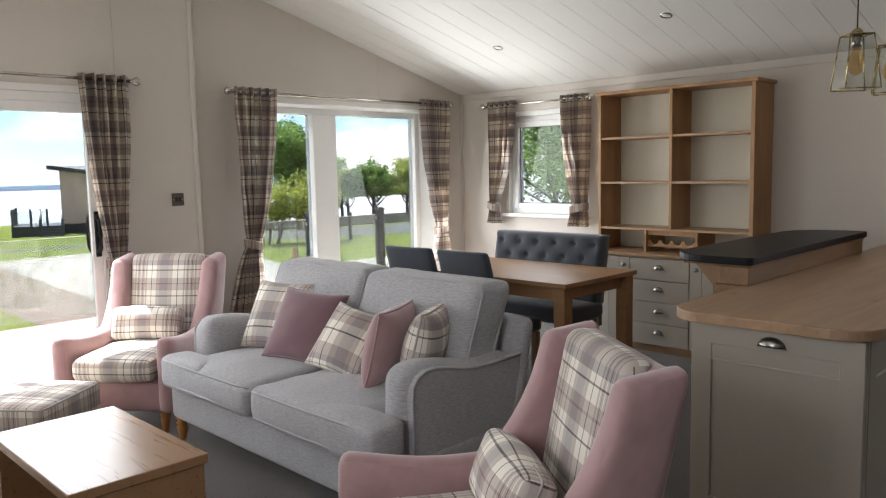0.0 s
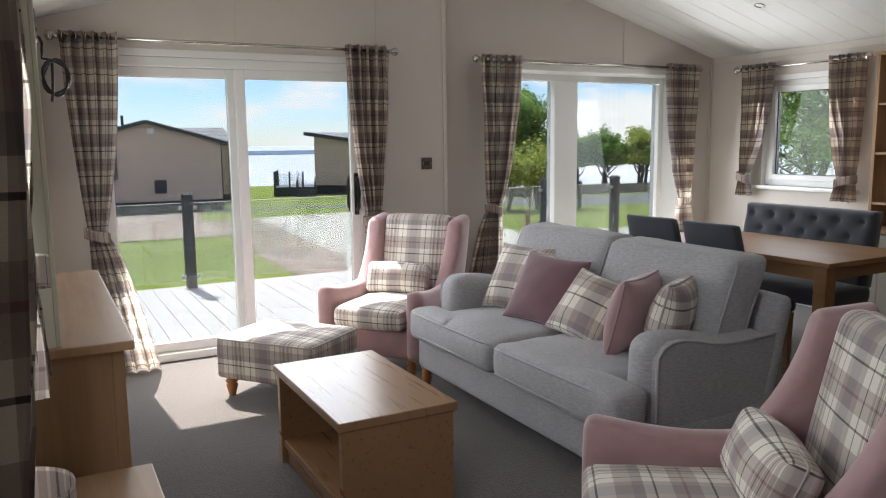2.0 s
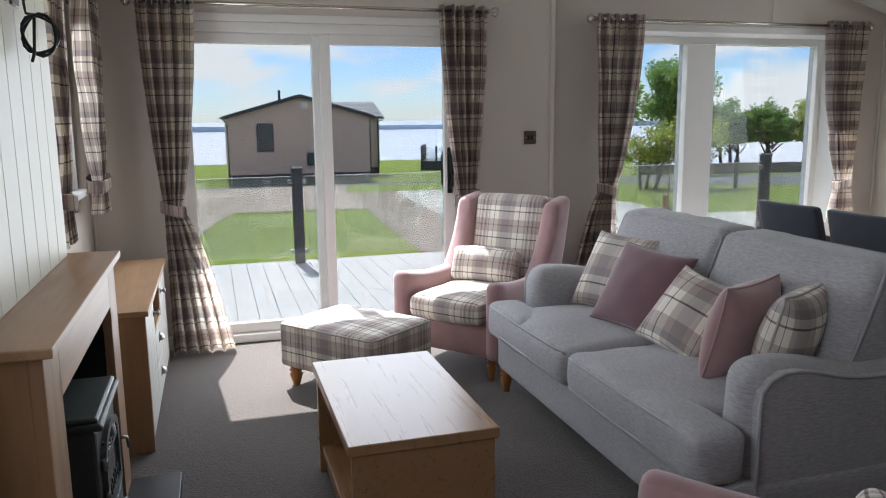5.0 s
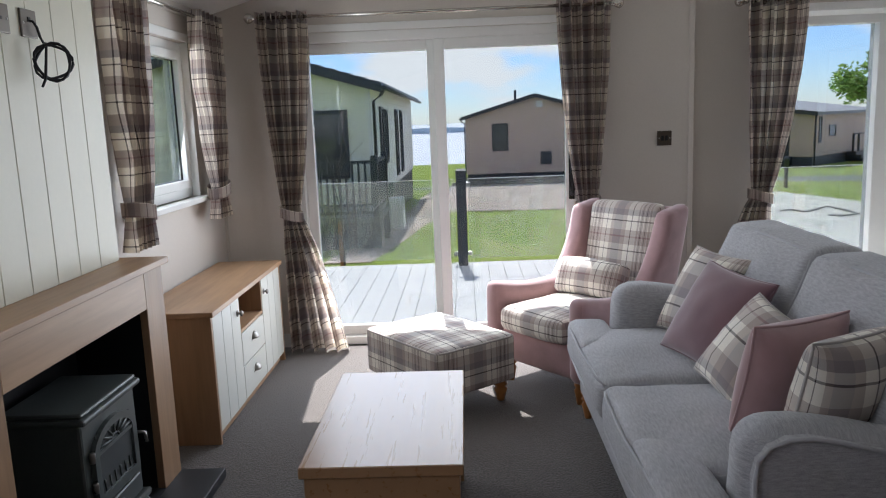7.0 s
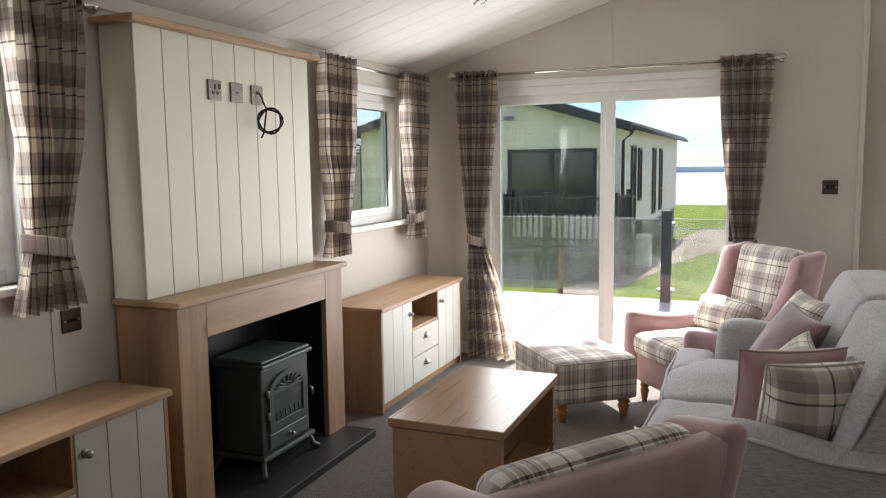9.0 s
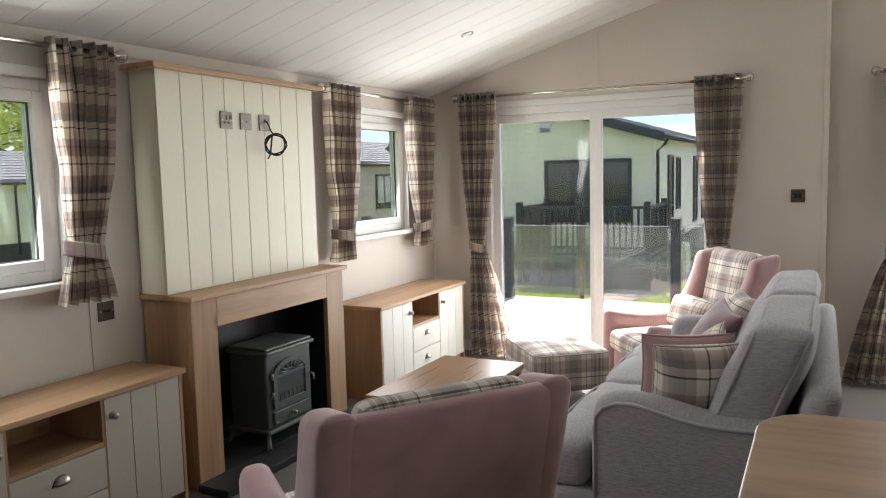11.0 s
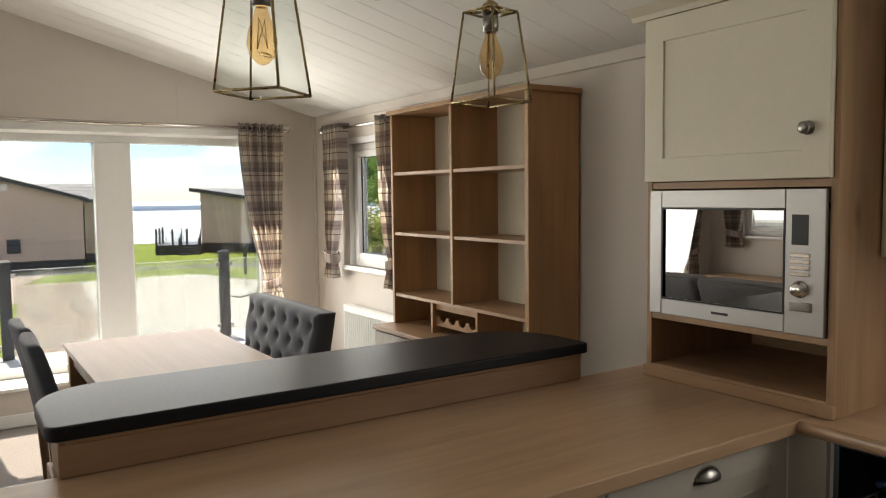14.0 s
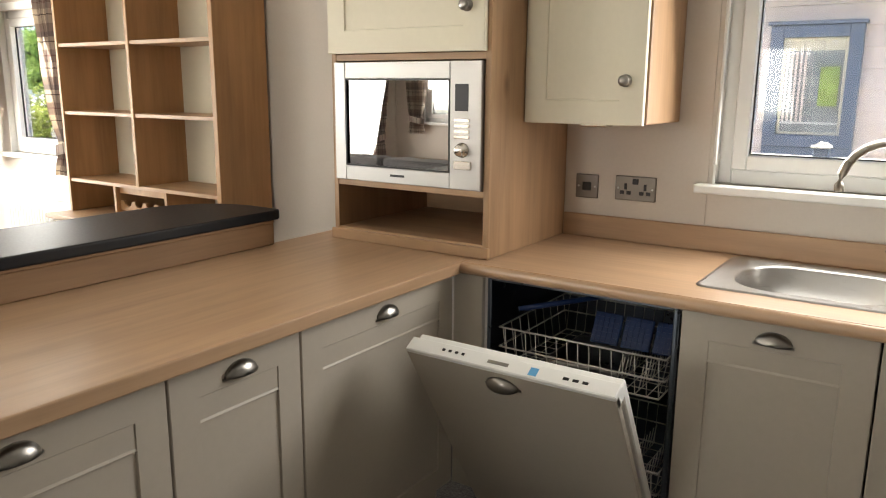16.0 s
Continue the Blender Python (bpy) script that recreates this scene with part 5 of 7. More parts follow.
def dresser():
    t = thing("dresser_base", ONE, "low dresser with stone-grey doors and four drawers", "cabinet")
    x0, x1, yf, yb = -3.575, -2.335, 5.235, Y1 - 0.016
    part("carcass", boxed(x0 + 0.004, x1 - 0.004, yf + 0.022, yb, 0.06, 0.735), GREYDOOR, t)
    part("top", boxed(x0 - 0.01, x1 + 0.01, yf - 0.012, yb, 0.735, 0.76, 0.004, 2), OAK, t)
    part("plinth", boxed(x0 + 0.01, x1 - 0.01, yf + 0.04, yb, 0, 0.06), OAK, t)
    dl, dr_ = -3.20, -2.71
    for a, b, kx in ((x0, dl, 0.86), (dr_, x1, 0.14)):
        w = b - a
        d = part("door", groove_door(w - 0.006, 0.66, 4), GREYDOOR, t, "", Matrix.Translation((a + 0.003, yf + 0.022, 0.065)))
        knob(d, pose(kx * w, -0.02, 0.60))
    for i in range(4):
        z0_ = 0.065 + i * 0.166
        d = part("drawer", boxed(dl + 0.003, dr_ - 0.003, yf, yf + 0.022, z0_, z0_ + 0.161, 0.002, 1), GREYDOOR, t)
        cup_handle(d, pose((dl + dr_) / 2, yf, z0_ + 0.085), 0.08)
    s = thing("bookcase", ONE, "empty oak bookcase with pale back standing on a dresser", "bookcase")
    x0, x1, yf = -3.56, -2.30, 5.352
    xm = (x0 + x1) / 2
    for a, b in ((x0, x0 + 0.022), (xm - 0.012, xm + 0.012), (x1 - 0.03, x1)):
        part("upright", boxed(a, b, yf, yb, 0.76 if b != xm + 0.012 else 0.94, 1.985, 0.002, 1), OAKSHELF, s)
    part("back_panel", boxed(x0 + 0.022, x1 - 0.03, yb - 0.012, yb, 0.76, 1.985), CREAMDOOR, s, "pale back panel")
    part("top", boxed(x0 - 0.015, x1 + 0.022, yf - 0.02, yb, 1.985, 2.01, 0.004, 2), OAKSHELF, s)
    for z in (0.925, 1.285, 1.635):
        for a, b in ((x0 + 0.022, xm - 0.012), (xm + 0.012, x1 - 0.03)) if z > 1 else ((x0 + 0.022, x1 - 0.03),):
            part("shelf", boxed(a, b, yf + 0.006, yb - 0.012, z, z + 0.018, 0.001, 1), OAK, s)
    for a in (xm - 0.21, xm + 0.21):
        part("divider", boxed(a - 0.009, a + 0.009, yf + 0.006, yb - 0.012, 0.76, 0.925), OAKSHELF, s)
    # bottle rest with scallops
    bm = bmesh.new()
    outline = [(xm - 0.2, 0.85)]
    for i in range(4):
        cx = xm - 0.14 + i * 0.094
        outline += [(cx + 0.034 * math.cos(math.pi - math.pi * k / 8), 0.85 - 0.03 * math.sin(math.pi * k / 8)) for k in range(9)]
    outline += [(xm + 0.2, 0.85), (xm + 0.2, 0.80), (xm - 0.2, 0.80)]
    prism(bm, outline, 1, yf + 0.03, yf + 0.045)
    part("bottle_rest", bm, OAKSHELF, s)
    bm = boxed(xm - 0.2, xm + 0.2, yf + 0.03, yf + 0.045, 0.89, 0.924)
    part("bottle_rail", bm, OAKSHELF, s)


dresser()


def radiator():
    t = thing("radiator", ONE, "white panel radiator under the small window", "radiator")
    x0, x1, y = -4.75, -3.66, Y1 - 0.07
    bm = boxed(x0, x1, y - 0.012, y, 0.14, 0.70, 0.004, 1)
    part("panel", bm, RADIATOR, t)
    rib = mesh_of("rib", boxed(-0.008, 0.008, -0.01, 0, 0.17, 0.67, 0.004, 1))
    rib.materials.append(RADIATOR)
    n = 32
    for i in range(n):
        piece("rib", rib, t, Matrix.Translation((x0 + 0.03 + i * (x1 - x0 - 0.06) / (n - 1), y - 0.011, 0)))
    part("top_grille", boxed(x0, x1, y - 0.015, y + 0.052, 0.70, 0.712, 0.003, 1), RADIATOR, t)
    for x in (x0 + 0.04, x1 - 0.04):
        part("pipe", tube(bmesh.new(), [(x, y + 0.015, 0.15), (x, y + 0.015, 0.0)], 0.008, 8), RADIATOR, t)


radiator()


# ---- lamps ----
def downlight(x, y):
    z = roof_z(y)
    tilt = math.degrees(math.atan(SLOPE_S)) if y < RIDGE else -math.degrees(math.atan(SLOPE_N))
    t = thing("downlight", pose(x, y, z, tilt), "round nickel recessed ceiling spotlight, unlit", "ceiling light", "downlights")
    part("bezel", lathe(bmesh.new(), [(0.030, 0.004), (0.030, -0.003), (0.040, -0.006), (0.043, 0.0), (0.043, 0.004)], 20), CHROME, t)
    part("lens", lathe(bmesh.new(), [(0.029, 0.003), (0.027, -0.002), (0.001, -0.004)], 16), RADIATOR, t)


for x, y in ((-4.15, 0.70), (-2.65, 0.70), (-4.16, 4.83), (-2.66, 4.77), (-0.9, 0.70)):
    downlight(x, y)


def pendant(x, y, zb, yaw):
    h, b, a = 0.228, 0.073, 0.049
    t = thing("pendant_lamp", pose(x, y, zb, 0, 0, yaw), "brass-framed glass lantern pendant with an amber filament bulb", "pendant lamp", "pendants over the bar")
    lo = [(sx * b, sy * b, 0) for sx, sy in ((-1, -1), (1, -1), (1, 1), (-1, 1))]
    hi = [(sx * a, sy * a, h) for sx, sy in ((-1, -1), (1, -1), (1, 1), (-1, 1))]
    for i in range(4):
        for p, q in ((lo[i], hi[i]), (lo[i], lo[(i + 1) % 4]), (hi[i], hi[(i + 1) % 4])):
            part("bar", tube(bmesh.new(), [p, q], 0.0032, 4), BRASS, t)
        bm = bmesh.new()
        f = bm.faces.new([bm.verts.new(v) for v in (lo[i], lo[(i + 1) % 4], hi[(i + 1) % 4], hi[i])])
        bmesh.ops.solidify(bm, geom=[f], thickness=0.002)
        g = part("pane", bm, CLEARGLASS, t)
        g.visible_shadow = False
    for p, q in ((hi[0], hi[2]), (hi[1], hi[3])):
        part("bar", tube(bmesh.new(), [p, q], 0.0035, 4), BRASS, t)
    part("cap", lathe(bmesh.new(), [(0.024, h - 0.002), (0.026, h + 0.004), (0.020, h + 0.02), (0.006, h + 0.03)], 14), BRASS, t)
    part("lampholder", lathe(bmesh.new(), [(0.019, h - 0.05), (0.021, h - 0.03), (0.019, h - 0.002)], 14), PEWTER, t)
    part("flex", tube(bmesh.new(), [(0, 0, h + 0.025), (0, 0, roof_z(y) - zb - 0.02)], 0.003, 6), BLACKPL, t, "black flex")
    part("ceiling_rose", lathe(bmesh.new(), [(0.045, roof_z(y) - zb + 0.005), (0.045, roof_z(y) - zb - 0.012), (0.012, roof_z(y) - zb - 0.03)], 16), BRASS, t)
    bulb = part("bulb", lathe(bmesh.new(), [(0.013, h - 0.05), (0.016, h - 0.065), (0.029, h - 0.10), (0.033, h - 0.125), (0.027, h - 0.15), (0.012, h - 0.166), (0.001, h - 0.17)], 16), AMBER, t, "amber glass bulb")
    bulb.visible_shadow = False
    pts = [(0.012 * math.cos(k * 1.57), 0.012 * math.sin(k * 1.57), h - (0.075 if k % 2 else 0.135)) for k in range(9)]
    part("filament", tube(bmesh.new(), pts, 0.0012, 4), BRASS, bulb)


AMBER = clear("amber_bulb_glass", (0.97, 0.80, 0.56))
pendant(-1.19, 3.71, 1.735, 41)
pendant(-1.22, 4.33, 1.755, 12)
# ---- kitchen ----
def rounded_outline(pts, radii, k=8):
    """Corner-rounded polygon."""
    out = []
    n = len(pts)
    for i, r in enumerate(radii):
        p, a, b = Vector(pts[i]), Vector(pts[i - 1]), Vector(pts[(i + 1) % n])
        if r <= 0:
            out.append(tuple(p))
            continue
        da, db = (a - p).normalized(), (b - p).normalized()
        for j in range(k + 1):
            t = j / k
            q = (1 - t) ** 2 * (p + da * r) + 2 * t * (1 - t) * (p + da * r * 0.12 + db * r * 0.12) + t * t * (p + db * r)
            out.append((q.x, q.y))
    return out


def slab(outline, z0, z1, bevel=0.006):
    bm = prism(bmesh.new(), outline, 2, z0, z1)
    es = [e for e in bm.edges if abs(e.verts[0].co.z - e.verts[1].co.z) < 1e-6]
    bmesh.ops.bevel(bm, geom=es, offset=bevel, segments=3, profile=0.6, affect="EDGES", clamp_overlap=True)
    return bm


WX0, WX1, WY0, WYF = -1.50, -0.79, 2.635, 5.04
t = thing("worktop", ONE, "oak-effect laminate worktop in an L round the kitchen", "worktop")
part("peninsula_top", slab(rounded_outline([(WX0, WY0), (WX1, WY0), (WX1, Y1 - 0.002), (WX0, Y1 - 0.002)], [0.13, 0.13, 0, 0]), 0.862, 0.90), OAKTOP, t)
SX0, SX1, SY0, SY1 = -0.055, 0.80, 5.20, 5.59
for a, b, c, d in ((WX1 + 0.001, SX0, WYF, Y1 - 0.002), (SX0, SX1, WYF, SY0), (SX0, SX1, SY1, Y1 - 0.002), (SX1, X1 - 0.01, WYF, Y1 - 0.002)):
    part("wall_run_top", boxed(a, b, c, d, 0.862, 0.90, 0.0), OAKTOP_X, t)
part("front_edge", tube(bmesh.new(), [(WX1, WYF - 0.001, 0.881), (X1 - 0.01, WYF - 0.001, 0.881)], 0.0185, 10), OAKTOP_X, t)
part("upstand", boxed(-0.735, X1 - 0.01, Y1 - 0.018, Y1 - 0.003, 0.90, 0.985, 0.003, 1), OAKTOP_X, t)

bar = thing("breakfast_bar", ONE, "raised breakfast bar with a black laminate top", "breakfast bar")
part("bar_wall", boxed(-1.60, -1.47, 3.32, 4.885, 0.9005, 0.978, 0.003, 1), BAROAK_SHADED, bar, "oak-effect bar upstand")
part("bar_skirt", boxed(-1.62, -1.502, 3.31, 4.89, 0.0, 0.8995, 0.003, 1), BAROAK_SHADED, bar, "oak-effect back panel")
part("bar_rail", boxed(-1.78, -1.462, 3.335, 4.88, 0.978, 0.99, 0.003, 1), BAROAK_SHADED, bar)
part("bar_top", slab(rounded_outline([(-1.85, 3.295), (-1.45, 3.295), (-1.45, 4.905), (-1.85, 4.905)], [0.17, 0.03, 0.02, 0.24]), 0.99, 1.024, 0.007), BLACKTOP, bar, "black laminate bar top")
for yy in (3.45, 4.10, 4.75):
    bm = prism(bmesh.new(), [(-1.78, 0.977), (-1.62, 0.977), (-1.62, 0.83), (-1.65, 0.83)], 1, yy - 0.012, yy + 0.012)
    part("bracket", bm, OAK_Z, bar)


def base_unit(name, label, at, w, depth=0.55, mat=None):
    """Base cabinet, its front on y = 0 towards -y, from x = 0 to w."""
    mat = mat or GREYDOOR
    t = thing(name, at, label, "kitchen cabinet", "kitchen base units")
    part("carcass", boxed(0.001, w - 0.001, 0.022, depth, 0.12, 0.855), mat, t)
    part("plinth", boxed(0.001, w - 0.001, 0.06, depth, 0.0, 0.12), mat, t)
    h, st = 0.73, 0.075
    bm = panel_door(w - 0.004, h, 0.02, st, 0.006, 0.06)
    d = part("door", bm, mat, t, "", Matrix.Translation((0.002, 0.02, 0.125)))
    cup_handle(d, pose((w - 0.004) / 2, -0.02, h - 0.055), 0.095)
    return t


EAST = 90
for y0_, y1_ in ((2.745, 3.335), (3.337, 3.962), (3.964, 4.352), (4.354, 5.048)):
    base_unit("base_cabinet", "stone-grey shaker base cabinet with a cup handle", pose(-0.83, y0_, 0, 0, 0, EAST), y1_ - y0_, 0.28)
base_unit("base_cabinet", "stone-grey shaker end cabinet of the peninsula with a cup handle", pose(-1.42, 2.70, 0), 0.59, 0.04)
t = thing("peninsula_carcass", ONE, "stone-grey carcass panel inside the peninsula", "kitchen cabinet")
part("panel", boxed(-1.428, -1.115, 2.765, 5.04, 0.0, 0.8615), GREYDOOR, t)
part("filler", boxed(-0.829, -0.722, 5.052, 5.072, 0.12, 0.861, 0.001, 1), GREYDOOR, t, "grey corner filler panel")
for a, b in ((-0.100, 0.378), (0.380, 0.86), (0.862, 1.34), (1.342, 1.82), (1.822, 2.30)):
    base_unit("base_cabinet", "stone-grey shaker base cabinet under the sink run", pose(a, 5.07, 0), b - a, 0.13 if a < 0.85 else 0.55)


def dishwasher():
    t = thing("dishwasher", ONE, "built-in dishwasher with its grey door hanging open", "dishwasher")
    x0, x1, yf, yb = -0.715, -0.105, 5.075, 5.64
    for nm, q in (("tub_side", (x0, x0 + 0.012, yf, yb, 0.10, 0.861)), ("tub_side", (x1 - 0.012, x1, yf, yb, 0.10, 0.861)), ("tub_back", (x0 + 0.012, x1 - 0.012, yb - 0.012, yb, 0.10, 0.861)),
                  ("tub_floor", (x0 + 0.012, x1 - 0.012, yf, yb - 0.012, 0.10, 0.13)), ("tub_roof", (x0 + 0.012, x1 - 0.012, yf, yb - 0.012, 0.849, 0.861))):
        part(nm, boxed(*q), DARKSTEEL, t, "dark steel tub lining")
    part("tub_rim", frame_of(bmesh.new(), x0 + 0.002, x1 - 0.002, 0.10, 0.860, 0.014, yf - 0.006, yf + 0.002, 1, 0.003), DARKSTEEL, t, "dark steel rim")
    # open door, hinged at the bottom
    hinge = pose((x0 + x1) / 2, yf - 0.01, 0.14, 31.5)
    w = 0.30
    d = part("door", boxed(0.0, 2 * w, -0.02, 0.0, 0.0, 0.735, 0.002, 1), GREYDOOR, t, "plain grey appliance door", hinge @ Matrix.Translation((-w, -0.036, 0)))
    cup_handle(d, pose(w - 0.012, -0.02, 0.685), 0.095)
    bm = boxed(0.004, 2 * w - 0.004, 0.0265, 0.055, 0.02, 0.728, 0.004, 1)
    inn = part("door_liner", bm, RADIATOR, d, "white inner door")
    part("control_strip", boxed(0.0, 2 * w, -0.0195, 0.026, 0.7, 0.747, 0.003, 1), RADIATOR, d, "white control strip")
    for k in range(4):
        part("button", boxed(0.11 + k * 0.02, 0.118 + k * 0.02, 0.0, 0.007, 0.7465, 0.749), BLACKPL, d)
    part("maker_mark", boxed(0.25, 0.31, -0.004, 0.006, 0.7465, 0.748), PEWTER, d)
    part("energy_sticker", boxed(0.37, 0.392, -0.012, 0.012, 0.7465, 0.748), BLUESTICK, d, "blue sticker")
    for k in range(3):
        part("indicator", boxed(0.46 + k * 0.025, 0.475 + k * 0.025, -0.002, 0.006, 0.7465, 0.748), BLACKPL, d)
    lid = boxed(0.17, 0.42, 0.055, 0.062, 0.30, 0.45, 0.004, 1)
    part("detergent_lid", lid, PEWTER, d)
    # baskets
    for z, hh, name in ((0.56, 0.13, "upper_basket"), (0.20, 0.14, "lower_basket")):
        bm = bmesh.new()
        a, b, c, e = x0 + 0.035, x1 - 0.035, yf + 0.02, yb - 0.05
        for zz in (z, z + hh * 0.5, z + hh):
            g = 0.0 if zz > z else 0.02
            tube(bm, [(a + g, c + g, zz), (b - g, c + g, zz), (b - g, e - g, zz), (a + g, e - g, zz)], 0.0032, 6, True)
        n = 15
        for k in range(n):
            x = a + 0.02 + (b - a - 0.04) * k / (n - 1)
            tube(bm, [(x, c, z + hh), (x, c + 0.02, z), (x, e - 0.02, z), (x, e, z + hh)], 0.0018, 5)
        for k in range(9):
            y = c + 0.02 + (e - c - 0.04) * k / 8
            tube(bm, [(a, y, z + hh), (a + 0.02, y, z), (b - 0.02, y, z), (b, y, z + hh)], 0.0018, 5)
        for k in range(13):
            y = c + 0.05 + (e - c - 0.1) * k / 12
            for x in (b - 0.09, b - 0.16):
                tube(bm, [(x, y, z), (x + 0.012, y, z + 0.085)], 0.0018, 5)
        part(name, bm, WIRE, t, "white coated wire basket")
    for k in range(3):
        bm = boxed(-0.045, 0.045, -0.05, 0.05, 0, 0.012, 0.003, 1)
        for i in range(5):
            for j in range(6):
                box(bm, -0.04 + i * 0.017, -0.029 + i * 0.017, -0.045 + j * 0.016, -0.035 + j * 0.016, 0.012, 0.015)
        part("blue_tray", bm, BLUETRAY, t, "dark blue plastic cutlery tray", pose(x1 - 0.22 + k * 0.10 - 0.05, yf + 0.17, 0.70, 62, 0, 0))
    part("spray_bar", tube(bmesh.new(), [(x0 + 0.06, yf + 0.10, 0.735), (x0 + 0.30, yf + 0.32, 0.77)], 0.009, 8), BLUETRAY, t, "blue rail")
    part("leaflet_bag", softened(x0 + 0.17, x1 - 0.20, yf + 0.08, yf + 0.35, 0.575, 0.60, r=0.01, puff=(0, 0, 0.012), n=8, wrinkle=0.01), PEWTER, t, "clear plastic bag in the basket")


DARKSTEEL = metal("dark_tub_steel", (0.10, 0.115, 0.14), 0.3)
WIRE = paint("grey_wire", (0.55, 0.54, 0.50), 0.4)
BLUETRAY = paint("blue_plastic", (0.012, 0.035, 0.12), 0.35)
BLUESTICK = paint("blue_sticker", (0.10, 0.35, 0.62), 0.4)
dishwasher()


def tower():
    t = thing("microwave_housing", ONE, "oak housing unit on the worktop with a cream cupboard", "kitchen cabinet")
    x0, x1, yf, yb = -1.388, -0.738, 5.11, Y1 - 0.004
    part("side_panel", boxed(x0, x0 + 0.02, yf, yb, 0.9005, 2.085, 0.001, 1), OAK_Z, t)
    part("side_panel", boxed(x1 - 0.022, x1, yf, yb, 0.9005, 2.085, 0.001, 1), OAK_Z, t)
    for z0_, z1_ in ((0.9005, 0.945), (1.098, 1.118), (1.528, 1.55)):
        part("shelf", boxed(x0 + 0.02, x1 - 0.022, yf + 0.002, yb, z0_, z1_, 0.001, 1), OAK, t)
    part("back", boxed(x0 + 0.02, x1 - 0.022, yb - 0.012, yb, 0.945, 2.08), OAK, t)
    part("plinth_lip", boxed(x0 - 0.008, x1 + 0.006, yf - 0.012, yf + 0.002, 0.9005, 0.938, 0.003, 1), OAK, t)
    w = x1 - x0 - 0.018
    d = part("door", panel_door(w, 0.525, 0.02, 0.075), CREAMDOOR, t, "cream shaker cupboard door", Matrix.Translation((x0 + 0.003, yf - 0.001, 1.552)))
    knob(d, pose(w - 0.062, -0.02, 0.135), 0.017)
    bm = bmesh.new()
    prism(bm, [(yf - 0.075, 2.115), (yf - 0.06, 2.118), (yb, 2.118), (yb, 2.08), (yf - 0.022, 2.08), (yf - 0.03, 2.095), (yf - 0.055, 2.105)], 0, x0 - 0.05, x1 + 0.05)
    part("cornice", bm, CREAMDOOR, t, "cream cornice")
    m = thing("microwave", ONE, "built-in stainless steel microwave with a mirrored dark door", "microwave")
    a, b, z0_, z1_ = -1.364, -0.762, 1.12, 1.524
    y = yf - 0.016
    bm = bmesh.new()
    box(bm, a, -1.315, y, y + 0.015, z0_, z1_, 0.002, 1)
    box(bm, -0.879, b, y, y + 0.015, z0_, z1_, 0.002, 1)
    box(bm, -1.315, -0.879, y, y + 0.015, z0_, 1.172, 0.002, 1)
    box(bm, -1.315, -0.879, y, y + 0.015, 1.468, z1_, 0.002, 1)
    part("front_frame", bm, BRUSHED, m)
    part("body", boxed(a + 0.02, b - 0.02, yf + 0.001, yb - 0.1, z0_ + 0.004, z1_ - 0.004), PEWTER, m)
    part("door_glass", boxed(-0.2205, 0.2205, -0.002, 0.002, -0.150, 0.150), MIRRORGLASS, m, "dark mirrored door glass", pose(-1.097, y + 0.0075, 1.32, 0, 0, -0.5))
    part("glass_border", frame_of(bmesh.new(), -1.315, -0.879, 1.172, 1.468, 0.005, y - 0.001, y + 0.004, 1, 0), BLACKPL, m)
    part("display", boxed(-0.859, -0.810, y - 0.001, y + 0.002, 1.369, 1.453), BLACKPL, m, "black display")
    for k in range(4):
        bm = boxed(-0.862, -0.804, y - 0.004, y + 0.001, 1.335 - k * 0.0175, 1.346 - k * 0.0175, 0.002, 1)
        part("button", bm, CHROME, m)
    part("dial", turn(lathe(bmesh.new(), [(0.024, 0), (0.024, 0.004), (0.019, 0.006), (0.018, 0.022), (0.014, 0.025), (0.001, 0.0255)], 24), pose(-0.831, y, 1.247, 90)), CHROME, m)
    part("door_button", boxed(-0.862, -0.796, y - 0.004, y + 0.001, 1.185, 1.212, 0.002, 1), CHROME, m)
    part("maker_mark", boxed(-1.12, -1.06, y - 0.0012, y + 0.001, 1.143, 1.151), BLACKPL, m)
    return t


def mirror_glass():
    """Dark glass that mirrors the room sharply."""
    m = Nodes("mirrored_dark_glass")
    return m.finish((0.22, 0.215, 0.21), 0.01, 1.0)


MIRRORGLASS = mirror_glass()
tower()


def wall_cabinet():
    t = thing("wall_cabinet", ONE, "cream shaker wall cupboard with oak sides", "kitchen cabinet")
    x0, x1, yf, yb = -0.765, -0.330, 5.345, Y1 - 0.004
    x0 = -0.736
    part("carcass", boxed(x0, x1 - 0.018, yf, yb, 1.335, 2.085), OAK_Z, t)
    part("side_panel", boxed(x1 - 0.018, x1 + 0.006, yf - 0.001, yb, 1.332, 2.085, 0.006, 2), OAK_Z, t, "oak side panel")
    d = part("door", panel_door(x1 - x0 - 0.004, 0.75, 0.02, 0.075), CREAMDOOR, t, "cream shaker cupboard door", Matrix.Translation((x0 + 0.002, yf - 0.001, 1.330)))
    knob(d, pose(x1 - x0 - 0.062, -0.02, 0.135), 0.017)
    bm = bmesh.new()
    prism(bm, [(yf - 0.075, 2.115), (yf - 0.06, 2.118), (yb, 2.118), (yb, 2.085), (yf - 0.022, 2.085), (yf - 0.03, 2.095), (yf - 0.055, 2.105)], 0, x0 + 0.05, x1 + 0.05)
    part("cornice", bm, CREAMDOOR, t, "cream cornice")
    part("undershelf_light", boxed(-0.56, -0.47, yf + 0.04, yf + 0.10, 1.320, 1.3345, 0.003, 1), CHROME, t)


wall_cabinet()


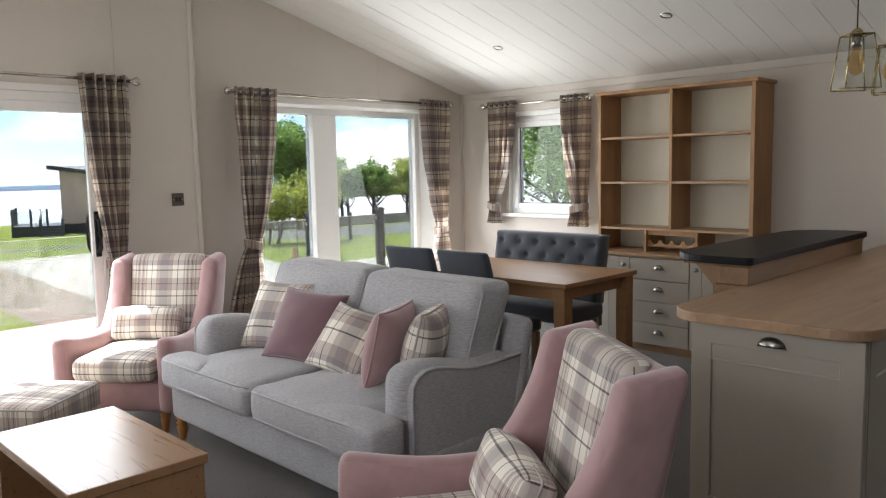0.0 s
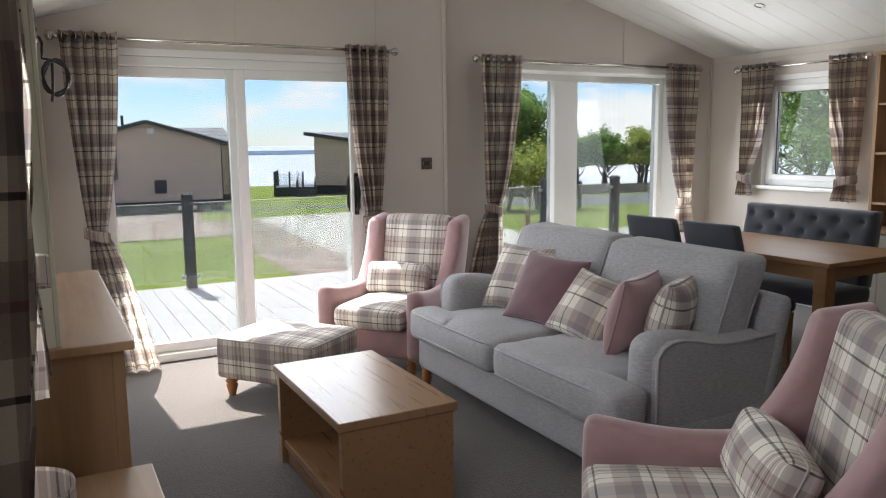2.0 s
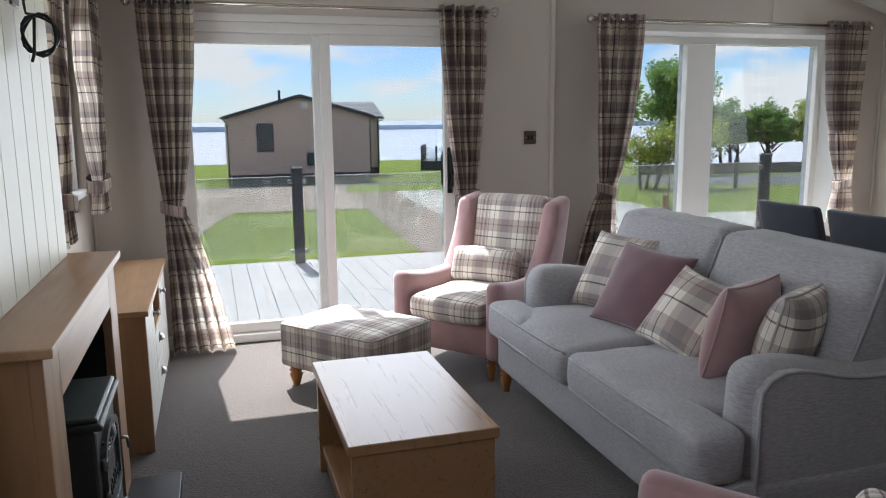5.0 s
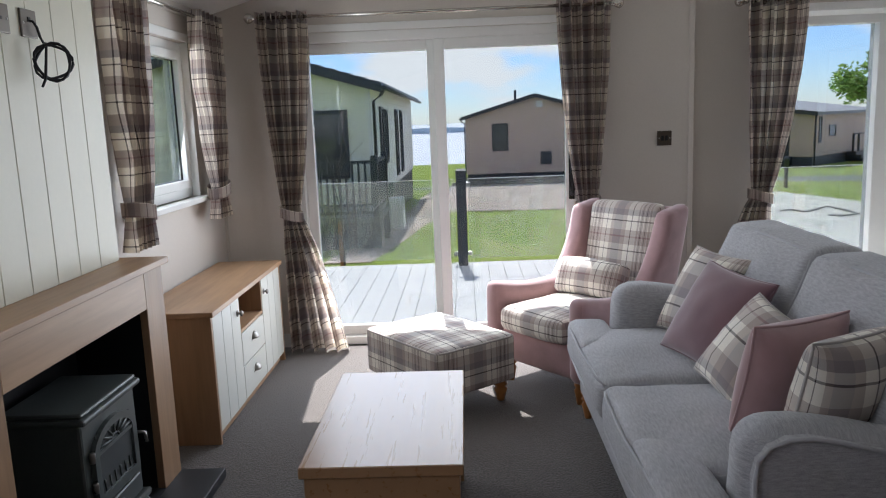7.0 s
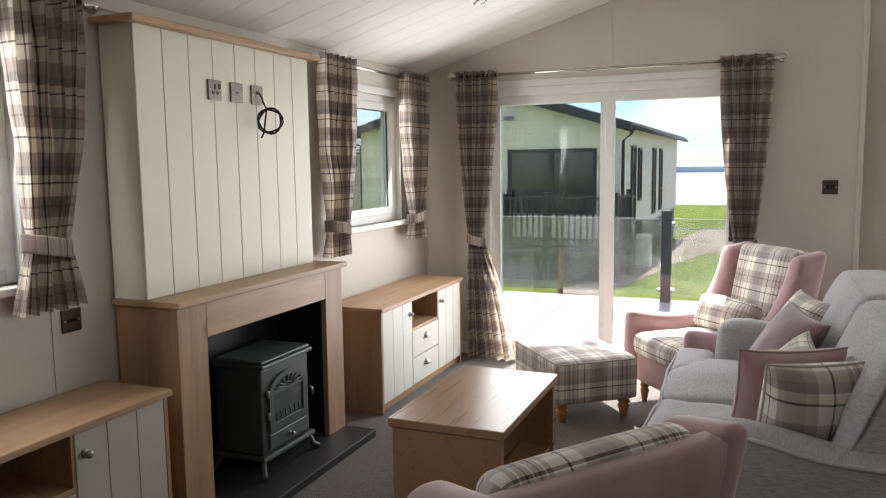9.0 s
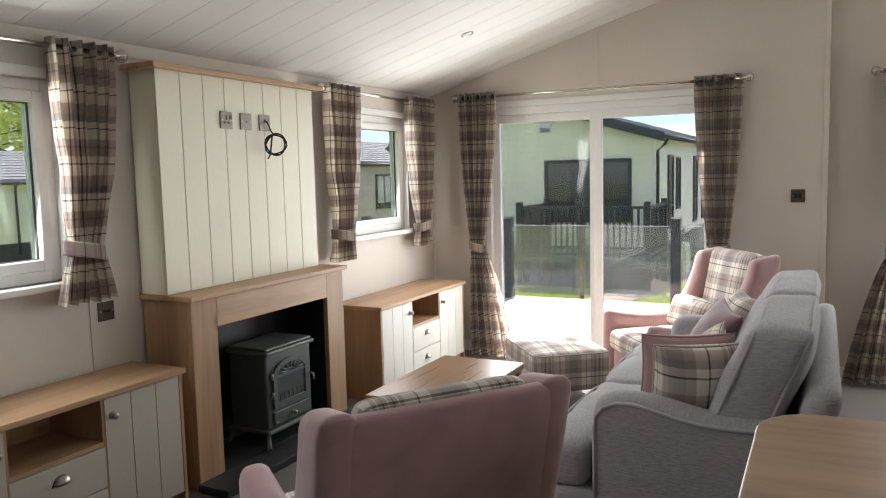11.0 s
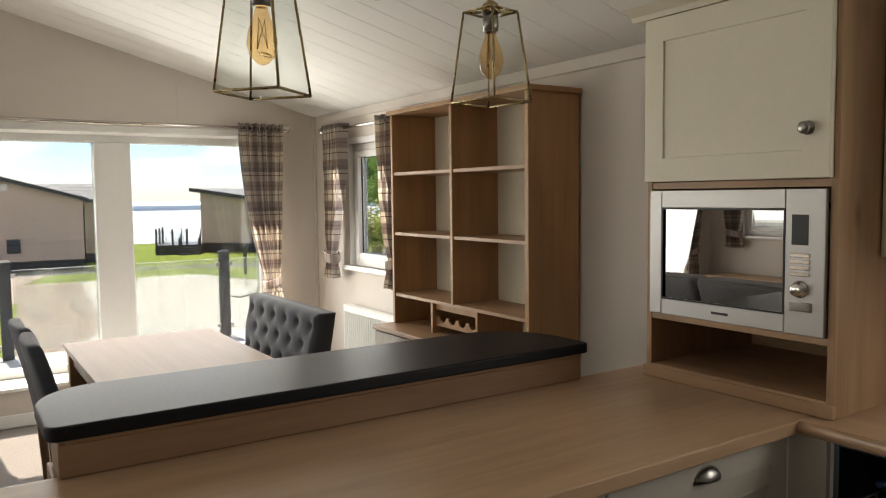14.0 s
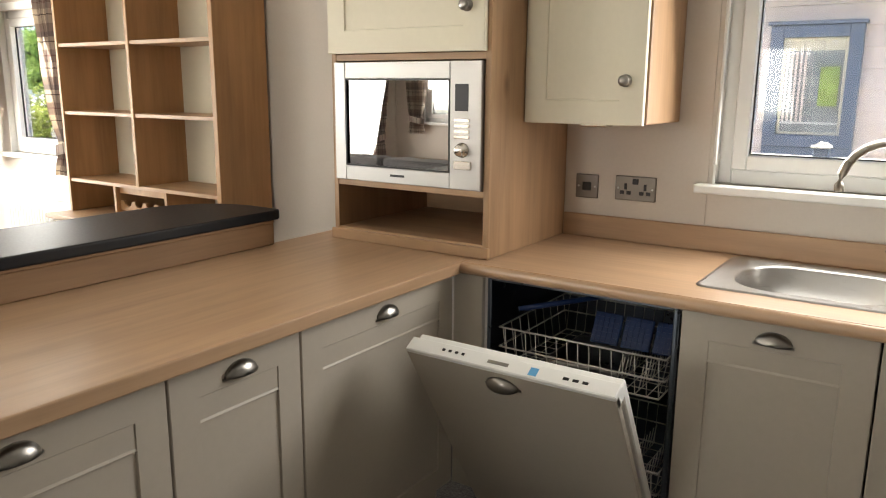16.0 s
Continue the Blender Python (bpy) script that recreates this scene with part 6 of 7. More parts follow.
def sink():
    t = thing("sink", ONE, "stainless steel inset sink in the oak worktop", "sink")
    n = 12
    outer = rounded_outline([(-0.10, 5.165), (0.86, 5.165), (0.86, 5.622), (-0.10, 5.622)], [0.03] * 4, 6)
    bm = bmesh.new()
    bowl = rounded_outline([(-0.03, 5.215), (0.43, 5.215), (0.43, 5.565), (-0.03, 5.565)], [0.12] * 4, 6)

    def ring(pts, z):
        return [bm.verts.new((x, y, z)) for x, y in pts]

    def inset(pts, k):
        cx, cy = sum(p[0] for p in pts) / len(pts), sum(p[1] for p in pts) / len(pts)
        return [(cx + (x - cx) * k, cy + (y - cy) * k) for x, y in pts]
    rings = [ring(outer, 0.9005), ring(inset(outer, 0.992), 0.906), ring(inset(outer, 0.975), 0.9035)]
    # bowl rim mapped from the tray outline so that both have as many points
    rings += [ring(bowl, 0.9025), ring(inset(bowl, 0.975), 0.895), ring(inset(bowl, 0.93), 0.80), ring(inset(bowl, 0.85), 0.755), ring(inset(bowl, 0.3), 0.748)]
    for a, b in zip(rings, rings[1:]):
        for k in range(len(a)):
            bm.faces.new((a[k], a[(k + 1) % len(a)], b[(k + 1) % len(b)], b[k])).smooth = True
    bm.faces.new(rings[-1])
    bmesh.ops.recalc_face_normals(bm, faces=bm.faces)
    part("bowl_and_drainer", bm, SATIN, t)
    part("plug_hole", lathe(bmesh.new(), [(0.03, 0.7485), (0.03, 0.752), (0.02, 0.751), (0.001, 0.7505)], 16, True, (0.2, 5.39)), CHROME, t)
    f = thing("kitchen_tap", ONE, "brushed nickel swan-neck kitchen tap", "tap")
    base = (0.42, 5.60)
    part("base", lathe(bmesh.new(), [(0.028, 0.905), (0.028, 0.92), (0.018, 0.93), (0.017, 0.99), (0.013, 1.0)], 16, True, base), NICKEL, f)
    pts = [(0.42, 5.60, 0.99), (0.42, 5.60, 1.185)]
    for k in range(1, 13):
        a = math.pi * k / 12
        pts.append((0.315 + 0.105 * math.cos(a), 5.60 - 0.095 * (1 - math.cos(a)), 1.185 + 0.115 * math.sin(a)))
    pts.append((0.212, 5.407, 1.165))
    part("spout", tube(bmesh.new(), pts, 0.0125, 12), NICKEL, f)
    for sx in (-1, 1):
        part("lever", tube(bmesh.new(), [(0.42, 5.60, 0.955), (0.42 + sx * 0.05, 5.59, 0.965), (0.42 + sx * 0.085, 5.585, 0.985)], 0.008, 8), NICKEL, f)


sink()
KS = [(x + dx, z, a, b) for dx in (-0.036, 0.036) for x, z, a, b in [(0, 0.006, 0.010, 0.022), (-0.0125, -0.016, 0.016, 0.013), (0.0125, -0.016, 0.016, 0.013)]] + [(0, 0.025, 0.022, 0.02)]
socket_plate("socket", pose(-0.650, Y1, 1.088), 0.088, 0.088, [(0, 0, 0.034, 0.03)], "brushed metal switch plate over the worktop")
socket_plate("socket", pose(-0.465, Y1, 1.092), 0.150, 0.088, KS, "brushed metal double socket over the worktop")


def blind():
    t = thing("venetian_blind", ONE, "grey wooden venetian blind drawn up over the kitchen window", "blind")
    part("head_rail", boxed(-0.26, 1.12, Y1 - 0.055, Y1 - 0.004, 1.945, 1.985, 0.004, 1), DRIFT, t)
    sl = mesh_of("slat", boxed(-0.68, 0.68, -0.025, 0.025, 0, 0.003, 0.001, 1))
    sl.materials.append(DRIFT)
    for k in range(9):
        piece("slat", sl, t, pose(0.43, Y1 - 0.03, 1.902 + k * 0.0045, 0, 0, 0))
    part("bottom_rail", boxed(-0.25, 1.11, Y1 - 0.056, Y1 - 0.004, 1.883, 1.899, 0.003, 1), DRIFT, t)
    part("wand", tube(bmesh.new(), [(-0.175, Y1 - 0.062, 1.96), (-0.18, Y1 - 0.06, 1.55), (-0.183, Y1 - 0.062, 1.20)], 0.006, 8), RADIATOR, t, "white blind cord")


DRIFT = wood("driftwood_grey", (0.20, 0.175, 0.15), 0, 0.5)
blind()
# ---- outdoors ----
GX, GZ = [-110.0, -85.0, -57.0, -45.0, -27.0, -16.5, -9.0, 0.0], [-10.4, -3.3, -2.62, -2.38, -1.25, -1.0, -0.65, -0.65]


def ground_z(x):
    return float(np.interp(x, GX, GZ))


def sheet(name, outline, lift, material, label, category="ground", kind="structure"):
    """A patch of ground that follows the slope: a strip mesh cut at every metre of x."""
    xs = sorted({*[p[0] for p in outline], *[x for x in GX if min(p[0] for p in outline) < x < max(p[0] for p in outline)]})
    bm = bmesh.new()
    f = bm.faces.new([bm.verts.new((x, y, 0)) for x, y in outline])
    for x in xs[1:-1]:
        bmesh.ops.bisect_plane(bm, geom=bm.verts[:] + bm.edges[:] + bm.faces[:], plane_co=(x, 0, 0), plane_no=(1, 0, 0))
    for v in bm.verts:
        v.co.z = ground_z(v.co.x) + lift
    bmesh.ops.recalc_face_normals(bm, faces=bm.faces)
    if sum(f.normal.z for f in bm.faces) < 0:
        bmesh.ops.reverse_faces(bm, faces=bm.faces)
    ob = part(name, bm, material)
    return tagged(ob, label, category, "", kind)


SHORE = [(90, 130), (0, 95), (-29, 47.4), (-43.3, 26.9), (-60, 36), (-110, 66)]
sheet("ground", [(-110, -220), (90, -220)] + SHORE, 0.0, GRASS, "mown green lawn sloping to the shore")
bm = bmesh.new()
top = [bm.verts.new((x, y, ground_z(x))) for x, y in SHORE]
foot = [bm.verts.new((x - 6, y + 9, -10.4)) for x, y in SHORE]
for k in range(len(SHORE) - 1):
    bm.faces.new((top[k], top[k + 1], foot[k + 1], foot[k]))
bmesh.ops.recalc_face_normals(bm, faces=bm.faces)
tagged(part("shore_bank", bm, GRAVEL), "stony bank falling to the sea", "ground", "", "structure")
bm = boxed(-3500, 3500, -3000, 3000, -10.9, -10.6)
tagged(part("seabed", bm, GRAVEL), "dark sea bed under the water", "ground", "", "structure")
bm = boxed(-3500, 900, -3000, 3000, -10.3, -10.0)
tagged(part("water", bm, SILVERED_SEA), "calm sea out to the horizon, sun glitter painted as silver", "water", "", "structure")
sheet("road", [(-45.9, -81), (-41.0, -81), (-39.1, 12.1), (-31.0, 15.6), (-25.8, 17.4), (-23.4, 20.8), (-14.0, 36.0), (-18.5, 41.0), (-33.0, 26.5), (-38.2, 20.2), (-44.2, 12.1)], 0.012, ASPHALT, "grey asphalt site road", "road")
sheet("drive", [(-27.9, 6.9), (-28.5, 10.7), (-19.4, 12.0), (-16.4, 11.0), (-16.2, 13.6), (-15.5, 17.0), (-9.0, 12.0), (-9.2, 6.3), (-12.5, 4.7), (-15.1, 5.6)], 0.02, CONCRETE, "pale concrete parking bay", "pavement")
# unseen pale sheet, added so that neutral light bounces onto the blush lodge
sheet("bounce_ground", [(-5.5, 6.0), (8.0, 6.0), (8.0, 9.0), (-5.5, 9.0)], 0.02, CONCRETE, "pale unseen ground added between the lodges for neutral bounce light", "pavement")
sheet("gravel_path", [(-29.0, 5.3), (-27.9, 6.9), (-15.1, 5.6), (-12.5, 4.7), (-9.0, 6.4), (-9.0, 4.4), (-12.6, 3.8), (-21.4, 4.6)], 0.016, GRAVEL, "brown gravel strip", "pavement")
sheet("paving_path", [(-41.0, -0.3), (-40.0, 7.2), (-29.0, 5.3), (-21.4, 4.6), (-21.8, 1.0), (-18.5, 0.35), (-12.6, -0.2), (-12.6, -1.0), (-24.0, -0.2)], 0.016, PAVING, "pinkish block paving round the neighbouring lodge", "pavement")
for i, (x, y, w_, z) in enumerate(((-760, -300, 700, 6.5), (-780, 500, 620, 7.5), (-800, 1300, 700, 6.0), (-770, -1300, 700, 6.5))):
    bm = bmesh.new()
    pts = []
    n = 40
    for k in range(n + 1):
        u = k / n
        pts.append((y + (u - 0.5) * w_ * 2, -10.0 + z * math.sin(math.pi * u) ** 0.6 * (0.75 + 0.35 * noise.noise(Vector((u * 5, i * 3, 0))))))
    prism(bm, pts + [(y + w_, -10.6), (y - w_, -10.6)], 0, x - 60, x)
    tagged(part("far_hill", bm, HILL), "low hills across the water, distance haze painted as pale blue", "backdrop", "", "structure")

# deck and balustrade
deck = thing("deck", ONE, "pale grey composite deck outside the glass doors", "deck")
tagged(deck, kind="structure")
part("deck_frame", boxed(-8.22, -5.80, -2.75, 7.0, -0.65, -0.068), ANTHRACITE, deck)
part("deck_edge", boxed(-8.26, -8.225, -2.78, 7.03, -0.30, -0.04, 0.003, 1), DECK, deck)
brd = mesh_of("plank", boxed(-8.22, -5.47, 0.001, 0.1525, -0.065, -0.04, 0.002, 1))
brd.materials.append(DECK)
for k in range(63):
    piece("plank", brd, deck, Matrix.Translation((0, -2.75 + k * 0.1545, random.uniform(-0.001, 0.001))))
POSTS = [(-8.12, -2.62), (-8.12, -0.62), (-8.12, 1.33), (-8.12, 3.60), (-8.12, 5.75), (-8.12, 6.90), (-5.95, 6.90), (-5.95, -2.62)]
bal = thing("balustrade", ONE, "glass deck balustrade between anthracite posts", "balustrade")
for x, y in POSTS:
    p = part("post", boxed(x - 0.05, x + 0.05, y - 0.05, y + 0.05, -0.04, 0.90, 0.006, 2), ANTHRACITE, bal)
    bm = boxed(x - 0.058, x + 0.058, y - 0.058, y + 0.058, 0.90, 0.918, 0.004, 1)
    prism(bm, [(x - 0.045, 0.918), (x + 0.045, 0.918), (x + 0.02, 0.935), (x - 0.02, 0.935)], 1, y - 0.045, y + 0.045)
    part("post_cap", bm, ANTHRACITE, p)
    for z in (0.08, 0.78):
        for s in (-1, 1):
            bm = boxed(x - 0.022, x + 0.022, y + s * 0.07 - 0.022, y + s * 0.07 + 0.022, z - 0.02, z + 0.02, 0.006, 2)
            part("glass_clamp", bm, SATIN, p)
for (xa, ya), (xb, yb) in zip(POSTS, POSTS[1:6]):
    bm = boxed(xa - 0.005, xa + 0.005, ya + 0.065, yb - 0.065, 0.03, 0.83)
    g = part("glass_panel", bm, HAZEGLASS, bal)
    g.visible_shadow = False
    part("glass_edge", boxed(xa - 0.006, xa + 0.006, ya + 0.065, yb - 0.065, 0.83, 0.836), UPVC, g)
for x0_, y_ in ((-8.05, 6.90),):
    g = part("glass_panel", boxed(x0_, -6.02, y_ - 0.005, y_ + 0.005, 0.03, 0.83), HAZEGLASS, bal)
    g.visible_shadow = False


def lodge(at, width, length, wall_h, rise, boards, side_boards, label, gable_windows=(), side_windows=(), far_side_windows=(), base=0.45, rail=None, split=False, over=0.3):
    """A holiday lodge. Local: gable on x = 0 towards +x, body towards -x, y across, z from the ground."""
    t = thing("lodge", at, label, "building", "neighbouring lodges")
    hw = width / 2
    part("skirt", boxed(-length + 0.05, -0.05, -hw + 0.05, hw - 0.05, -0.6, base), ANTHRACITE, t)
    bm = boxed(-length, -0.02, -hw + 0.02, hw - 0.02, base, wall_h)
    prism(bm, [(-hw + 0.02, wall_h), (hw - 0.02, wall_h), (0, wall_h + rise - 0.02)], 0, -length, -0.02)
    body = part("wall", bm, boards, t)
    bh = 0.145
    n = int((wall_h + rise - base) / bh) + 1
    stuff = bmesh.new()
    for k in range(n):
        z0_ = base + k * bh
        z1_ = min(z0_ + bh, wall_h + rise - 0.02)
        cut = hw if z1_ <= wall_h else hw * (wall_h + rise - z1_) / rise
        if cut < 0.05:
            continue
        bm = bmesh.new() if split else stuff
        prism(bm, [(0.0, z0_), (0.028, z0_ + 0.002), (0.012, z1_), (0.0, z1_)], 1, -cut, cut)
        if split:
            part("board", bm, boards, body)
    if not split:
        part("gable_boards", stuff, boards, body)
    else:
        stuff.free()
    for s in (-1, 1):
        bm = bmesh.new()
        for k in range(int((wall_h - base) / bh) + 1):
            z0_ = base + k * bh
            z1_ = min(z0_ + bh, wall_h)
            y = s * (hw - 0.02)
            prism(bm, [(y, z0_), (y + s * 0.028, z0_ + 0.002), (y + s * 0.012, z1_), (y, z1_)], 0, -length, 0.0)
        part("side_boards", bm, side_boards, body)
        part("corner_trim", boxed(-0.06, 0.035, *sorted((s * hw - s * 0.06, s * hw + s * 0.02)), base, wall_h, 0.003, 1), side_boards, t)
    slope = rise / hw
    for s in (-1, 1):
        bm = bmesh.new()
        e = hw + 0.28
        prism(bm, [(0, wall_h + rise), (s * e, wall_h + rise - slope * e), (s * e, wall_h + rise - slope * e + 0.08), (0, wall_h + rise + 0.08)], 0, -length - 0.2, over)
        rf = part("roof", bm, ROOF, t)
        bm = bmesh.new()
        m = int(e / 0.3)
        for k in range(m):
            u0, u1 = k * e / m, (k + 1) * e / m
            za, zb = wall_h + rise - slope * u0 + 0.08, wall_h + rise - slope * u1 + 0.08
            prism(bm, [(s * u0, za + 0.01), (s * u1, zb + 0.035), (s * u1, zb), (s * u0, za)], 0, -length - 0.2, over)
        part("tile_courses", bm, ROOF, rf)
        bm = bmesh.new()
        prism(bm, [(0, wall_h + rise - 0.12), (s * e, wall_h + rise - slope * e - 0.10), (s * e, wall_h + rise - slope * e + 0.09), (0, wall_h + rise + 0.09)], 0, over, over + 0.03)
        part("bargeboard", bm, ANTHRACITE, rf)
        ze = wall_h + rise - slope * e
        part("gutter", tube(bmesh.new(), [(-length - 0.2, s * (e + 0.05), ze), (over, s * (e + 0.05), ze)], 0.05, 8), ANTHRACITE, rf)
        part("downpipe", tube(bmesh.new(), [(over - 0.1, s * (e + 0.04), ze - 0.04), (over - 0.14, s * (e - 0.02), ze - 0.14), (-0.06, s * (hw + 0.07), ze - 0.26), (-0.06, s * (hw + 0.07), 0.02)], 0.036, 8), ANTHRACITE, t)

    def win(axis, u, z0_, w_, h_, s=1, cells=2):
        if axis == "g":
            fr = frame_of(bmesh.new(), u, u + w_, z0_, z0_ + h_, 0.075, 0.0, 0.06, 0)
            pn = boxed(0.0, 0.035, u + 0.04, u + w_ - 0.04, z0_ + 0.04, z0_ + h_ - 0.04)
        else:
            lo, hi = sorted((s * hw - s * 0.02, s * hw + s * 0.05))
            fr = frame_of(bmesh.new(), u, u + w_, z0_, z0_ + h_, 0.06, lo, hi, 1)
            lo, hi = sorted((s * hw - s * 0.02, s * hw + s * 0.03))
            pn = boxed(u + 0.04, u + w_ - 0.04, lo, hi, z0_ + 0.04, z0_ + h_ - 0.04)
        w = part("window", fr, ANTHRACITE, t)
        part("pane", pn, DARKPANE, w)
        for k in range(1, cells):
            if axis == "g":
                part("mullion", boxed(0.0, 0.055, u + w_ * k / cells - 0.05, u + w_ * k / cells + 0.05, z0_ + 0.07, z0_ + h_ - 0.07), ANTHRACITE, w)
            else:
                lo, hi = sorted((s * hw, s * hw + s * 0.045))
                part("mullion", boxed(u, u + w_, lo, hi, z0_ + h_ * 0.33, z0_ + h_ * 0.33 + 0.06), ANTHRACITE, w)
    for u, z0_, w_, h_, c in gable_windows:
        win("g", u, z0_, w_, h_, 1, c)
    for u, z0_, w_, h_, c in side_windows:
        win("s", u, z0_, w_, h_, 1, c)
    for u, z0_, w_, h_, c in far_side_windows:
        win("s", u, z0_, w_, h_, -1, c)
    return t


# pale green lodge next door, gable towards the deck
GXN, GYR = -16.5, -0.55
zg = ground_z(GXN)
green = lodge(pose(GXN, GYR - 3.1, zg), 6.2, 12.5, 3.22, 0.95, GREENBOARD, SIDEBOARD, "pale green boarded lodge with anthracite windows and deck rail",
              gable_windows=((0.62, 1.30, 2.0, 1.42, 2),), side_windows=((-2.2, 0.95, 0.62, 1.85, 2), (-3.2, 1.45, 0.5, 1.3, 1), (-6.1, 0.95, 0.62, 1.85, 2), (-7.7, 0.95, 0.6, 1.85, 2)), base=0.75, split=True)
ab = part("alarm_box", boxed(0.02, 0.09, 0.50, 0.82, 3.36, 3.60, 0.03, 1), UPVC, green, "white alarm box")
part("alarm_lens", boxed(0.088, 0.098, 0.54, 0.78, 3.37, 3.46, 0.004, 1), BLUEFRAME, ab, "blue alarm lens")

# its rail and deck
rl = thing("deck_railing", pose(0, 0, 0), "anthracite baluster railing of the neighbouring deck", "railing")
rx, ry0, ry1, rz0, rz1 = -14.6, -2.95, -0.30, -0.28, 0.72
part("deck_floor", boxed(-16.45, rx + 0.06, ry0 - 0.06, ry1 + 0.06, rz0 - 0.12, rz0 - 0.02), ASPHALT, rl)
part("deck_skirt", boxed(rx - 0.02, rx + 0.02, ry0, ry1, -1.0, rz0 - 0.12), ANTHRACITE, rl)
for x, y in ((rx, ry0), (rx, -1.65), (rx, ry1), (-16.35, ry1), (-16.35, ry0)):
    part("post", boxed(x - 0.06, x + 0.06, y - 0.06, y + 0.06, -1.0, rz1 + 0.12, 0.008, 1), ANTHRACITE, rl)
for z in (rz0 + 0.06, rz1):
    part("rail", boxed(rx - 0.035, rx + 0.035, ry0, ry1, z - 0.03, z + 0.03), ANTHRACITE, rl)
    for y in (ry0, ry1):
        part("rail", boxed(-16.29, rx - 0.06, y - 0.035, y + 0.035, z - 0.03, z + 0.03), ANTHRACITE, rl)
bal_me = mesh_of("baluster", boxed(-0.02, 0.02, -0.02, 0.02, rz0 + 0.06, rz1))
bal_me.materials.append(ANTHRACITE)
for k in range(22):
    piece("baluster", bal_me, rl, Matrix.Translation((rx, ry0 + 0.12 * (k + 0.6), 0)))
for k in range(13):
    piece("baluster", bal_me, rl, Matrix.Translation((-16.3 + 0.13 * (k + 0.5), ry1, 0)))
    piece("baluster", bal_me, rl, Matrix.Translation((-16.3 + 0.13 * (k + 0.5), ry0, 0)))
gb = thing("gas_locker", pose(-18.2, -0.25, ground_z(-18.2)), "pale green gas bottle locker against the lodge side", "locker")
part("body", softened(-0.25, 0.25, -0.18, 0.18, 0.0, 0.75, r=0.06, n=6), SIDEBOARD, gb)
mb = thing("meter_cabinet", pose(-19.0, -0.44, ground_z(-19.0) + 0.55), "dark green meter cabinet on the lodge side", "meter box")
part("body", boxed(-0.15, 0.15, -0.1, 0.06, 0, 0.5, 0.02, 1), METERGREEN, mb)

# taupe lodge across the road
zg = ground_z(-45)
h1 = lodge(pose(-45.2, 5.5, zg), 8.0, 12, 3.95, 1.13, BROWNBOARD, BROWNBOARD, "taupe boarded lodge with a low gable across the road",
           gable_windows=((-2.5, 1.95, 0.95, 1.6, 1),), side_windows=((-2.5, 1.6, 0.8, 1.9, 1), (-5.0, 1.6, 0.8, 1.9, 1)), base=0.65)
part("meter_cupboard", boxed(0.02, 0.08, 0.3, 0.95, 1.1, 1.85, 0.01, 1), ANTHRACITE, h1, "grey meter cupboard")
part("alarm_box", boxed(0.02, 0.09, 0.06, 0.46, 4.38, 4.76, 0.05, 1), UPVC, h1, "white alarm box")
part("flue", tube(bmesh.new(), [(-1.5, -1.0, 4.6), (-1.5, -1.0, 5.45)], 0.08, 8), ANTHRACITE, h1)

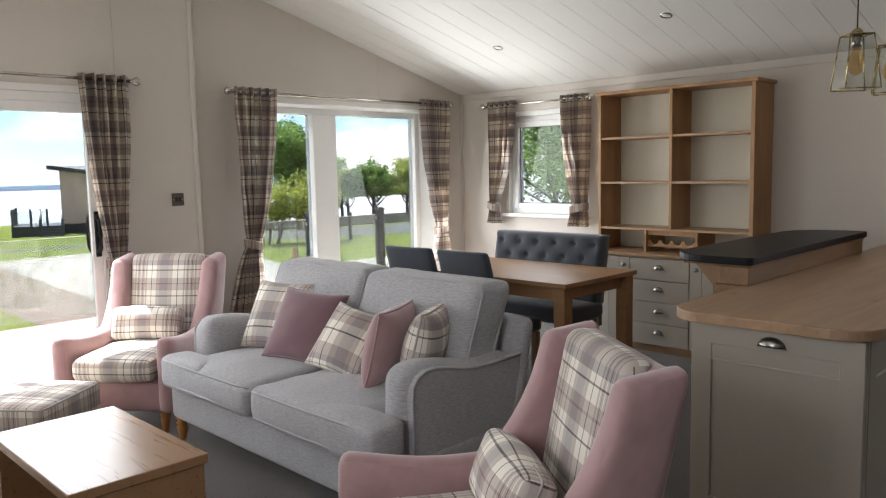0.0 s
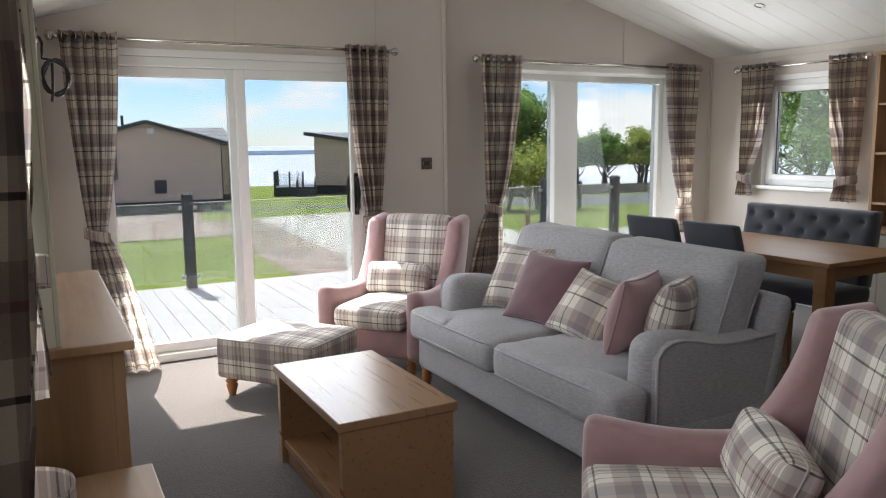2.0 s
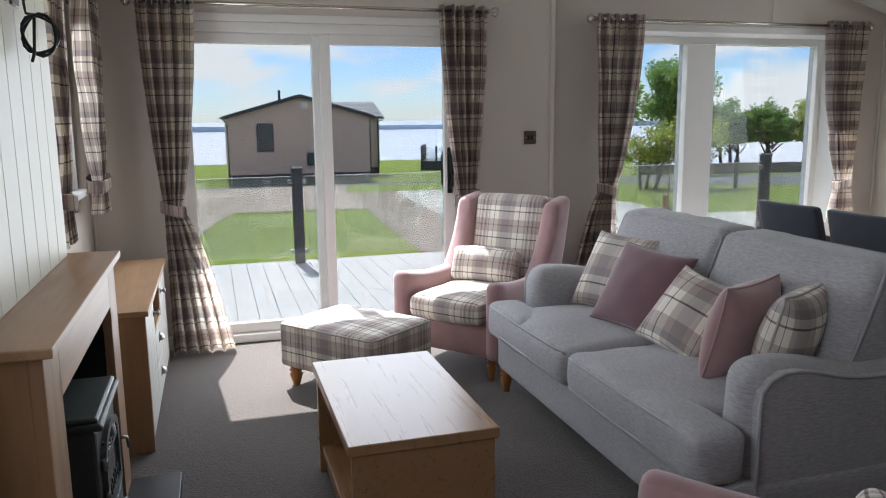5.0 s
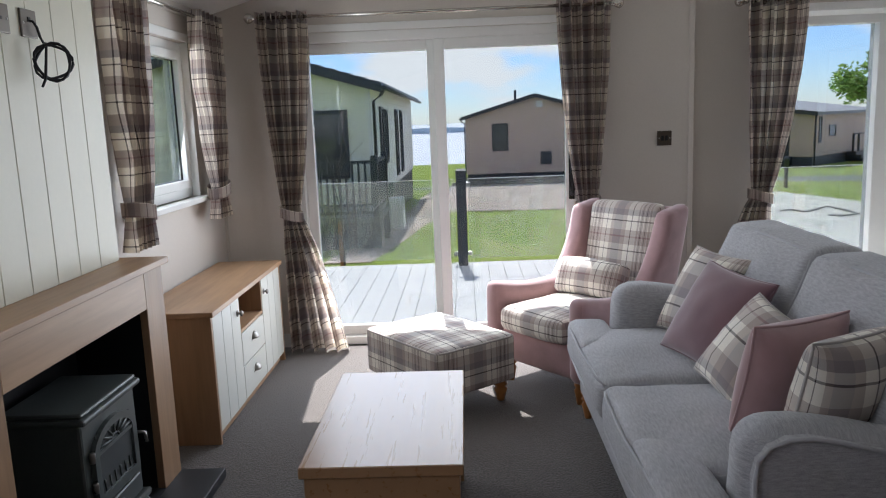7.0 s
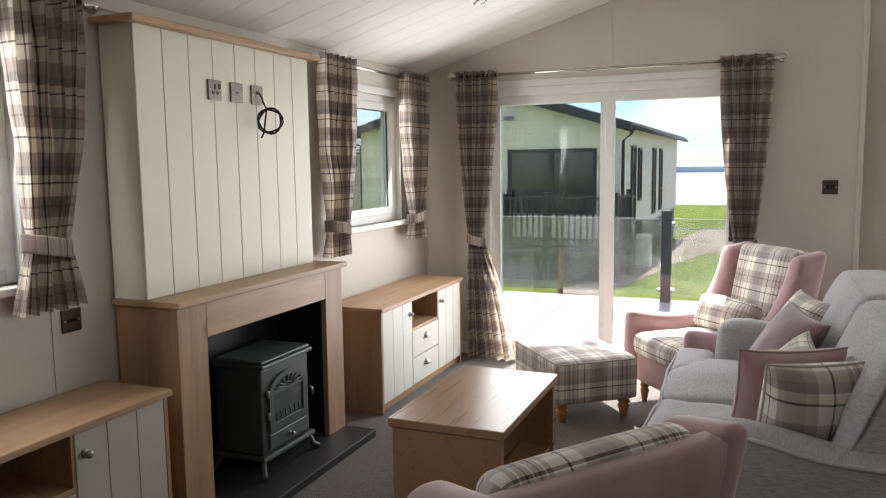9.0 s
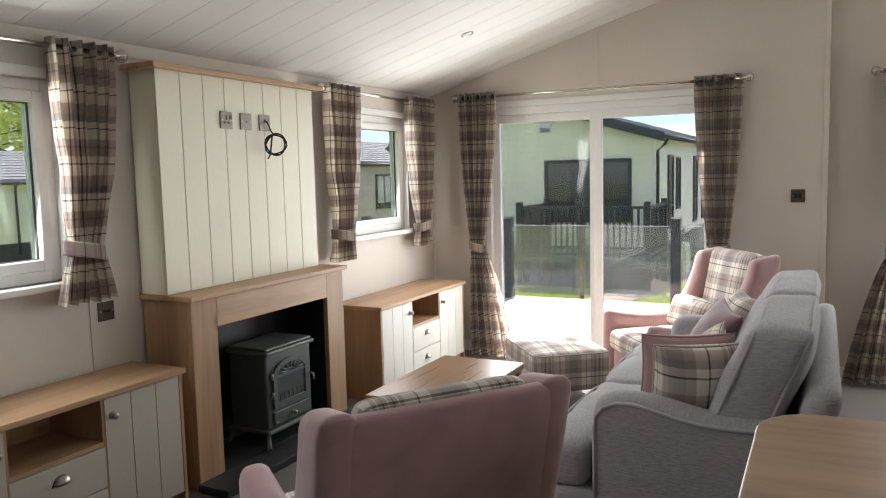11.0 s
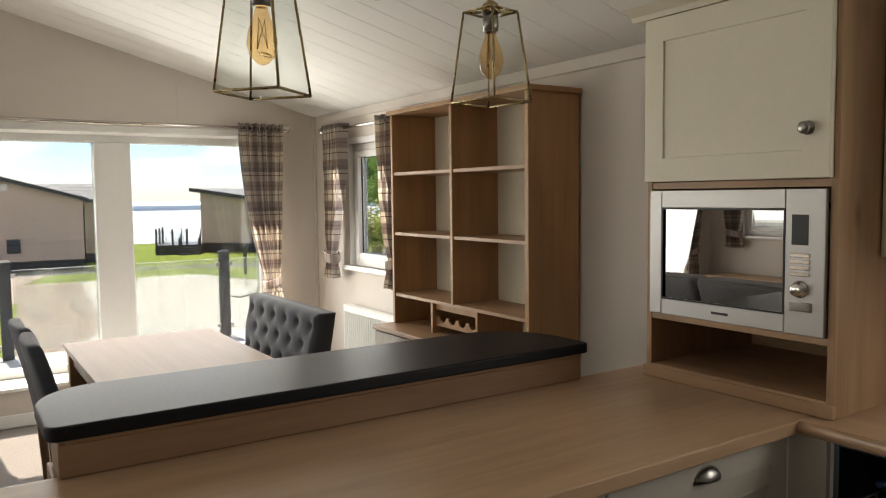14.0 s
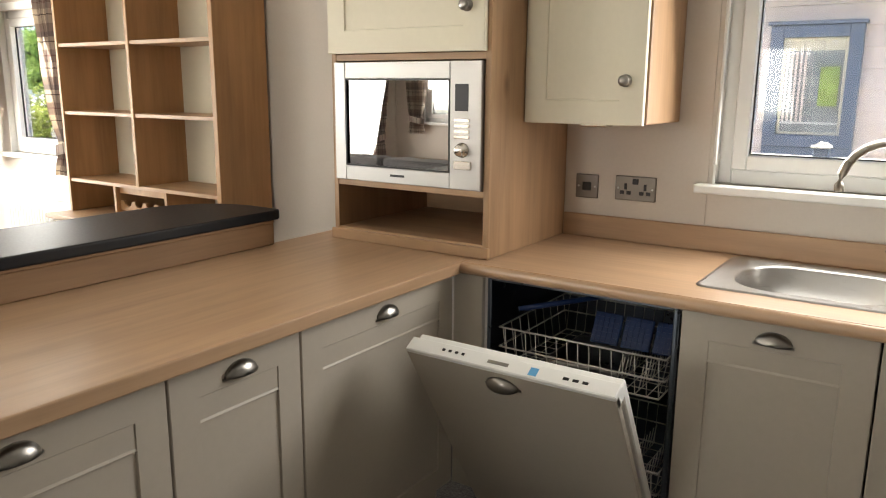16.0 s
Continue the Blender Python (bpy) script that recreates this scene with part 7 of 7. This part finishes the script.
# dark lodge with a single-pitch roof near the shore
def shore_lodge(at, w_, length, left, right):
    """Local: front on x = 0 towards +x, y across, roof falling towards +y."""
    t = thing("lodge", at, "taupe lodge with a single-pitch roof and steps near the shore", "building", "neighbouring lodges")
    hw = w_ / 2
    part("skirt", boxed(-length, -0.04, -hw + 0.04, hw - 0.04, -0.5, 0.55), ANTHRACITE, t)
    bm = bmesh.new()
    prism(bm, [(-hw, 0.5), (hw, 0.5), (hw, right), (-hw, left)], 0, -length, 0)
    body = part("wall", bm, BROWNBOARD, t)
    bm = bmesh.new()
    for k in range(20):
        z = 0.55 + k * 0.145
        y1 = hw if z < right - 0.15 else hw - w_ * (z - right + 0.15) / (left - right)
        if z > left - 0.16:
            break
        prism(bm, [(0, z), (0.028, z), (0.01, z + 0.145), (0, z + 0.145)], 1, -hw, min(hw, y1))
    part("gable_boards", bm, BROWNBOARD, body)
    bm = bmesh.new()
    for k in range(int((right - 0.55) / 0.145)):
        z = 0.55 + k * 0.145
        prism(bm, [(hw, z), (hw + 0.028, z), (hw + 0.01, z + 0.145), (hw, z + 0.145)], 0, -length, 0)
    part("side_boards", bm, BROWNBOARD, body)
    q = (left - right) / w_
    bm = bmesh.new()
    prism(bm, [(-hw - 0.45, left + 0.45 * q), (hw + 0.35, right - 0.35 * q), (hw + 0.35, right - 0.35 * q + 0.16), (-hw - 0.45, left + 0.45 * q + 0.16)], 0, -length - 0.3, 0.4)
    roof = part("roof", bm, ROOF, t)
    bm = bmesh.new()
    prism(bm, [(-hw - 0.45, left + 0.45 * q - 0.04), (hw + 0.35, right - 0.35 * q - 0.04), (hw + 0.35, right - 0.35 * q + 0.17), (-hw - 0.45, left + 0.45 * q + 0.17)], 0, 0.4, 0.43)
    part("bargeboard", bm, ANTHRACITE, roof)
    part("downpipe", tube(bmesh.new(), [(-0.05, hw + 0.07, right), (-0.05, hw + 0.07, 0.05)], 0.04, 8), ANTHRACITE, t)
    d = part("door", boxed(0.0, 0.05, 0.25, 1.65, 0.55, 2.6, 0.01, 1), ANTHRACITE, t, "dark grey double door")
    part("door_glass", boxed(0.05, 0.06, 0.40, 1.50, 0.75, 2.45), DARKPANE, d)
    for k in range(3):
        part("step", boxed(0.0, 0.3 + 0.28 * k, 0.1, 1.8, 0, 0.52 - 0.17 * k), ANTHRACITE, t)
    for x, z, a, h in ((-0.95, 1.15, 0.35, 1.35), (-2.9, 1.45, 0.95, 0.6)):
        f = part("window", frame_of(bmesh.new(), x, x + a, z, z + h, 0.06, hw, hw + 0.06, 1), ANTHRACITE, t)
        part("pane", boxed(x + 0.03, x + a - 0.03, hw, hw + 0.035, z + 0.03, z + h - 0.03), DARKPANE, f)
    for k in range(3):
        part("porch_step", boxed(-6.8, -4.6, hw, hw + 0.5 + 0.28 * k, 0, 0.52 - 0.17 * k), ANTHRACITE, t)
    for x in (-6.8, -5.4, -4.6):
        part("porch_post", boxed(x - 0.05, x + 0.05, hw + 0.3, hw + 0.4, 0.5, 1.5), ANTHRACITE, t)
    part("porch_rail", boxed(-6.8, -4.6, hw + 0.32, hw + 0.38, 1.42, 1.5), ANTHRACITE, t)
    return t


lodge(pose(-56.0, 11.7, ground_z(-56), 0, 0, 90), 6.4, 5.5, 4.1, 1.0, BROWNBOARD, BROWNBOARD, "taupe lodge side on behind the gabled one", base=0.65)
zg = ground_z(-56)
BIG = Matrix.Scale(1.35, 4)
shore_lodge(pose(-55.7, 22.3, zg, 0, 0, -45) @ BIG, 5.63, 9.0, 3.40, 2.62)
dk = thing("shore_deck", pose(-57.0, 17.5, zg, 0, 0, -20) @ BIG, "small raised deck with glass sides and steps by the shore", "deck")
part("platform", boxed(-3, 0, -1.2, 1.2, -0.1, 0.5), ANTHRACITE, dk)
for x in (-2.9, -1.5, -0.1):
    for y in (-1.14, -0.3, 0.45):
        if x > -0.2 or y < -1:
            part("post", boxed(x - 0.05, x + 0.05, y - 0.05, y + 0.05, 0.5, 1.38), ANTHRACITE, dk)
g = part("glass_panel", boxed(-0.11, -0.10, -1.09, 0.40, 0.58, 1.28), CLEARGLASS, dk)
g.visible_shadow = False
for k in range(3):
    part("step", boxed(0.0 + k * 0.28, 0.28 + k * 0.28, 0.15, 1.15, -0.1, 0.38 - k * 0.15), ANTHRACITE, dk)
for y in (0.15, 1.15):
    part("handrail", tube(bmesh.new(), [(0, y, 1.35), (0.9, y, 0.85)], 0.04, 6), UPVC, dk)
    part("newel", boxed(0.85, 0.95, y - 0.05, y + 0.05, -0.1, 0.9), ANTHRACITE, dk)
    part("newel", boxed(-0.05, 0.05, y - 0.05, y + 0.05, 0.5, 1.4), ANTHRACITE, dk)
# lodges seen through the side windows
side = lodge(pose(-8.0, -22.05, -0.65), 6.2, 16.0, 2.25, 0.92, GREENBOARD, GREENBOARD, "pale green lodge with a tiled roof beyond the lawn", side_windows=((-7.6, 1.08, 0.75, 0.88, 2), (-3.5, 1.08, 0.9, 0.9, 2)), base=0.36)
part("downpipe", tube(bmesh.new(), [(-6.27, 3.42, 2.2), (-6.27, 3.18, 2.05), (-6.27, 3.18, 0.02)], 0.04, 8), ANTHRACITE, side)
part("gas_locker", boxed(-7.9, -7.2, 3.15, 3.6, 0.0, 0.42, 0.04, 1), SIDEBOARD, side, "pale gas locker")
side = lodge(pose(-18.0, -13.6, -1.05), 6.2, 12.0, 2.95, 0.85, PINKBOARD, PINKBOARD, "blush grey boarded lodge with a tiled roof behind the green one", side_windows=((-4.1, 1.42, 0.98, 1.15, 1), (-7.4, 1.3, 1.0, 1.3, 1)), base=0.5)
part("blind", boxed(-4.0, -3.68, 3.125, 3.142, 1.62, 2.50), UPVC, side, "white blind")
part("blind", boxed(-3.58, -3.22, 3.125, 3.142, 1.62, 2.50), UPVC, side, "white blind")
# lodge beyond the kitchen window
lodge(pose(6.0, 12.1, -0.70, 0, 0, 0), 6.0, 11.0, 3.0, 1.2, PINKBOARD, PINKBOARD, "blush boarded lodge beyond the kitchen window", base=0.4)
w = thing("neighbour_window", ONE, "blue-grey framed window with a pale blind in the blush lodge", "window")
fr = part("frame", frame_of(bmesh.new(), -0.725, -0.135, 1.04, 1.885, 0.085, 9.02, 9.11, 1), BLUEFRAME, w)
part("drip_head", boxed(-0.745, -0.115, 8.99, 9.10, 1.885, 1.91, 0.004, 1), BLUEFRAME, fr)
part("sill_panel", boxed(-0.725, -0.135, 9.03, 9.10, 0.90, 1.039, 0.004, 1), BLUEFRAME, fr)
part("inner_frame", frame_of(bmesh.new(), -0.64, -0.22, 1.125, 1.80, 0.022, 9.05, 9.085, 1), CREAMDOOR, w, "cream inner frame")
part("pane", boxed(-0.62, -0.24, 9.066, 9.072, 1.145, 1.78), PALEPANE, w)
part("roller_blind", boxed(-0.62, -0.24, 9.058, 9.064, 1.71, 1.778), CREAMDOOR, w, "cream roller blind")
part("far_pane", boxed(-0.385, -0.262, 9.059, 9.065, 1.33, 1.60), YOUNGGREEN, w, "green garden seen through the far pane")
for k in range(5):
    part("curtain_fold", boxed(-0.612 + k * 0.03, -0.597 + k * 0.03, 9.059, 9.065, 1.20, 1.70), PINKBOARD, w, "pale hanging curtain fold")
part("worktop_line", boxed(-0.62, -0.24, 9.058, 9.064, 1.20, 1.215), RADIATOR, w, "white worktop edge")
rl2 = thing("side_railing", ONE, "white-topped railing with blue-grey posts between the lodges", "railing")
for x in (-2.05, -0.13, 1.79):
    p = part("post", boxed(x - 0.04, x + 0.04, 7.56, 7.64, ground_z(0), 1.135, 0.006, 1), BLUEFRAME, rl2)
    bm = boxed(x - 0.048, x + 0.048, 7.552, 7.648, 1.135, 1.15, 0.004, 1)
    prism(bm, [(x - 0.04, 1.15), (x + 0.04, 1.15), (x + 0.015, 1.167), (x - 0.015, 1.167)], 1, 7.56, 7.64)
    part("post_cap", bm, UPVC, p, "white pyramid cap")
for a, b in ((-2.01, -0.17), (-0.09, 1.75)):
    part("top_rail", boxed(a, b, 7.57, 7.63, 1.065, 1.09, 0.004, 1), UPVC, rl2, "white top rail")
    part("bottom_rail", boxed(a, b, 7.58, 7.62, 0.15, 0.19, 0.004, 1), BLUEFRAME, rl2)
    n = 14
    for k in range(n):
        x = a + (b - a) * (k + 0.5) / n
        part("baluster", boxed(x - 0.012, x + 0.012, 7.588, 7.612, 0.19, 1.065), BLUEFRAME, rl2)


hs = thing("garden_hose", ONE, "thin grey hose lying loose on the concrete", "hose")
pts = [(-18.8, 8.88), (-19.08, 9.26), (-18.4, 9.3), (-18.9, 9.79), (-19.59, 10.33), (-18.72, 10.3), (-17.71, 10.18), (-17.36, 9.64), (-17.66, 9.47)]
part("tube", tube(bmesh.new(), [(x, y, ground_z(x) + 0.045) for x, y in pts], 0.022, 6), ASPHALT, hs)

# trees and shrubs
def limb(bm, a, b, r0, r1, n=7, bend=0.12, rnd=None):
    a, b = Vector(a), Vector(b)
    pts, radii = [], []
    k = 6
    off = Vector((rnd.uniform(-1, 1), rnd.uniform(-1, 1), rnd.uniform(-0.4, 0.4))) * (b - a).length * bend
    for i in range(k + 1):
        u = i / k
        pts.append(a.lerp(b, u) + off * math.sin(math.pi * u))
        radii.append(r0 + (r1 - r0) * u)
    rings = []
    for i, p in enumerate(pts):
        d = (pts[min(i + 1, k)] - pts[max(i - 1, 0)]).normalized()
        s = d.cross(Vector((0.3, 0.9, 0.1))).normalized()
        w_ = s.cross(d)
        rings.append([bm.verts.new(p + radii[i] * (math.cos(2 * math.pi * q / n) * s + math.sin(2 * math.pi * q / n) * w_)) for q in range(n)])
    for p, q in zip(rings, rings[1:]):
        for i in range(n):
            bm.faces.new((p[i], p[(i + 1) % n], q[(i + 1) % n], q[i])).smooth = True


def tree(x, y, h, spread, seed, leaf_mat, label, leaves=5000, size=0.16, trunks=1, bare=0.25, lean=(0, 0)):
    rnd = random.Random(seed)
    t = thing("tree", Matrix.Translation((x, y, ground_z(x))), label, "tree", "trees")
    wood_bm = bmesh.new()
    tips = []
    for k in range(trunks):
        bx, by = (rnd.uniform(-0.5, 0.5), rnd.uniform(-0.5, 0.5)) if trunks > 1 else (0, 0)
        top = Vector((bx + lean[0] + rnd.uniform(-0.3, 0.3), by + lean[1] + rnd.uniform(-0.3, 0.3), h * 0.62))
        limb(wood_bm, (bx, by, -0.1), top, h * 0.028, h * 0.012, 8, 0.08, rnd)
        for j in range(9):
            u = rnd.uniform(0.35, 1.0)
            st = Vector((bx, by, 0)).lerp(top, u)
            a = rnd.uniform(0, 6.28)
            en = st + Vector((math.cos(a) * spread * rnd.uniform(0.45, 0.95), math.sin(a) * spread * rnd.uniform(0.45, 0.95), h * rnd.uniform(0.08, 0.34)))
            limb(wood_bm, st, en, h * 0.012, h * 0.004, 6, 0.15, rnd)
            tips.append(en)
            for q in range(3):
                mid = st.lerp(en, rnd.uniform(0.4, 0.9))
                e2 = mid + Vector((rnd.uniform(-1, 1), rnd.uniform(-1, 1), rnd.uniform(0.0, 0.9))) * spread * 0.4
                limb(wood_bm, mid, e2, h * 0.005, h * 0.002, 5, 0.15, rnd)
                tips.append(e2)
    part("trunk", wood_bm, BARK, t)
    verts, faces = [], []
    for i in range(leaves):
        c = rnd.choice(tips)
        rad = spread * 0.34 * rnd.random() ** 0.5
        d = Vector((rnd.gauss(0, 1), rnd.gauss(0, 1), rnd.gauss(0, 0.75))).normalized() * rad
        p = c + d
        if p.z < h * bare:
            p.z = h * bare + rnd.random() * h * 0.2
        u = Vector((rnd.gauss(0, 1), rnd.gauss(0, 1), rnd.gauss(0, 0.6))).normalized()
        v = u.cross(Vector((rnd.gauss(0, 1), rnd.gauss(0, 1), rnd.gauss(0, 1)))).normalized()
        s = size * rnd.uniform(0.6, 1.3)
        k = len(verts)
        verts += [tuple(p - u * s), tuple(p + v * s * 0.42), tuple(p + u * s), tuple(p - v * s * 0.42)]
        faces.append((k, k + 1, k + 2, k + 3))
    me = bpy.data.meshes.new("crown")
    me.from_pydata(verts, [], faces)
    me.materials.append(leaf_mat)
    c = new("crown", me)
    c.parent = t
    return t


TREE = "green wind-bent tree near the shore"
tree(-36.0, 24.6, 6.3, 2.0, 1, LEAF, TREE, 15000, 0.115, 2, 0.30)
# a row of bushy trees behind the shore wall
for k, (u, h_, lf, n_) in enumerate(((3.2, 4.0, LEAF, 9000), (5.2, 4.3, LEAF, 10000), (7.3, 4.3, LEAF, 10000), (9.2, 4.3, LEAF2, 5500), (11.5, 4.5, LEAF2, 5500), (14.5, 4.0, LEAF, 6000))):
    tree(-41.2 + 0.574 * u, 25.5 + 0.819 * u, h_, 1.25, 30 + k, lf, TREE if lf is LEAF else "sparse yellow-green tree near the shore", n_, 0.10, 3, 0.40)
tree(-24.2, 15.2, 2.3, 1.2, 5, LEAF2, "low yellow-green shrub beside the road", 2600, 0.08, 4, 0.15)
tree(-24.0, 17.0, 2.6, 1.1, 15, LEAF2, "low yellow-green shrub beside the road", 2600, 0.08, 4, 0.15)
tree(-13.9, 17.7, 4.8, 2.2, 6, LEAF, "leafy green tree outside the small window", 8000, 0.085, 2, 0.28, (0.4, 0.9))
tree(-26.0, -33.0, 11.5, 5.0, 9, LEAF3, "tall tree behind the lodges, its green lightened against the backlight", 6000, 0.2)
tree(-15.0, -34.0, 10.5, 4.6, 10, LEAF3, "tall tree behind the lodges, its green lightened against the backlight", 6000, 0.2)
tree(-74.0, 40.2, 9.6, 4.2, 11, LEAF, "round green tree behind the far lodge", 7000, 0.3)
tree(3.5, 24, 7.0, 3.0, 12, LEAF2, "green tree behind the blush lodge", 3000, 0.2)

# young staked saplings beside the deck
for x, y, seed in ((-9.6, -0.15, 21), (-10.2, 6.9, 22)):
    rnd = random.Random(seed)
    t = thing("sapling", Matrix.Translation((x, y, ground_z(x))), "thin bare sapling tied to a wooden stake", "sapling", "saplings")
    part("stake", boxed(-0.03, 0.03, -0.03, 0.03, -0.1, 0.95, 0.004, 1), TURNED, t, "pale wooden stake")
    bm = bmesh.new()
    limb(bm, (0.06, 0.02, 0), (0.08, 0.0, 1.7), 0.014, 0.005, 6, 0.03, rnd)
    for k in range(16):
        z = rnd.uniform(0.5, 1.6)
        a = rnd.uniform(0, 6.28)
        limb(bm, (0.07, 0.01, z), (0.07 + 0.4 * math.cos(a), 0.4 * math.sin(a), z + rnd.uniform(0.2, 0.5)), 0.006, 0.002, 5, 0.1, rnd)
    part("stem", bm, BARK, t)

# low stone wall and bollards along the far road edge
bm = bmesh.new()
rnd = random.Random(5)
u = 0.0
while u < 24:
    l = rnd.uniform(0.3, 0.6)
    for z in (0, 0.2, 0.38):
        stone = boxed(u, u + l - 0.02, rnd.uniform(-0.24, -0.16), rnd.uniform(0.16, 0.24), z, z + 0.185)
        turn(stone, Matrix.Translation((-40.0, 24.6, 0.0)) @ Matrix.Rotation(math.atan2(0.819, 0.574), 4, "Z"))
        for v in stone.verts:
            v.co.z += ground_z(-40.0 + 0.574 * u)
        me = bpy.data.meshes.new("stone")
        stone.to_mesh(me)
        stone.free()
        bm.from_mesh(me)
        bpy.data.meshes.remove(me)
    u += l
wl_ = thing("stone_wall", ONE, "low dry-stone wall along the shore", "wall")
part("stones", bm, GRAVEL, wl_)
for x, y in ((-22.9, 18.0), (-26.5, 12.2)):
    t = thing("bollard", Matrix.Translation((x, y, ground_z(x))), "black bollard light beside the road", "bollard light")
    part("post", lathe(bmesh.new(), [(0.07, 0), (0.07, 0.9), (0.09, 0.9), (0.09, 1.0), (0.02, 1.06)], 12), ANTHRACITE, t)
